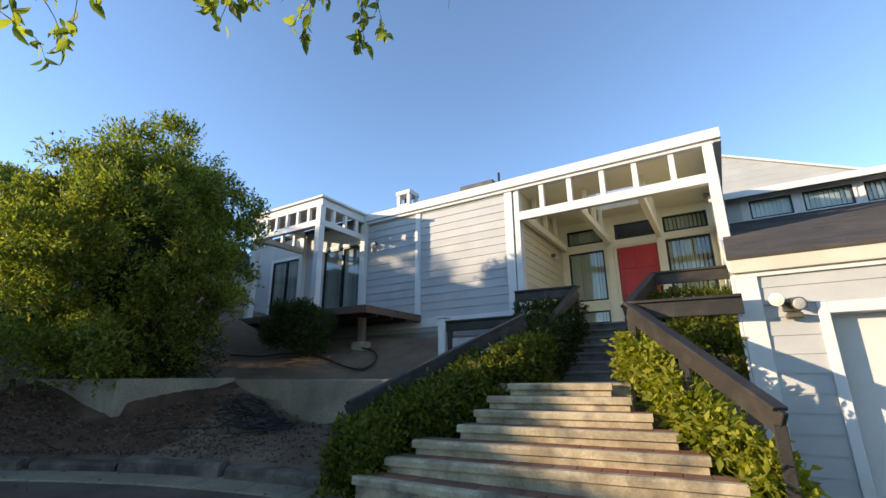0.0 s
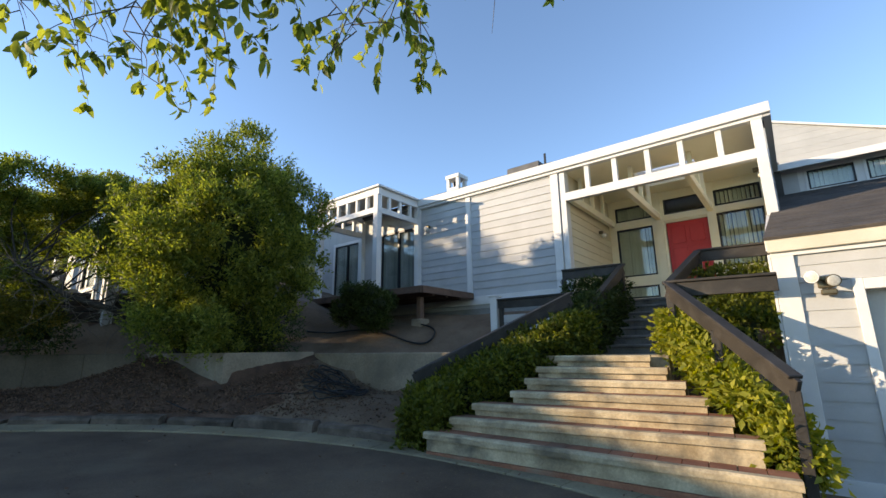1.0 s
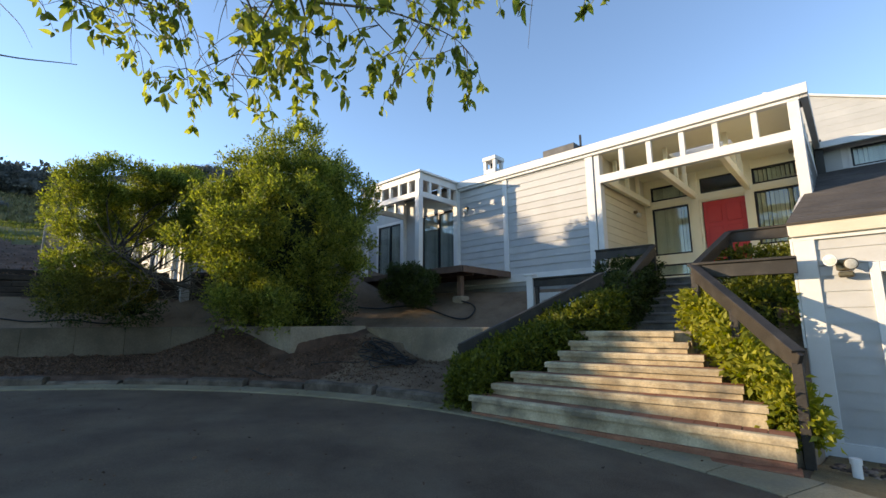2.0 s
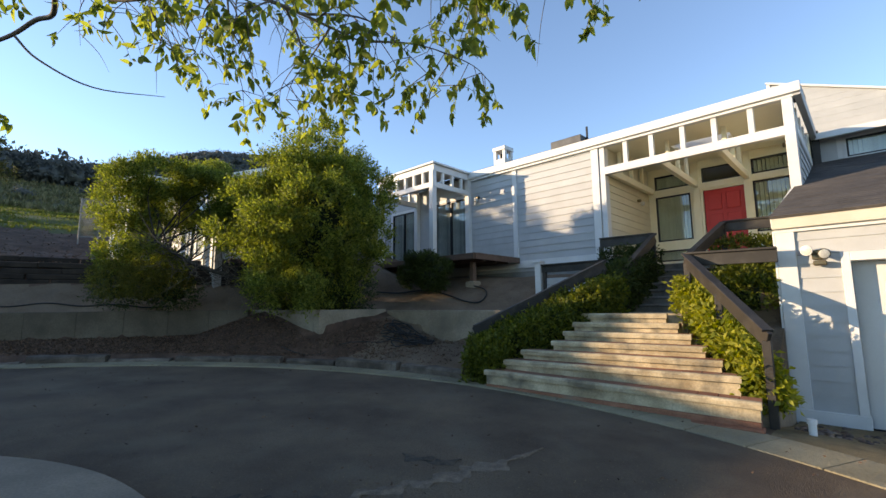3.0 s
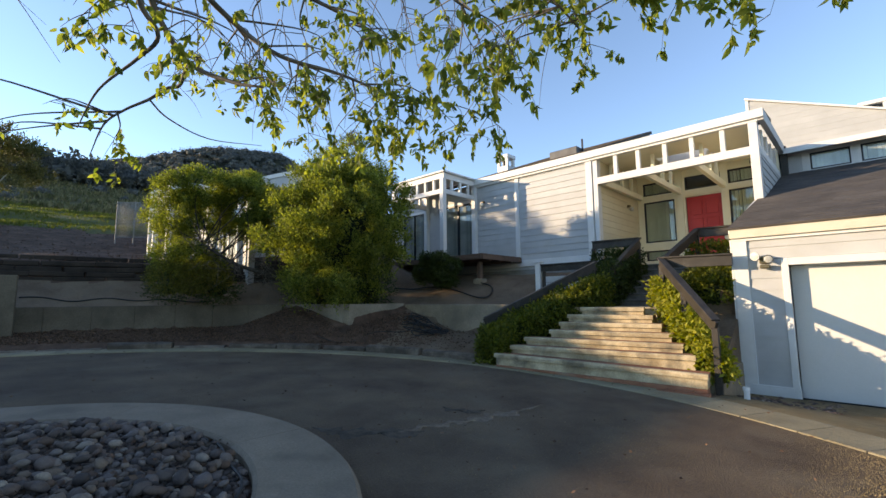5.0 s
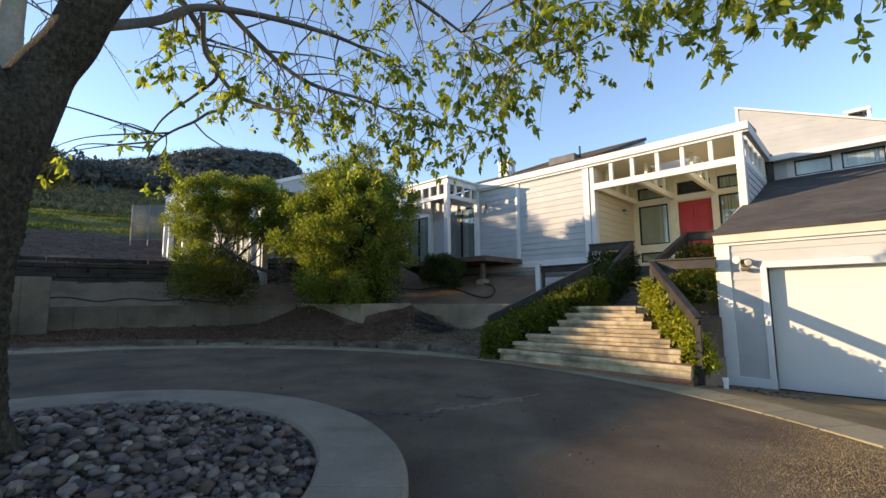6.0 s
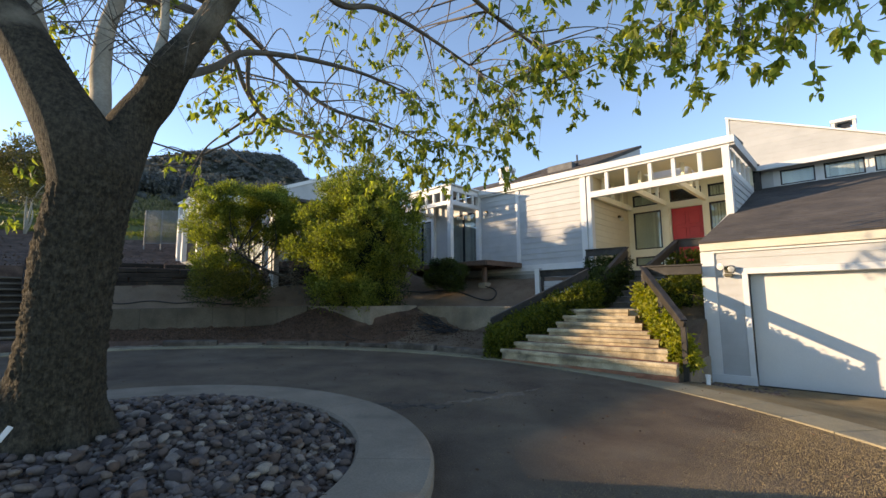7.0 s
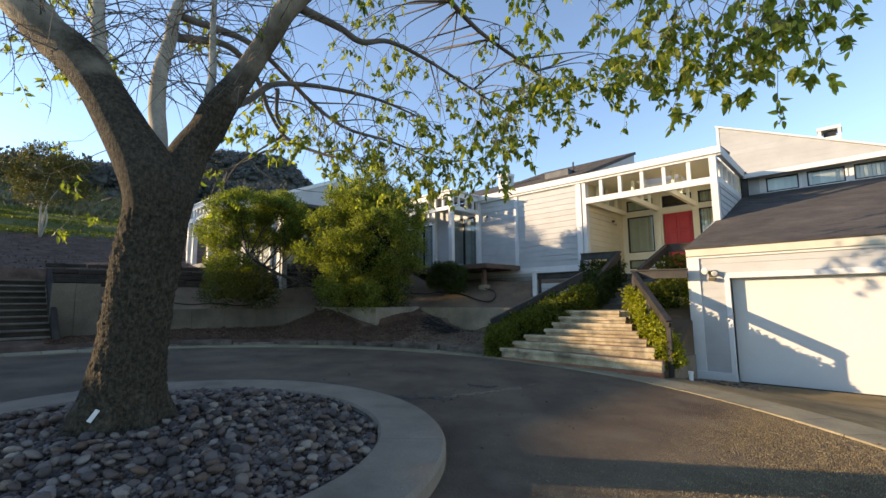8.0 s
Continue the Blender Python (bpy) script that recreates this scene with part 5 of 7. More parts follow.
slope_roof("roof", [(0.195, YG - 0.12, 2.572), (GX1 + 0.1, YG - 0.12, 2.572), (GX1 + 0.1, YE + 0.45, 4.92), (0.43, YE + 0.45, 4.92)], 0.03, M_SHINGLE, garage, "dark brown shingle roof", rows=40, pick=300)
bm = bmesh.new()
beam(bm, (0.225, YG - 0.04, 2.49), (0.25, YF - 0.1, 3.49), 0.05, 0.15, 0.005)
part("rake_board", bm, M_WHITE, garage)
# twin flood lamp on the garage wall
flood = thing("flood_lamp", "bronze twin flood lamp on the garage wall", "flood lamp")
PX, PZ = 0.705, 1.970
part("wall_plate", boxed(PX - 0.07, PX + 0.07, YG - 0.05, YG - 0.024, PZ - 0.07, PZ + 0.07, bev=0.01), M_BRONZE, flood)
part("sensor", boxed(0.720 - 0.07, 0.720 + 0.08, YG - 0.17, YG - 0.055, 1.850 - 0.04, 1.850 + 0.03, bev=0.015), M_BRONZE, flood)
for x, z, aim, depth, shell in ((0.590, 2.030, (-0.35, -1, -0.12), 0.07, M_WHITE), (0.780, 1.970, (0.25, -1, -0.22), 0.15, M_BRONZE)):
    d = Vector(aim).normalized()
    m = Matrix.Translation((x, YG - 0.16, z)) @ d.to_track_quat("Z", "Y").to_matrix().to_4x4()
    bm = bmesh.new()
    bmesh.ops.create_cone(bm, segments=20, radius1=0.042, radius2=0.068, depth=depth, cap_ends=True, matrix=m @ Matrix.Translation((0, 0, -depth / 2)))
    bmesh.ops.create_cone(bm, segments=20, radius1=0.073, radius2=0.073, depth=0.018, cap_ends=True, matrix=m)
    head = part("lamp_head", bm, shell, flood)
    bm = bmesh.new()
    bmesh.ops.create_uvsphere(bm, u_segments=18, v_segments=8, radius=0.063, matrix=m @ Matrix.Translation((0, 0, 0.010)) @ Matrix.Diagonal((1, 1, 0.14, 1)))
    part("lens", bm, M_LAMPGLASS, head, "pale lamp lens")
    bm = bmesh.new()
    beam(bm, Vector((x, YG - 0.16, z)) - d * depth, (PX, YG - 0.05, PZ), 0.03, 0.03, 0)
    part("arm", bm, M_BRONZE, flood)
# standpipe by the stair foot
pipe = thing("pipe_stub", "short white plastic pipe stub in the gravel", "pipe")
bm = bmesh.new()
bmesh.ops.create_cone(bm, segments=16, radius1=0.038, radius2=0.038, depth=0.3, cap_ends=True, matrix=Matrix.Translation((0.60, 4.45, -0.17)))
part("pipe", bm, M_WHITE, pipe)
bm = bmesh.new()
bmesh.ops.create_cone(bm, segments=16, radius1=0.046, radius2=0.046, depth=0.05, cap_ends=True, matrix=Matrix.Translation((0.60, 4.45, 0.0)))
part("pipe_cap", bm, M_WHITE, pipe)

# ---------------------------------------------------------------- neighbouring house behind the shrubs
nb = thing("neighbouring_house", "white trimmed grey house higher up the bank", "house")
part("wall", boxed(-16.0, -12.4, 2.6, 2.8, 1.8, 5.1), M_GABLE, nb)
part("wall", boxed(-16.2, -16.0, 2.6, 8.0, 2.2, 5.3), M_SIDING, nb)
for i in range(5):
    x = -15.6 + 0.75 * i
    part("trim_board", boxed(x - 0.06, x + 0.06, 2.56, 2.6, 2.3, 5.1), M_WHITE, nb)
window(nb, -14.5, -13.2, 2.57, 2.9, 4.7, trim=0.1)
for x, y in ((-17.35, 0.95), (-16.75, 0.95), (-15.0, 0.95), (-17.35, 2.5)):
    part("porch_post", boxed(x - 0.085, x + 0.085, y - 0.085, y + 0.085, 2.9, 5.25, bev=0.006), M_WHITE, nb)
for z in (4.75, 5.25):
    part("porch_beam", boxed(-17.45, -14.9, 0.88, 1.02, z, z + 0.18, bev=0.006), M_WHITE, nb)
    part("porch_beam", boxed(-17.42, -17.28, 1.023, 2.6, z, z + 0.18, bev=0.006), M_WHITE, nb)
    part("porch_beam", boxed(-15.07, -14.93, 1.023, 2.57, z, z + 0.18, bev=0.006), M_WHITE, nb)
for i in range(1, 6):
    x = -17.35 + 2.35 * i / 6
    part("stud", boxed(x - 0.045, x + 0.045, 0.91, 0.99, 4.933, 5.25), M_WHITE, nb)
part("porch_roof", boxed(-17.5, -14.85, 0.85, 2.6, 5.433, 5.5, bev=0.006), M_WHITE, nb)
part("terrace", boxed(-17.6, -14.8, 0.8, 2.6, 2.0, 2.95), M_FOUND, nb)
slope_roof("roof", [(-16.3, 2.4, 5.18), (-12.2, 2.4, 5.18), (-12.2, 6.5, 5.26), (-16.3, 6.5, 5.26)], 0.12, M_SHINGLE, nb, "dark shingle roof")
# taller wing of the neighbouring house, its shed roof rising towards the back
bm = bmesh.new()
vs = [(2.9, 2.2), (8.0, 2.2), (8.0, 7.9), (2.9, 5.86)]
v3 = [bm.verts.new((x, y, z)) for x in (-16.5, -16.32) for y, z in vs]
for q in ((0, 1, 2, 3), (7, 6, 5, 4), (0, 4, 5, 1), (1, 5, 6, 2), (2, 6, 7, 3), (3, 7, 4, 0)):
    bm.faces.new([v3[i] for i in q])
bmesh.ops.recalc_face_normals(bm, faces=bm.faces)
part("wall", bm, M_SIDING, nb)
part("wall", boxed(-18.2, -16.5, 2.9, 3.1, 2.2, 5.86), M_SIDING, nb)
slope_roof("roof", [(-18.4, 2.75, 5.9), (-16.25, 2.75, 5.9), (-16.25, 8.1, 8.04), (-18.4, 8.1, 8.04)], 0.1, M_SHINGLE, nb)
bm = bmesh.new()
beam(bm, (-16.27, 2.75, 5.8), (-16.27, 8.1, 7.94), 0.05, 0.16, 0.005)
part("rake_board", bm, M_WHITE, nb)
# wire fence on the lawn
fence = thing("fence", "dark wire mesh fence panel on the lawn", "fence")
FP, FQ, FZ0, FZ1 = (-20.0, 0.3), (-19.1, 1.35), 4.0, 5.45
for t in (0.0, 0.5, 1.0):
    x, y = FP[0] + (FQ[0] - FP[0]) * t, FP[1] + (FQ[1] - FP[1]) * t
    part("post", boxed(x - 0.02, x + 0.02, y - 0.02, y + 0.02, FZ0 - 0.3, FZ1 + 0.03), M_FENCE, fence)
for z in (FZ0, FZ1):
    bm = bmesh.new()
    beam(bm, (*FP, z), (*FQ, z), 0.02, 0.025, 0)
    part("rail", bm, M_FENCE, fence)
v, f = [], []
for i in range(56):
    t = i / 55
    x, y = FP[0] + (FQ[0] - FP[0]) * t, FP[1] + (FQ[1] - FP[1]) * t
    tube_into(v, f, [(x, y, FZ0, 0.007), (x, y, FZ1, 0.007)], 3)
for k in range(24):
    z = FZ0 + (FZ1 - FZ0) * k / 24
    tube_into(v, f, [(*FP, z, 0.006), (*FQ, z, 0.006)], 3)
mesh_part("wire_mesh", v, f, M_FENCE, fence)


# ---------------------------------------------------------------- planting
def foliage(name, lumps, count, size, mat, parent, seed, shell=0.55, wide=0.45, up=0.35, label="", gaps=0, sprigs=0, under=1.0):
    """Leaves over lumps (x, y, z, rx, ry, rz): mostly near each lump's skin, in little sprays, with gaps between."""
    rng = random.Random(seed)
    v, f = [], []
    vol = [l[3] * l[4] + l[4] * l[5] + l[3] * l[5] for l in lumps]
    tot = sum(vol)
    for l, w in zip(lumps, vol):
        c, rr = Vector(l[:3]), Vector(l[3:6])
        for _ in range(int(count * w / tot / 6)):
            d = unit(rng)
            if d.z < -0.25 and rng.random() > under:
                continue
            k = (shell + (1 - shell) * rng.random() ** 0.6) * (1 + 0.22 * noise.noise(d * 2.3 + c))
            p = c + Vector((d.x * rr.x, d.y * rr.y, d.z * rr.z)) * k
            if any((((p.x - o[0]) / o[3]) ** 2 + ((p.y - o[1]) / o[4]) ** 2 + ((p.z - o[2]) / o[5]) ** 2) < 0.25 for o in lumps):
                continue
            if gaps and noise.noise(p * gaps) < rng.uniform(-0.22, 0.10):
                continue
            stem = (d + Vector((0, 0, up)) + unit(rng) * 0.7).normalized()
            for j in range(6):
                q = p + stem * size * 0.55 * j + unit(rng) * size * 0.25
                leaves_into(v, f, q, stem + unit(rng) * 0.9, size * rng.uniform(0.7, 1.25), wide, rng=rng)
    # long shoots that stand out of the crown
    for _ in range(sprigs):
        l = rng.choice(lumps)
        d = unit(rng)
        d.z = abs(d.z) if rng.random() < 0.75 else d.z
        p = Vector(l[:3]) + Vector((d.x * l[3], d.y * l[4], d.z * l[5])) * 0.85
        if any((((p.x - o[0]) / o[3]) ** 2 + ((p.y - o[1]) / o[4]) ** 2 + ((p.z - o[2]) / o[5]) ** 2) < 0.5 for o in lumps):
            continue
        stem = (d + Vector((0, 0, 0.7)) + unit(rng) * 0.35).normalized()
        for j in range(13):
            leaves_into(v, f, p + stem * size * 0.34 * j, stem * 0.5 + unit(rng), size * rng.uniform(0.8, 1.2), wide, rng=rng)
    return mesh_part(name, v, f, mat, parent, label)


def lumpy(cx, cy, cz, rx, ry, rz, n, seed, small=0.45):
    """A crown as an uneven pile of lumps."""
    rng = random.Random(seed)
    out = [(cx, cy, cz, rx * 0.7, ry * 0.7, rz * 0.72)]
    for _ in range(n):
        d = unit(rng)
        k = rng.uniform(0.62, 0.98)
        s = rng.uniform(0.6, 1.15) * small
        out.append((cx + d.x * rx * k, cy + d.y * ry * k, cz + d.z * rz * k, rx * s, ry * s, rz * s * 0.8))
    return out


# Near-black lumps put inside a crown as its inner shade.
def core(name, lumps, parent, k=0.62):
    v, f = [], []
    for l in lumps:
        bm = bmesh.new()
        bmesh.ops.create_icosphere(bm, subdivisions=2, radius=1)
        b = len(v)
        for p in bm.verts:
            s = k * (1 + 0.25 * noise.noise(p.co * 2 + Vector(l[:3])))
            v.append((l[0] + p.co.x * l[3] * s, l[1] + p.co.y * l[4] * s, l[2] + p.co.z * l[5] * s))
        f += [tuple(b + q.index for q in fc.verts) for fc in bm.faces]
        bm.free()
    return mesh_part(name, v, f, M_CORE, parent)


def stems(name, parent, base, tips, r, seed, mat=M_TWIG, seg=6):
    rng = random.Random(seed)
    v, f = [], []
    for t in tips:
        b, t = Vector(base), Vector(t)
        mid = b.lerp(t, 0.5) + unit(rng) * (t - b).length * 0.14
        tube_into(v, f, smooth_path([(*b, r), (*mid, r * 0.6), (*t, r * 0.15)], 5), seg)
    return mesh_part(name, v, f, mat, parent)


def branching(name, parent, trunk, ends, seed, mat, r=0.018, twigs=0, twig_mat=M_TWIG):
    """A bent trunk, a branch from it to each end, and fine bare twigs among them."""
    rng = random.Random(seed)
    path = smooth_path(trunk, 6)
    v, f = [], []
    tube_into(v, f, path, 10, rough=0.12)
    mesh_part(name, v, f, mat, parent)
    for e in ends:
        v, f = [], []
        e = Vector(e)
        s = Vector(min(path[len(path) // 3:], key=lambda p: (Vector(p[:3]) - e).length + rng.random() * 0.6)[:3])
        m = s.lerp(e, 0.5) + unit(rng) * (e - s).length * 0.16
        tube_into(v, f, smooth_path([(*s, r), (*m, r * 0.65), (*e, r * 0.2)], 4), 5)
        mesh_part("branch", v, f, mat, parent)
    if twigs:
        v, f = [], []
        for _ in range(twigs):
            s = Vector(rng.choice(path[len(path) // 3:])[:3]) + unit(rng) * 0.35
            d = (unit(rng) + Vector((0, -0.3, 0.2))).normalized() * rng.uniform(0.3, 0.9)
            tube_into(v, f, smooth_path([(*s, 0.007), (*(s + d * 0.5 + unit(rng) * 0.1), 0.005), (*(s + d), 0.002)], 3), 4)
        mesh_part("bare_twig_tangle", v, f, twig_mat, parent)


# large shrub on the retaining wall
shrub = thing("shrub", "large bushy green shrub over the retaining wall", "shrub", group="shrubs on the bank")
rng = random.Random(7)
LA = []
for i in range(104):
    dz = 1 - 2 * (i + 0.5) / 104
    flat, turn = (1 - dz * dz) ** 0.46 * (1.06 - 0.10 * dz), i * 2.39996 + rng.uniform(-0.4, 0.4)
    k, r = rng.uniform(0.66, 1.12), rng.uniform(0.22, 0.46)
    LA.append((-8.35 + 1.58 * flat * k * math.cos(turn), 3.42 + 1.58 * flat * k * math.sin(turn), 3.25 + 1.86 * dz * k, r * 1.1, r * 1.1, r * 0.66))
LA += [(-7.55, 2.95, 1.8, 0.36, 0.34, 0.32), (-9.3, 3.0, 1.9, 0.5, 0.45, 0.36), (-9.15, 2.3, 2.75, 0.5, 0.45, 0.34), (-8.9, 3.1, 5.1, 0.4, 0.4, 0.32), (-8.1, 3.6, 5.45, 0.36, 0.36, 0.34), (-7.75, 3.9, 4.95, 0.36, 0.36, 0.3),
       (-9.85, 3.7, 4.5, 0.5, 0.5, 0.4), (-9.5, 4.2, 4.75, 0.5, 0.5, 0.4), (-10.2, 3.95, 4.1, 0.5, 0.5, 0.42), (-9.2, 4.65, 4.6, 0.5, 0.5, 0.42), (-8.7, 4.35, 4.95, 0.5, 0.5, 0.38), (-8.25, 4.6, 4.8, 0.45, 0.45, 0.36), (-8.85, 4.75, 4.3, 0.5, 0.5, 0.42), (-9.9, 4.3, 3.6, 0.5, 0.5, 0.45)]
foliage("crown", LA, 270000, 0.078, M_LEAF_A, shrub, 21, shell=0.42, wide=0.4, up=0.7, gaps=2.4, sprigs=900, under=0.3)
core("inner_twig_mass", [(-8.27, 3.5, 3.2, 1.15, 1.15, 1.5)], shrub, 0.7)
branching("trunk", shrub, [(-8.8, 4.2, 0.9, 0.1), (-8.7, 4.0, 2.0, 0.08), (-8.6, 3.8, 3.4, 0.05)], [l[:3] for l in LA[1:24]], 3, M_DARKTWIG)
# sparser leaning shrub beside it
shrub2 = thing("shrub", "leaning thin-leaved shrub with bare inner branches", "shrub", group="shrubs on the bank")
LB = [(*p, r * 1.1, r * 1.1, r * 0.85) for *p, r in (
    (-11.74, 0.28, 4.45, 0.48), (-11.42, 0.76, 4.60, 0.51), (-11.61, 1.42, 4.67, 0.49), (-11.16, 1.85, 4.48, 0.44), (-11.57, 0.09, 3.87, 0.42), (-11.85, 0.64, 4.09, 0.52), (-12.32, 1.44, 4.13, 0.55), (-11.99, 2.00, 4.09, 0.51),
    (-11.79, 2.54, 4.64, 0.50), (-11.07, 2.45, 3.85, 0.42), (-12.12, 0.37, 3.33, 0.44), (-11.66, 0.76, 3.39, 0.38), (-11.66, 0.26, 2.55, 0.48), (-11.44, 0.69, 2.48, 0.48), (-11.43, 1.21, 2.33, 0.35), (-11.91, 2.88, 3.43, 0.33),
    (-12.63, -0.00, 3.77, 0.27), (-11.91, 2.33, 4.91, 0.46), (-11.72, 2.93, 4.44, 0.36), (-11.39, 2.07, 3.47, 0.37), (-11.71, 2.72, 3.96, 0.39), (-11.17, 3.15, 3.69, 0.37), (-12.04, 1.58, 3.36, 0.28), (-11.30, 2.60, 4.15, 0.42),
    (-11.20, 3.05, 3.75, 0.42), (-11.05, 2.95, 3.20, 0.38), (-10.85, 3.45, 3.60, 0.42), (-11.60, 2.30, 3.70, 0.42))]
foliage("crown", LB, 190000, 0.072, M_LEAF_A, shrub2, 22, shell=0.3, wide=0.4, up=0.7, gaps=1.6, sprigs=420, under=0.6)
branching("trunk", shrub2, [(-9.55, 3.45, 1.0, 0.08), (-9.75, 3.05, 1.6, 0.07), (-10.15, 2.3, 2.05, 0.06), (-10.6, 1.55, 2.35, 0.045), (-11.1, 0.8, 2.9, 0.025)], [l[:3] for l in LB], 4, M_DARKTWIG, 0.02, 170)
garden = thing("ground_shrub", "low spreading dull green ground shrub on the bank", "shrub")
LG = [(-11.2, 0.1, 1.95, 0.5, 0.5, 0.38), (-11.15, 0.6, 1.95, 0.5, 0.5, 0.38), (-11.2, 1.1, 1.9, 0.5, 0.5, 0.34)]
foliage("leaves", LG, 14000, 0.05, M_LEAF_OLIVE, garden, 27, shell=0.6)
# low dark growth at the foot of the shrubs
under = thing("undergrowth", "dark low undergrowth beneath the shrubs", "undergrowth")
LU = [(-9.7, 3.6, 1.6, 0.7, 0.4, 0.4), (-8.6, 3.75, 1.6, 0.8, 0.4, 0.4), (-11.3, 1.3, 1.65, 0.7, 0.6, 0.38), (-10.5, 3.5, 1.6, 0.8, 0.4, 0.42), (-12.0, 0.3, 1.7, 0.6, 0.6, 0.36), (-9.4, 4.4, 1.65, 1.0, 0.8, 0.6), (-8.3, 4.5, 1.65, 0.6, 0.7, 0.5)]
foliage("leaves", LU, 22000, 0.055, M_LEAF_DARK, under, 23, shell=0.45)
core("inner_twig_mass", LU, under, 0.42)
# round dark bush by the deck
bush = thing("bush", "round clipped dark green bush before the deck", "bush")
LR = lumpy(-7.47, 6.4, 2.24, 0.62, 0.6, 0.52, 16, 31, 0.42)
foliage("crown", LR, 30000, 0.045, M_LEAF_DARK, bush, 24, shell=0.86, wide=0.5)
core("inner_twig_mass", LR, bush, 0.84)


def hedge(label, runs, count, size, seed, mat=M_LEAF_HEDGE, inner=1):
    """A trimmed, overgrown hedge along straight runs (p, q, width, height): leaves on its skin, a near-black core as
    shade inside.
    """
    h = thing("hedge", label, "hedge", group="hedges along the stairs")
    rng = random.Random(seed)
    areas = [(Vector(q) - Vector(p)).length * (w + 2 * t) for p, q, w, t in runs]
    for (p, q, w, t), ar in zip(runs, areas):
        v, f, cv, cf = [], [], [], []
        p, q = Vector(p), Vector(q)
        d = (q - p)
        side_v = Vector((d.y, -d.x, 0)).normalized()
        for _ in range(int(count * ar / sum(areas) / 4)):
            s = rng.random() * 1.08 - 0.04
            a = rng.uniform(0, 1) * (w + 2 * t)
            if rng.random() < 0.12:
                s = rng.choice((-0.02, 1.02))
                b = p + d * s + side_v * rng.uniform(-0.5, 0.5) * w + Vector((0, 0, rng.random() * t))
                n = d.normalized() * (1 if s > 0.5 else -1)
                for j in range(4):
                    leaves_into(v, f, b + unit(rng) * 0.07, n + unit(rng) * 0.9, size * rng.uniform(0.7, 1.3), 0.5, rng=rng)
                continue
            if a < t:
                o = side_v * (w / 2) + Vector((0, 0, a))
                n = side_v
            elif a < t + w:
                o = side_v * (w / 2 - (a - t)) + Vector((0, 0, t))
                n = Vector((0, 0, 1))
            else:
                o = -side_v * (w / 2) + Vector((0, 0, a - t - w))
                n = -side_v
            b = p + d * s
            bump = 0.13 * noise.noise((b + o) * 3.1) + 0.07 * noise.noise((b + o) * 8)
            at = b + o + n * (bump + (rng.uniform(-0.07, 0.05) if inner else rng.uniform(-0.2, 0.05)))
            st = (n * 0.8 + Vector((0, 0, 0.15)) + unit(rng) * 0.8).normalized()
            for j in range(4):
                leaves_into(v, f, at + st * size * 0.45 * j + unit(rng) * size * 0.4, st + unit(rng) * 0.9, size * rng.uniform(0.55, 1.6), 0.5, rng=rng)
        k = len(cv)
        e = 0.11
        du = d.normalized() * 0.16
        for b in (p + du, q - du):
            for sg, z in ((1, 0), (1, t - e), (-1, t - e), (-1, 0)):
                cv.append(tuple(b + side_v * sg * (w / 2 - e) + Vector((0, 0, z))))
        cf += [(k, k + 1, k + 5, k + 4), (k + 1, k + 2, k + 6, k + 5), (k + 2, k + 3, k + 7, k + 6), (k + 3, k + 2, k + 1, k), (k + 4, k + 5, k + 6, k + 7)]
        mesh_part("leaves", v, f, mat, h)
        for k in range(3):
            sv, sf = [], []
            b = p + d * (0.2 + 0.3 * k)
            tube_into(sv, sf, smooth_path([(*(b - Vector((0, 0, 0.1))), 0.02), (*(b + Vector((0.05, 0.03, t * 0.4))), 0.016), (*(b + Vector((-0.04, 0.05, t * 0.8))), 0.008)], 4), 6)
            mesh_part("stem", sv, sf, M_DARKTWIG, h)
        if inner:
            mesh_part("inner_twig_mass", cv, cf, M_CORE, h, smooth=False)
    return h


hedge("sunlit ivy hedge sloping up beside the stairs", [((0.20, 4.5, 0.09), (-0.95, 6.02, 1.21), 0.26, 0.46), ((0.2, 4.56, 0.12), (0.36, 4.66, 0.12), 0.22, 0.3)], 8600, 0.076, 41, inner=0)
hedge("leafy hedge sloping up under the handrail", [((-3.72, 4.02, -0.05), (-2.42, 6.3, 1.02), 0.66, 0.70), ((-3.85, 3.92, 0.0), (-3.3, 4.15, 0.0), 0.55, 0.5)], 24000, 0.062, 42, M_LEAF_SHADED)
hedge("dark clipped hedge beside the upper flight", [((-2.5, 6.75, 1.1), (-2.45, 8.6, 1.75), 0.42, 0.8), ((-3.3, 8.2, 1.4), (-2.4, 8.3, 1.5), 0.4, 1.05)], 19000, 0.05, 43, M_LEAF_DARK)
hedge("hedge in the planter beside the garage", [((-0.85, 6.5, 1.2), (0.15, 6.55, 1.2), 0.5, 0.45), ((-0.7, 7.4, 1.35), (0.15, 7.4, 1.35), 0.9, 0.5), ((-0.95, 8.3, 1.9), (0.2, 8.35, 1.9), 0.5, 0.55)], 9000, 0.065, 44, M_LEAF_SHADED)

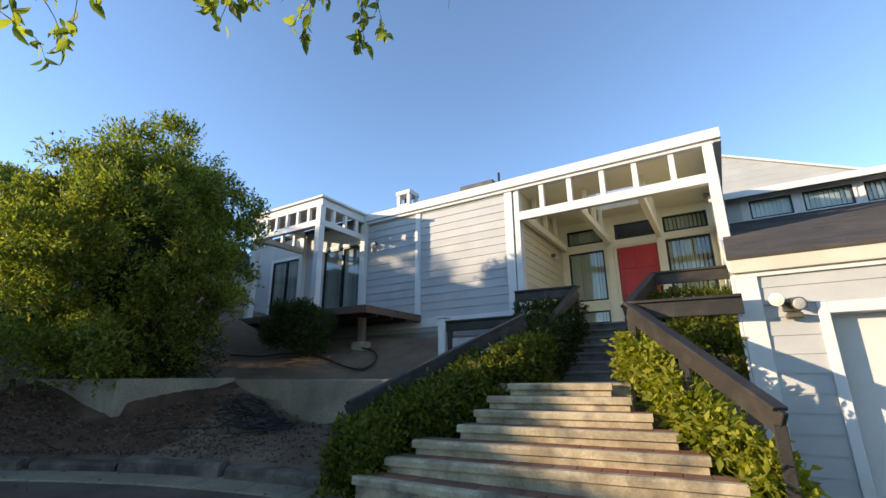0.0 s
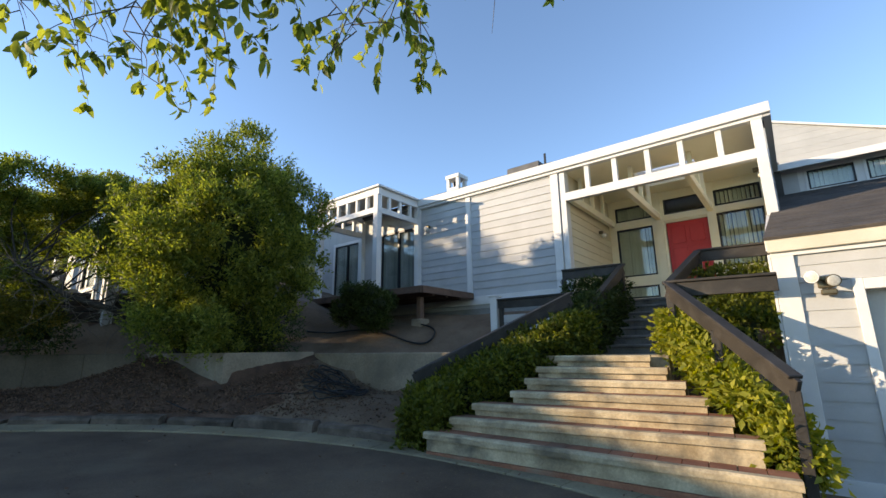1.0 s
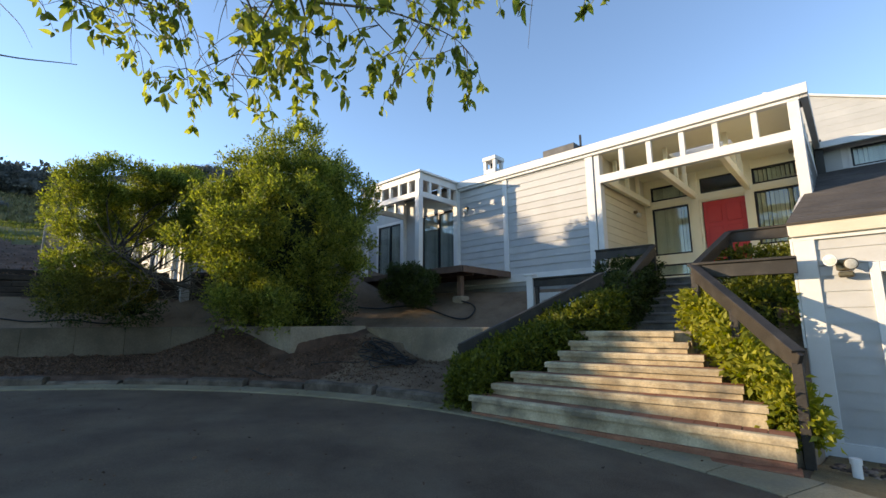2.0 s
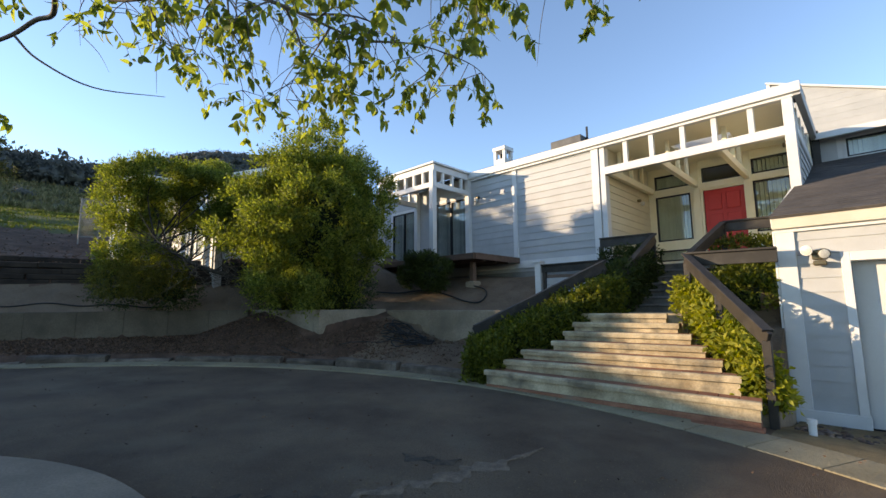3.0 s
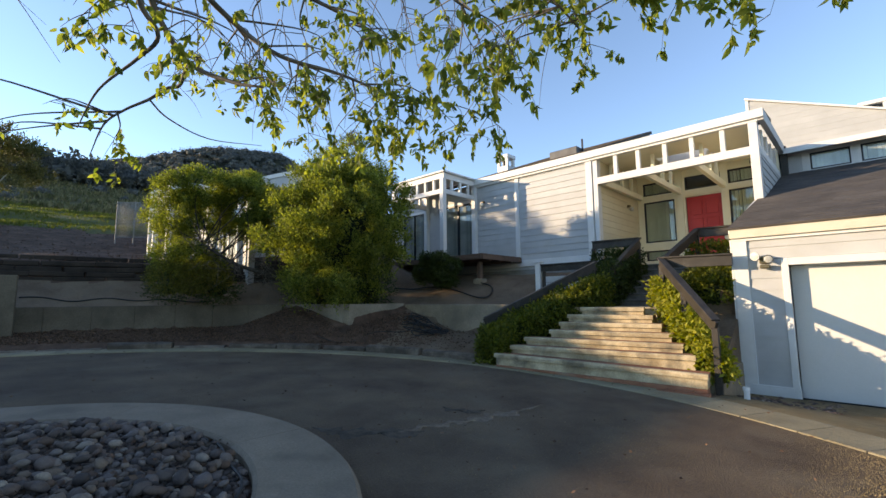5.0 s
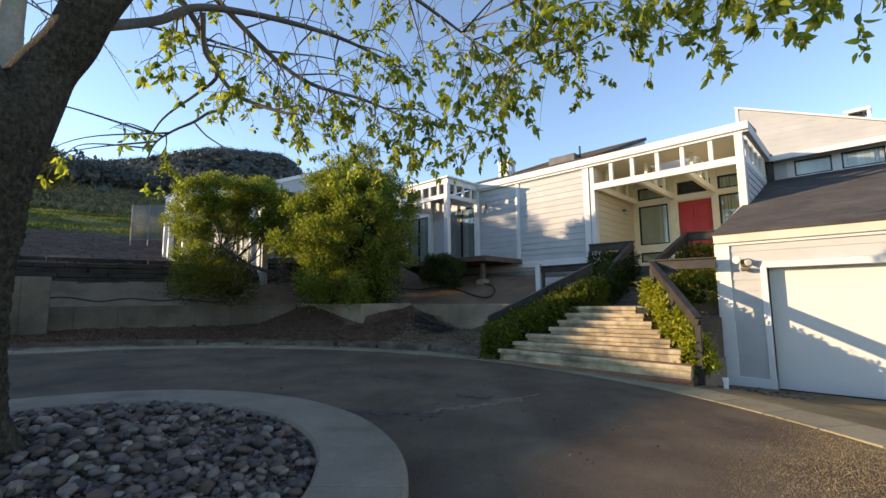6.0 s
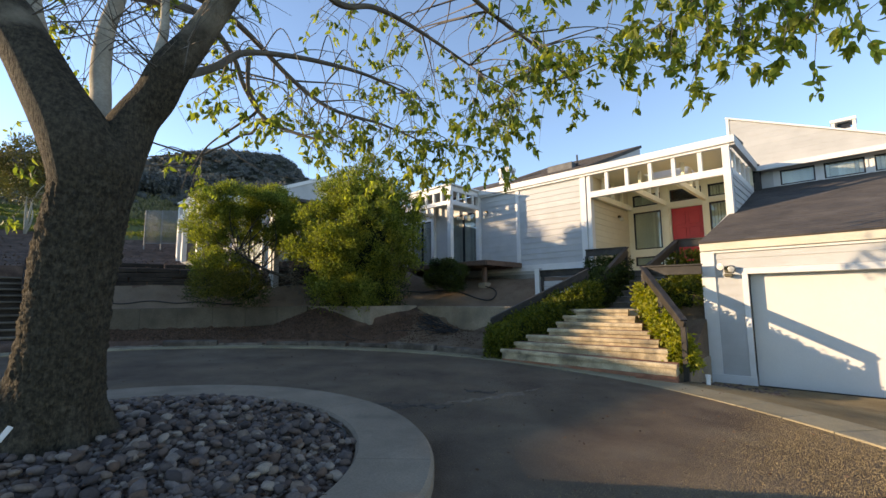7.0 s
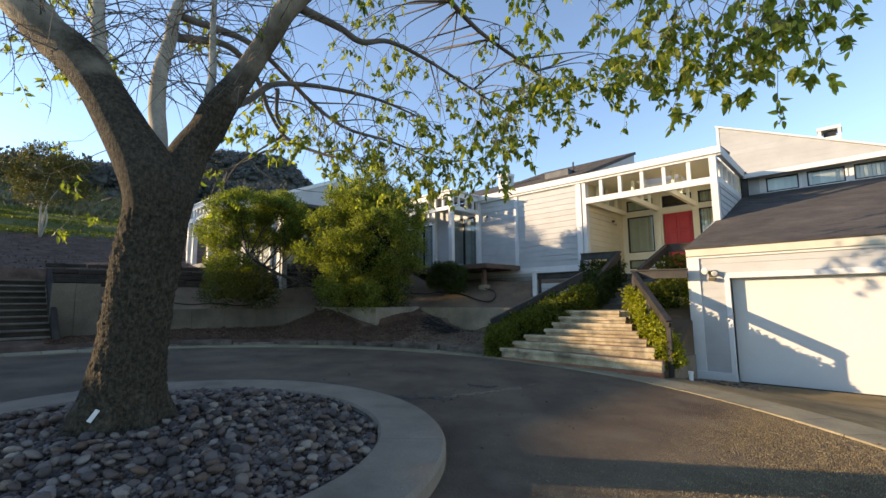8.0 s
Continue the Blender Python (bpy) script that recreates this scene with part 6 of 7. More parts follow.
# ---------------------------------------------------------------- the island tree
tree = thing("tree", "spreading tree with grey forked trunk and drooping leafy twigs", "tree")
TRUNK = [(-2.2, -4.13, -0.05, 0.66), (-2.15, -4.11, 0.16, 0.48), (-2.06, -4.11, 0.49, 0.355), (-1.93, -4.10, 1.0, 0.287), (-1.80, -4.08, 1.62, 0.270), (-1.68, -4.04, 2.24, 0.268), (-1.65, -4.03, 2.5, 0.265), (-1.69, -4.01, 2.66, 0.18), (-1.74, -3.99, 2.76, 0.06)]
v, f = [], []
tube_into(v, f, smooth_path(TRUNK, 34), 150, rough=0.06)
for a in range(7):
    c, s = math.cos(a * 0.9 + 0.3), math.sin(a * 0.9 + 0.3)
    tube_into(v, f, smooth_path([(-2.04 + c * 0.22, -4.11 + s * 0.22, 0.62, 0.10), (-2.12 + c * 0.38, -4.11 + s * 0.38, 0.25, 0.12), (-2.17 + c * 0.6, -4.12 + s * 0.6, -0.02, 0.10)], 4), 8)
# bark: upright ridges, cracked across
for i, p in enumerate(v):
    p = Vector(p)
    o = Vector((p.x + 2.12 - 0.2 * p.z, p.y + 4.09, 0))
    o = o.normalized() if o.length > 0.02 else Vector((1, 0, 0))
    ridge = abs(noise.noise(Vector((p.x * 26, p.y * 26, p.z * 6)))) + 0.8 * abs(noise.noise(Vector((p.x * 46, p.y * 46, p.z * 16))))
    knot = noise.noise(Vector((p.x * 60, p.y * 60, p.z * 40)))
    v[i] = tuple(p + o * (0.026 * ridge + 0.014 * knot - 0.010) * smoothstep(2.9, 2.3, p.z))
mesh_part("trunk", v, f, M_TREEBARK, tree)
BOUGHS = {
    "left": [(-1.70, -4.05, 1.9, 0.16), (-1.66, -4.06, 2.25, 0.235), (-1.62, -4.14, 2.62, 0.245), (-1.76, -4.31, 3.02, 0.20), (-1.99, -4.485, 3.46, 0.18), (-2.24, -4.66, 3.82, 0.195), (-2.49, -4.87, 4.09, 0.19), (-2.66, -5.04, 4.36, 0.185), (-2.96, -5.5, 4.92, 0.15), (-3.2, -6.2, 5.6, 0.09)],
    "left_up": [(-2.36, -4.45, 3.55, 0.11), (-2.41, -4.41, 3.72, 0.092), (-2.51, -4.45, 4.05, 0.072), (-2.57, -4.48, 4.4, 0.064), (-2.65, -4.5, 4.9, 0.055), (-2.8, -4.6, 5.9, 0.03)],
    "middle": [(-1.80, -4.02, 2.6, 0.12), (-1.95, -4.0, 2.86, 0.10), (-2.15, -3.96, 3.23, 0.082), (-2.27, -3.96, 3.53, 0.08), (-2.32, -3.94, 3.98, 0.073), (-2.35, -3.86, 4.4, 0.065), (-2.37, -3.8, 4.84, 0.06), (-2.4, -3.5, 5.9, 0.035)],
    "right": [(-1.72, -4.03, 1.9, 0.16), (-1.70, -4.02, 2.15, 0.235), (-1.75, -3.95, 2.45, 0.245), (-1.78, -3.84, 2.75, 0.205), (-1.76, -3.75, 2.99, 0.172), (-1.665, -3.64, 3.2, 0.16), (-1.56, -3.56, 3.46, 0.155), (-1.48, -3.37, 3.84, 0.122), (-1.30, -3.17, 4.32, 0.112), (-1.18, -3.0, 4.72, 0.115), (-0.95, -2.4, 5.5, 0.085), (-0.5, -1.6, 6.2, 0.04)],
    "right_up": [(-1.60, -3.64, 3.36, 0.06), (-1.64, -3.65, 3.55, 0.045), (-1.72, -3.6, 3.88, 0.04), (-1.8, -3.59, 4.3, 0.036), (-1.85, -3.57, 4.85, 0.026), (-1.92, -3.44, 5.5, 0.015)],
    "reach": [(-1.60, -3.58, 3.36, 0.055), (-1.93, -3.45, 3.55, 0.047), (-2.185, -3.01, 3.93, 0.042), (-2.31, -2.67, 4.29, 0.04), (-2.24, -2.21, 4.43, 0.034), (-2.12, -1.68, 4.49, 0.03), (-1.97, -1.09, 4.48, 0.022), (-1.9, -0.3, 4.42, 0.012)],
    "reach_up": [(-1.24, -2.92, 4.75, 0.055), (-1.4, -2.25, 4.88, 0.043), (-1.52, -1.82, 4.93, 0.04), (-1.53, -1.31, 5.16, 0.034), (-1.47, -0.56, 5.14, 0.026), (-1.3, 0.5, 4.9, 0.014)],
    "reach_right": [(-1.0, -2.5, 5.4, 0.06), (-0.2, -1.6, 5.9, 0.05), (0.7, -0.5, 6.2, 0.04), (1.6, 0.7, 6.2, 0.03), (2.4, 1.7, 6.1, 0.022), (2.9, 2.3, 5.9, 0.012)],
    "reach_far": [(-0.7, -2.0, 5.8, 0.055), (-1.0, -0.9, 6.0, 0.045), (-1.2, 0.4, 5.95, 0.035), (-0.9, 1.6, 5.6, 0.025), (-0.7, 2.4, 5.2, 0.012)],
    "arch": [(-2.26, -2.62, 4.24, 0.03), (-2.44, -2.53, 3.95, 0.024), (-2.62, -2.34, 3.8, 0.02), (-2.98, -2.43, 3.68, 0.016), (-3.39, -2.65, 3.44, 0.011), (-3.71, -2.76, 3.1, 0.005)],
    "bow": [(-2.42, -3.8, 4.5, 0.055), (-2.95, -3.0, 4.95, 0.045), (-3.4, -2.4, 4.85, 0.038), (-3.58, -2.12, 4.5, 0.034), (-3.56, -1.8, 4.11, 0.03), (-3.06, -1.47, 3.82, 0.022), (-2.7, -1.3, 3.7, 0.01)],
    "arch_far": [(-3.56, -1.8, 4.11, 0.027), (-3.9, -1.76, 4.19, 0.025), (-4.19, -1.74, 4.1, 0.023), (-4.36, -1.85, 4.07, 0.022), (-4.54, -1.99, 3.94, 0.02), (-4.75, -2.2, 3.8, 0.016), (-4.87, -2.39, 3.58, 0.012), (-4.95, -2.5, 3.15, 0.005)],
    "arch_side": [(-4.54, -1.99, 3.94, 0.013), (-4.4, -1.8, 3.7, 0.010), (-4.1, -1.4, 3.45, 0.007), (-3.6, -0.9, 3.35, 0.003)],
    "back": [(-2.45, -3.75, 4.8, 0.05), (-3.1, -2.6, 5.2, 0.042), (-3.5, -1.42, 4.85, 0.034), (-3.2, -0.9, 4.45, 0.028), (-2.7, -0.28, 4.23, 0.02), (-2.2, 0.4, 3.9, 0.008)],
}
paths = {}
for name, pts in BOUGHS.items():
    paths[name] = smooth_path(pts, 6)
    v, f = [], []
    thick = pts[0][3] > 0.1
    tube_into(v, f, paths[name], 16 if thick else 8, rough=0.09 if thick else 0.05)
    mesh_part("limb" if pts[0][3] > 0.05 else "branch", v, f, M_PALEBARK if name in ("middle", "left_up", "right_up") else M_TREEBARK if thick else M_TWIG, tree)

# drooping sprays: each a thin twig that hangs from a branch to its tip, with side twigs and leaves towards the end
TIPS = [(-1.5, 1.6, 3.65, 1.6), (-1.9, 0.4, 3.8, 1.3), (-2.5, 0.5, 3.55, 1.5), (-4.2, 0.55, 3.8, 0.8), (-4.1, 0.05, 3.7, 0.7), (-0.75, 1.0, 3.95, 1.5), (-0.7, 2.8, 5.0, 1.0), (0.73, 2.1, 4.85, 1.4), (1.46, 2.65, 4.5, 1.3),
        (-3.0, -0.5, 4.05, 1.0), (-3.7, -0.95, 3.9, 0.7), (-5.4, -2.2, 3.4, 0.8), (-3.1, 0.1, 3.5, 1.2), (-1.86, 1.2, 3.55, 1.5), (-2.5, 0.3, 3.6, 1.2)]
WEST = [(-4.8, 0.8, 5.3), (-4.0, 0.1, 4.0), (-4.4, 0.3, 4.2), (-4.6, -0.3, 4.1), (-5.6, -0.2, 4.7), (-5.6, -1.4, 4.5), (-5.1, 0.2, 4.4), (-5.0, -0.5, 4.6), (-3.8, -1.9, 4.0), (-3.8, -1.1, 4.2), (-3.7, 0.7, 4.6), (-4.7, -1.3, 4.3), (-3.9, -0.5, 4.0), (-4.2, 0.8, 5.1), (-4.2, -0.6, 4.4), (-3.9, 1.2, 5.3)]
MIDDLE = [(-2.4, 1.9, 4.3), (-3.1, 2.2, 4.9), (-2.5, -1.2, 3.6), (-3.5, -0.7, 3.8), (-2.5, -0.7, 3.6), (-2.4, 2.5, 5.5), (-1.8, -0.4, 3.7), (-3.3, -1.4, 4.0), (-2.2, -1.6, 3.6), (-2.8, 0.1, 3.9), (-1.9, 0.2, 3.8), (-3.0, -1.2, 3.8), (-3.0, -0.4, 3.8),
          (-1.9, 1.8, 4.7), (-1.9, -1.2, 3.6), (-2.2, -2.1, 3.8), (-2.8, -2.5, 3.8), (-2.9, -1.9, 3.8), (-2.1, 0.5, 4.4), (-2.2, 1.3, 5.2), (-2.2, 1.4, 4.4), (-3.1, 0.5, 4.3), (-2.0, 2.9, 6.1), (-2.4, 2.2, 4.7), (-2.6, 1.7, 5.6)]
EAST = [(-1.4, 1.2, 3.9), (-1.3, -1.0, 3.6), (-1.1, 0.6, 3.9), (-0.6, 2.4, 5.6), (-1.6, 2.6, 5.9), (-0.5, 1.9, 5.0), (-0.3, 0.7, 4.5), (0.3, 0.0, 4.3), (-1.3, -0.5, 3.8), (0.3, 3.1, 5.5), (-0.8, -0.2, 3.8), (-0.6, 0.3, 3.9), (-0.2, 0.2, 4.3), (-1.4, 1.9, 5.1), (0.0, 1.1, 4.8), (-1.0, 2.4, 5.7)]
FAR_EAST = [(1.5, 0.3, 4.2), (1.7, 0.9, 4.2), (0.7, 3.0, 5.2), (0.8, 2.5, 5.0), (1.9, 1.6, 4.5), (1.2, 1.5, 4.5), (2.0, 2.4, 4.8), (0.7, 0.4, 4.4), (1.3, 2.1, 4.5), (0.8, 3.4, 5.4), (2.6, 2.4, 4.9), (1.2, 0.8, 4.4), (2.4, 1.2, 4.2), (0.6, 2.0, 4.9), (2.4, 1.9, 4.5), (0.8, 1.3, 4.6), (2.1, 3.0, 5.0), (2.6, 1.5, 4.1)]
rng = random.Random(77)
for bough, few, many in ((WEST, 0.15, 0.6), (MIDDLE, 0.3, 1.0), (EAST, 0.5, 1.1), (FAR_EAST, 0.7, 1.15)):
    TIPS += [(x, y, z + 0.05, rng.uniform(few, many)) for x, y, z in bough]
for _ in range(46):
    x, y = rng.uniform(-3.6, 1.6), rng.uniform(-3.0, 0.9)
    TIPS.append((x, y, 4.75 + 0.25 * max(0, y + 1) + rng.uniform(0, 1.6), rng.uniform(0.1, 0.75)))
for _ in range(26):
    a = rng.uniform(0, 2 * math.pi)
    r = rng.uniform(1.2, 3.6)
    TIPS.append((-2.3 + r * math.cos(a), -4.9 + r * math.sin(a) * 0.7, 4.6 + rng.uniform(0, 1.5), rng.uniform(0.1, 0.4)))
for x, y, z in [(-5.38, -5.0, 4.4), (-5.58, -4.7, 3.2), (-5.48, -4.2, 3.95), (-4.96, -4.0, 2.65), (-5.0, -3.6, 2.9), (-4.6, -4.65, 4.0), (-4.4, -3.0, 3.5), (-3.15, -2.8, 3.9), (-3.06, -2.2, 5.0), (-2.9, -4.1, 4.2), (-5.5, -4.4, 2.5)]:
    TIPS.append((x, y, z, rng.uniform(0.12, 0.5)))
for x, y, z in [(3.39, 2.62, 5.17), (3.19, 2.93, 5.21), (3.0, 2.56, 4.59), (2.95, 2.8, 5.18), (2.73, 2.59, 5.44), (2.44, 1.41, 4.76), (2.11, 2.32, 5.69), (1.82, 1.38, 3.95), (1.96, 1.42, 4.18), (1.56, 2.07, 5.65), (1.37, 1.06, 5.42), (0.86, 1.17, 5.54), (0.68, 0.41, 5.47), (2.86, 2.71, 5.6), (-0.01, 0.38, 5.66)]:
    TIPS.append((x, y, z, rng.uniform(0.35, 0.8)))
nodes = [(Vector(p[:3]), p[3]) for k, q in paths.items() for p in q[len(q) // 3:] if p[2] > 3.4]
tv, tf, lv, lf = [], [], [], []
for x, y, z, amount in TIPS:
    tip = Vector((x, y, z))
    cand = sorted(nodes, key=lambda n: (n[0] - tip).length + (1.2 if n[0].z < z + 0.15 else 0) + (4.0 if n[0].z < z - 0.35 else 0) + 0.25 * rng.random())
    start = cand[0][0] if rng.random() < 0.7 else cand[min(6, len(cand) - 1)][0]
    span = (tip - start).length
    mid = start.lerp(tip, 0.5) + Vector((rng.uniform(-0.12, 0.12) * span, rng.uniform(-0.12, 0.12) * span, 0.16 * span))
    q3 = start.lerp(tip, 0.82) + Vector((0, 0, 0.10 * span))
    path = smooth_path([(*start, 0.010 + 0.0035 * span), (*mid, 0.008), (*q3, 0.005), (*tip, 0.002)], 6)
    tube_into(tv, tf, path, 5)
    n = len(path)
    for s in range(int(4 + 4.5 * amount)):
        i = int(n * rng.uniform(0.35, 1.0))
        o = Vector(path[min(i, n - 1)][:3])
        length = rng.uniform(0.2, 0.6) * (0.7 + 0.3 * amount)
        d = Vector((rng.uniform(-1, 1), rng.uniform(-1, 1), rng.uniform(-0.7, 0.35))).normalized()
        e = o + d * length * 0.6 + Vector((0, 0, -0.12 * length))
        g = e + d * length * 0.3 + Vector((rng.uniform(-0.05, 0.05), rng.uniform(-0.05, 0.05), -0.3 * length))
        sub = smooth_path([(*o, 0.005), (*e, 0.0035), (*g, 0.0014)], 4)
        tube_into(tv, tf, sub, 4)
        if rng.random() > 0.35 + 0.6 * min(1, amount):
            continue
        # leaves crowd towards the twig's end
        for j in range(int(rng.uniform(9, 17) * (0.55 + 0.4 * min(1.5, amount)))):
            k = 1 - 0.62 * rng.random() ** 1.5
            m = sub[min(len(sub) - 1, int(k * len(sub)))]
            ld = Vector((rng.uniform(-0.65, 0.65), rng.uniform(-0.65, 0.65), rng.uniform(-1.6, 0.0)))
            broad_leaf_into(lv, lf, Vector(m[:3]) + unit(rng) * 0.03, ld, rng.uniform(0.115, 0.18) if x > 1 else rng.uniform(0.10, 0.16) if x > -1 else rng.uniform(0.07, 0.135), 0.44, 0.35, 0.25, rng)
# long bare twigs that hang through the crown
for _ in range(120):
    n = rng.choice(nodes)[0]
    if n.z < 4.3:
        continue
    d = Vector((rng.uniform(-1, 1), rng.uniform(-0.6, 1), 0)).normalized()
    long = rng.uniform(0.6, 1.5)
    p = [(*n, 0.008), (*(n + d * long * 0.3 + Vector((0, 0, 0.12 * long))), 0.007), (*(n + d * long * 0.55 - Vector((0, 0, 0.22 * long))), 0.005), (*(n + d * long * 0.7 + unit(rng) * 0.1 - Vector((0, 0, 0.7 * long))), 0.002)]
    tube_into(tv, tf, smooth_path(p, 5), 4)
# fine bare twigs off the limbs
limb_nodes = [Vector(p[:3]) for k in ("left", "left_up", "middle", "right_up", "right") for p in paths[k][len(paths[k]) // 2:]]
for _ in range(150):
    n = rng.choice(limb_nodes)
    d = Vector((rng.uniform(-1, 1), rng.uniform(-1, 0.8), rng.uniform(-0.3, 0.7))).normalized()
    long = rng.uniform(0.5, 1.3)
    e = n + d * long * 0.6 + unit(rng) * 0.1
    g = e + d * long * 0.3 + unit(rng) * 0.15 - Vector((0, 0, 0.3 * long))
    tube_into(tv, tf, smooth_path([(*n, 0.008), (*n.lerp(e, 0.5), 0.006), (*e, 0.004), (*g, 0.0015)], 5), 4)
    for s in range(3):
        o = n.lerp(e, rng.uniform(0.3, 1.0))
        w = o + (d + unit(rng) * 1.1) * rng.uniform(0.12, 0.35)
        tube_into(tv, tf, [(*o, 0.004), (*w, 0.0012)], 4)
mesh_part("twig_mass", tv, tf, M_TWIG, tree)
mesh_part("leaves", lv, lf, M_LEAF_TREE, tree)
tag = thing("trunk_tag", "small white tag pinned to the trunk", "tag")
bm = bmesh.new()
box(bm, -0.018, 0.018, -0.004, 0.004, -0.055, 0.055, 0.002)
o = part("plate", bm, M_WHITE, tag)
o.matrix_basis = Matrix.Translation((-1.715, -4.395, 0.485)) @ Matrix.Rotation(radians(78), 4, "Z") @ Matrix.Rotation(radians(32), 4, "Y")

# ---------------------------------------------------------------- stones of the island
def stone_mesh(seed, mat=M_STONE):
    bm = bmesh.new()
    bmesh.ops.create_icosphere(bm, subdivisions=2, radius=1)
    for p in bm.verts:
        p.co *= 1 + 0.42 * noise.noise(p.co * 1.1 + Vector((seed * 7.3, 0, 0)))
    for q in bm.faces:
        q.smooth = True
    return mesh_of(bm, "stone", mat)


SM = [stone_mesh(i) for i in range(9)]
bed = thing("stone_bed", "rounded grey river stones covering the island", "stones")
rng = random.Random(8)
near, rest_v, rest_f = 0, [], []
spots, cells = [], {}
for _ in range(52000):
    a, r = rng.uniform(0, 2 * math.pi), RI * math.sqrt(rng.random()) * 0.985
    x, y = IX + r * math.cos(a), IY + r * math.sin(a)
    if math.hypot(x + 2.14, y + 4.11) < 0.45:
        continue
    s = rng.uniform(0.015, 0.036) * (1.5 if rng.random() < 0.15 else 1)
    ci, cj = int(x / 0.12), int(y / 0.12)
    if all((x - u) ** 2 + (y - w) ** 2 > (0.76 * (s + t)) ** 2 for p in (-1, 0, 1) for q in (-1, 0, 1) for u, w, t in cells.get((ci + p, cj + q), ())):
        spots.append((x, y, s))
        cells.setdefault((ci, cj), []).append((x, y, s))
for _ in range(1000):
    a, r = rng.uniform(0, 2 * math.pi), 2.05 * math.sqrt(rng.random())
    x, y = IX + r * math.cos(a), IY + r * math.sin(a)
    if math.hypot(x + 2.14, y + 4.11) > 0.5:
        spots.append((x, y, -rng.uniform(0.024, 0.05)))
order = sorted(range(len(spots)), key=lambda i: math.hypot(spots[i][0] - 0.2, spots[i][1] + 4.2))
for rank, i in enumerate(order):
    x, y, s = spots[i]
    top = s < 0
    s = abs(s)
    z = bed_z(x, y) + s * 0.3 + (0.05 if top else 0)
    m = Matrix.LocRotScale((x, y, z), Euler((rng.uniform(-0.5, 0.5), rng.uniform(-0.5, 0.5), rng.uniform(0, 6.3))), (s * rng.uniform(0.95, 1.45), s, s * rng.uniform(0.5, 0.85)))
    me = SM[i % 9]
    if rank < 300:
        piece("stone", me, bed, m)
    else:
        b = len(rest_v)
        rest_v += [tuple(m @ p.co) for p in me.vertices]
        rest_f += [tuple(b + k for k in q.vertices) for q in me.polygons]
tagged(mesh_part("small_stone_fill", rest_v, rest_f, M_STONE, bed), kind="stuff")

# black drip line lying along the inside of the island kerb
drip = thing("drip_line", "thin black drip hose along the island kerb", "hose")
v, f = [], []
tube_into(v, f, [(IX + (RI - 0.09 + 0.03 * math.sin(k * 0.7)) * math.cos(radians(60 + 3 * k)), IY + (RI - 0.09 + 0.03 * math.sin(k * 0.7)) * math.sin(radians(60 + 3 * k)),
                  bed_z(IX + (RI - 0.09) * math.cos(radians(60 + 3 * k)), IY + (RI - 0.09) * math.sin(radians(60 + 3 * k))) + 0.055, 0.011) for k in range(46)], 6)
mesh_part("tube", v, f, M_HOSE, drip)
# black irrigation hose along the soil slope above the long wall
slope_hose = thing("garden_hose", "thin black irrigation hose across the soil slope", "hose")
v, f = [], []
path = []
for k in range(45):
    a, r = radians(172 - 0.5 * k), 11.6 - 0.004 * k + 0.05 * math.sin(k * 0.45)
    x, y = CX + r * math.cos(a), CY + r * math.sin(a)
    path.append((x, y, ground_z(x, y) + 0.016, 0.018))
tube_into(v, f, path, 6)
mesh_part("tube", v, f, M_HOSE, slope_hose)
# rubble by the garage corner
rub = thing("rubble", "loose grey stones at the garage corner", "stones")
for i in range(110):
    x = rng.uniform(0.4, 1.6)
    y = rng.uniform(4.75, 6.1)
    s = rng.uniform(0.018, 0.045)
    r = math.hypot(x - CX, y - CY)
    piece("stone", SM[i % 9], rub, Matrix.LocRotScale((x, y, ground_z(x, y) + s * 0.3 + 0.01), Euler((0, 0, rng.uniform(0, 6))), (s * 1.2, s, s * 0.7)))

# mulch chips and dead leaves on the bank
v, f = [], []
for _ in range(34000):
    a, r = radians(rng.uniform(106, 178)), rng.uniform(8.6, 10.65)
    x, y = CX + r * math.cos(a), CY + r * math.sin(a)
    if x > -4.4 or (x < -7.5 and y > 3.0) or rng.random() < smoothstep(-7.5, -5.0, x) * 0.8:
        continue
    p = Vector((x, y, ground_z(x, y) + 0.012))
    leaves_into(v, f, p, (rng.uniform(-1, 1), rng.uniform(-1, 1), rng.uniform(-0.1, 0.5)), rng.uniform(0.02, 0.062), 0.5, 0.3, 0.1, rng)
for _ in range(2600):
    a, r = radians(rng.uniform(140, 188)), rng.uniform(12.6, 20.3)
    x, y = CX + r * math.cos(a), CY + r * math.sin(a)
    if (x > -18 and y > 0.6) or (-14.3 < x < -11 and -5.5 < y < -3.6):
        continue
    leaves_into(v, f, (x, y, ground_z(x, y) + 0.01), (rng.uniform(-1, 1), rng.uniform(-1, 1), rng.uniform(-0.1, 0.6)), rng.uniform(0.03, 0.10), 0.5, 0.3, 0.1, rng)
mulch = leafy("mulch_chip", (0.05, 0.028, 0.019), (0.19, 0.11, 0.075), 0.0, 0.9)
tagged(mesh_part("mulch_chips", v, f, mulch), "brown bark chips and dead leaves on the bank", "mulch", kind="stuff")
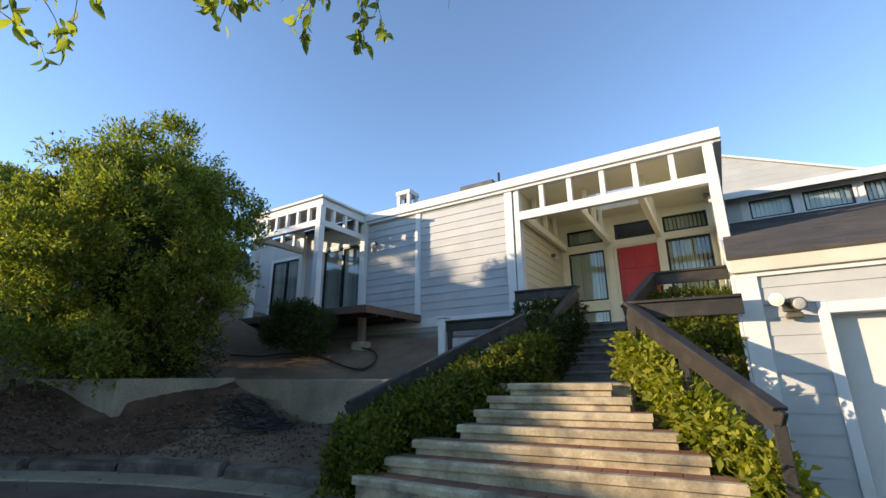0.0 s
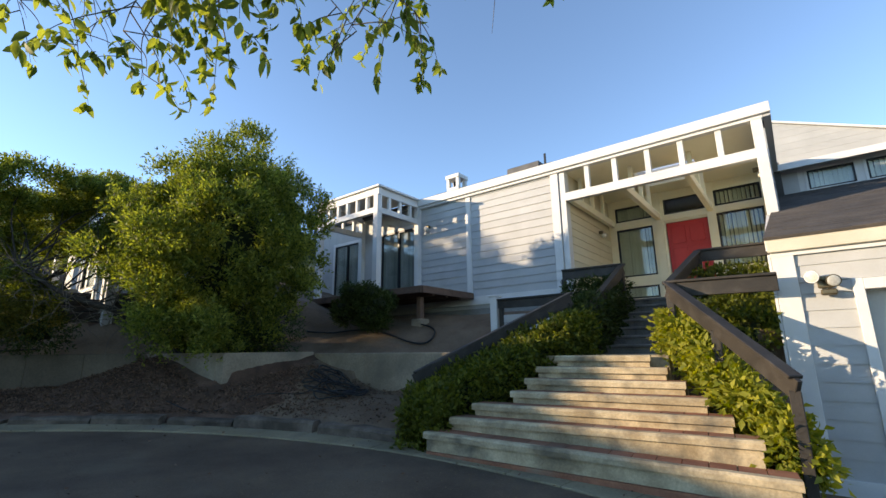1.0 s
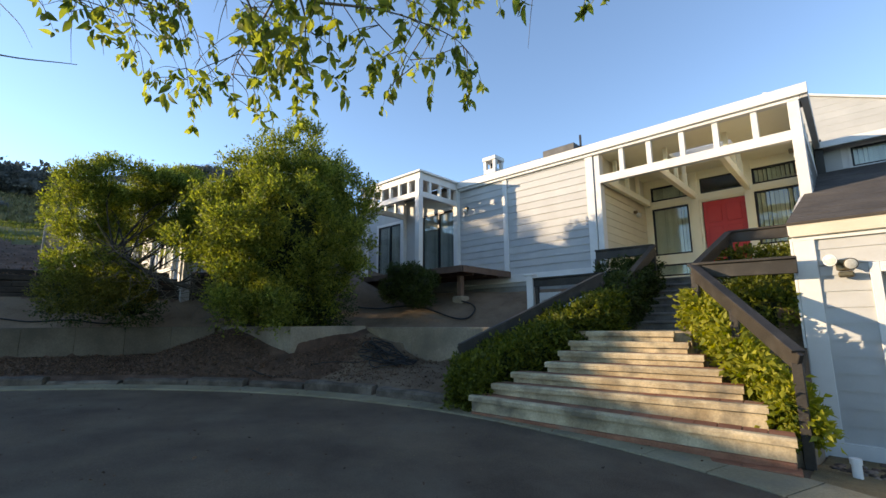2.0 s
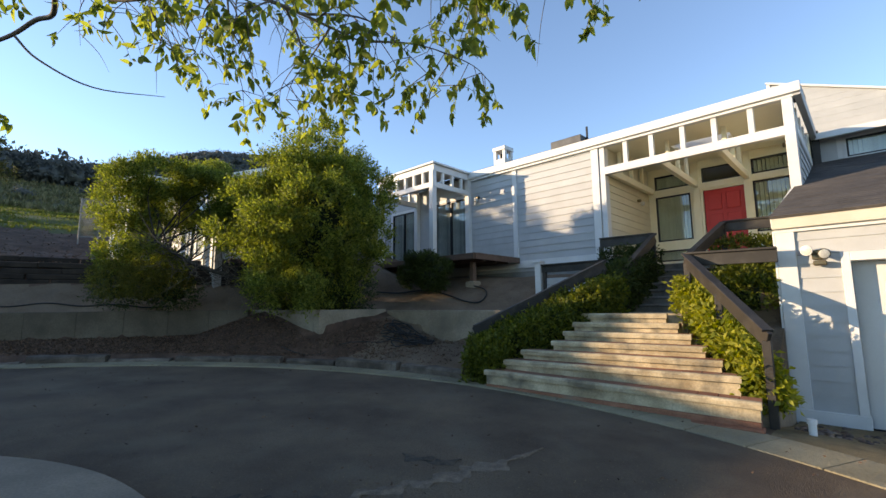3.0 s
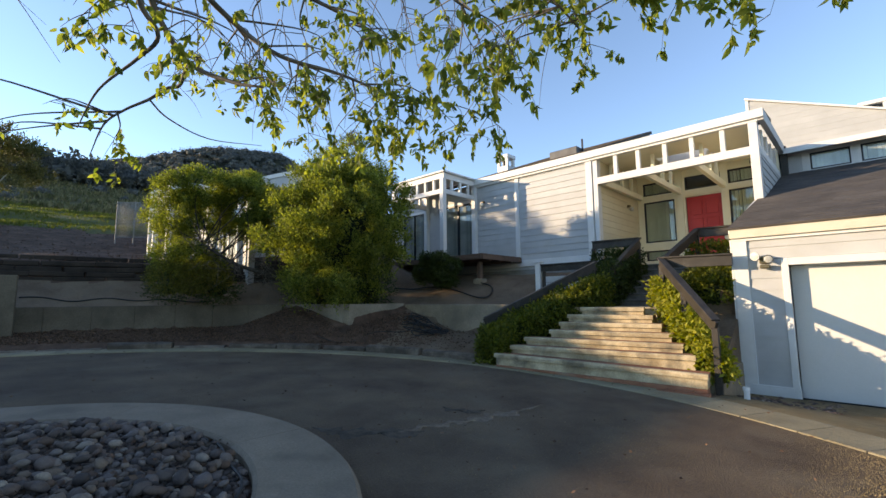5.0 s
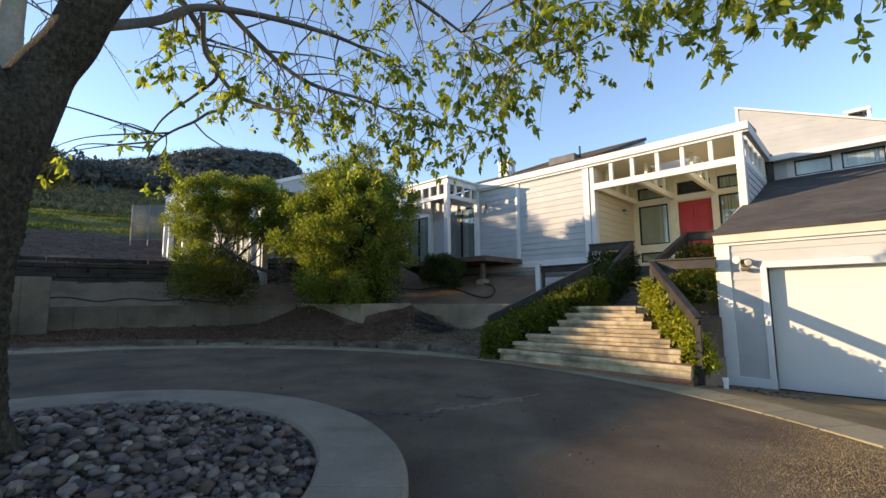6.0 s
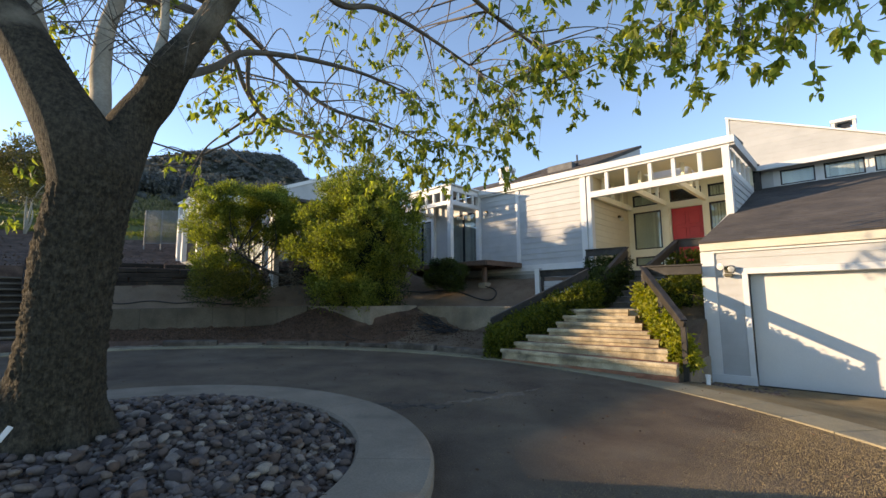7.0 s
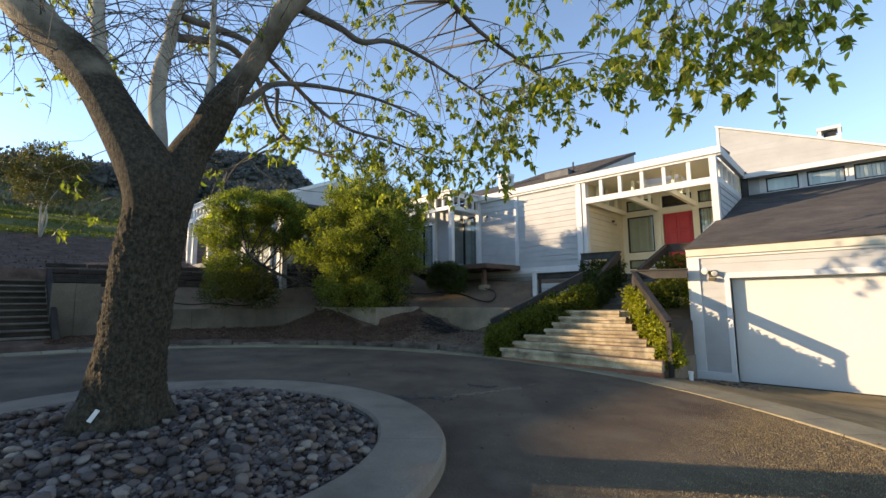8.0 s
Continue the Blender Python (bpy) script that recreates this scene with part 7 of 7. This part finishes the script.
# litter on the road and drive
v, f = [], []
for _ in range(420):
    a, r = radians(rng.uniform(20, 170)), rng.uniform(3.5, 8.4)
    x, y = CX + r * math.cos(a), CY + r * math.sin(a)
    if math.hypot(x - IX, y - IY) < RO + 0.1:
        continue
    leaves_into(v, f, (x, y, road_z(x, y) + 0.03), (rng.uniform(-1, 1), rng.uniform(-1, 1), 0.1), rng.uniform(0.02, 0.05), 0.5, 0.3, 0.1, rng)
for _ in range(260):
    a, r = rng.uniform(0, 6.3), 2.1 * math.sqrt(rng.random())
    x, y = IX + r * math.cos(a), IY + r * math.sin(a)
    leaves_into(v, f, (x, y, bed_z(x, y) + 0.06), (rng.uniform(-1, 1), rng.uniform(-1, 1), 0.2), rng.uniform(0.03, 0.07), 0.5, 0.3, 0.1, rng)
tagged(mesh_part("leaf_litter", v, f, mulch), "scattered dead leaves on the asphalt", "leaves", kind="stuff")

# black hose along the slope and its tangled coil
hose = thing("hose", "black irrigation hose lying down the bank", "hose")
v, f = [], []
H = [(-8.9, 5.8), (-8.4, 6.15), (-8.07, 6.44), (-7.66, 6.7), (-6.99, 6.7), (-6.2, 6.52), (-5.84, 6.6), (-5.88, 6.95), (-6.2, 7.28), (-6.7, 7.4)]
tube_into(v, f, smooth_path([(x, y, ground_z(x, y) + 0.05, 0.02) for x, y in H], 8), 8)
mesh_part("tube", v, f, M_HOSE, hose)
v, f = [], []
P = []
for k in range(11):                     # loose loops, each thrown down askew
    ox, oy = -6.3 + rng.uniform(-0.5, 0.42), 4.62 + rng.uniform(-0.2, 0.25)
    ra, rb, turn = rng.uniform(0.16, 0.42), rng.uniform(0.09, 0.22), rng.uniform(-0.5, 0.7)
    for i in range(9):
        a = i * 0.78 + k
        u, w = ra * math.cos(a), rb * math.sin(a)
        x, y = ox + u * math.cos(turn) - w * math.sin(turn), oy + u * math.sin(turn) + w * math.cos(turn)
        P.append((x, y, ground_z(x, y) + 0.02 + 0.012 * k + 0.05 * abs(math.sin(a * 1.3 + k)), 0.013))
for x, y in ((-6.55, 4.2), (-6.8, 3.8), (-6.95, 3.4), (-7.1, 3.0), (-7.4, 2.7), (-7.9, 2.5)):
    P.append((x, y, ground_z(x, y) + 0.018, 0.010))
tube_into(v, f, smooth_path(P, 3), 6)
coil = thing("hose_coil", "tangled heap of black irrigation hose", "hose")
mesh_part("tube", v, f, M_HOSE, coil)

# ---------------------------------------------------------------- distance
far_tree = thing("tree", "small pale-trunked tree on the hillside lawn", "tree")
FX, FY = -22.2, -3.42
fz = ground_z(FX, FY)
stems("trunk", far_tree, (FX, FY, fz - 0.1), [(FX + 0.1, FY, fz + 1.6), (FX - 0.3, FY - 0.6, fz + 2.4), (FX + 0.2, FY + 0.7, fz + 2.5), (FX - 0.2, FY + 0.2, fz + 3.0)], 0.05, 6, M_PALEBARK)
foliage("crown", lumpy(FX, FY, fz + 2.6, 1.4, 1.5, 1.35, 26, 51, 0.3), 30000, 0.10, M_LEAF_LAWNTREE, far_tree, 52, shell=0.3, gaps=1.5)


bm = bmesh.new()
bmesh.ops.create_icosphere(bm, subdivisions=2, radius=1)
BLOB_V, BLOB_F = [q.co.copy() for q in bm.verts], [tuple(q.index for q in t.verts) for t in bm.faces]
bm.free()


def woods(name, label, spots, size, leaves, seed):
    rng = random.Random(seed)
    v, f = [], []
    for x, y in spots:
        s = size * rng.uniform(0.6, 1.3)
        z = ground_z(x, y)
        b = len(v)
        for q in BLOB_V:
            k = s * (0.48 + 0.4 * noise.noise(q * 2 + Vector((x, y, 0))))
            v.append((x + q.x * k, y + q.y * k, z + s * 0.65 + q.z * k * 0.8))
        f += [tuple(b + i for i in t) for t in BLOB_F]
        for _ in range(leaves):
            d = unit(rng)
            k = rng.uniform(0.45, 0.95) * (1 + 0.3 * noise.noise(d * 2 + Vector((x, y, 0))))
            p = Vector((x + d.x * s * k, y + d.y * s * k, z + s * 0.7 + d.z * s * 0.75 * k))
            leaves_into(v, f, p, d + unit(rng), s * rng.uniform(0.10, 0.24), 0.75, rng=rng)
    return tagged(mesh_part(name, v, f, M_LEAF_HAZE), label, "woods", kind="stuff")


rng = random.Random(19)
spots = []
for _ in range(420):
    th, r = radians(rng.uniform(140, 188)), rng.uniform(58, 84)
    spots.append((CX + r * math.cos(th), CY + r * math.sin(th)))
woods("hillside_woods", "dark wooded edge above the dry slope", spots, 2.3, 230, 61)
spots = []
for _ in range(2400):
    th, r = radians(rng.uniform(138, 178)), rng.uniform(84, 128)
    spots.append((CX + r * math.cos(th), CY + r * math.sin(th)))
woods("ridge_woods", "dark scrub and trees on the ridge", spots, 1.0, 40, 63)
spots = []
for _ in range(36):
    th, r = radians(rng.uniform(150, 186)), rng.uniform(40, 58)
    spots.append((CX + r * math.cos(th), CY + r * math.sin(th)))
woods("hillside_bushes", "scattered scrub bushes on the dry hillside", spots, 0.8, 160, 62)
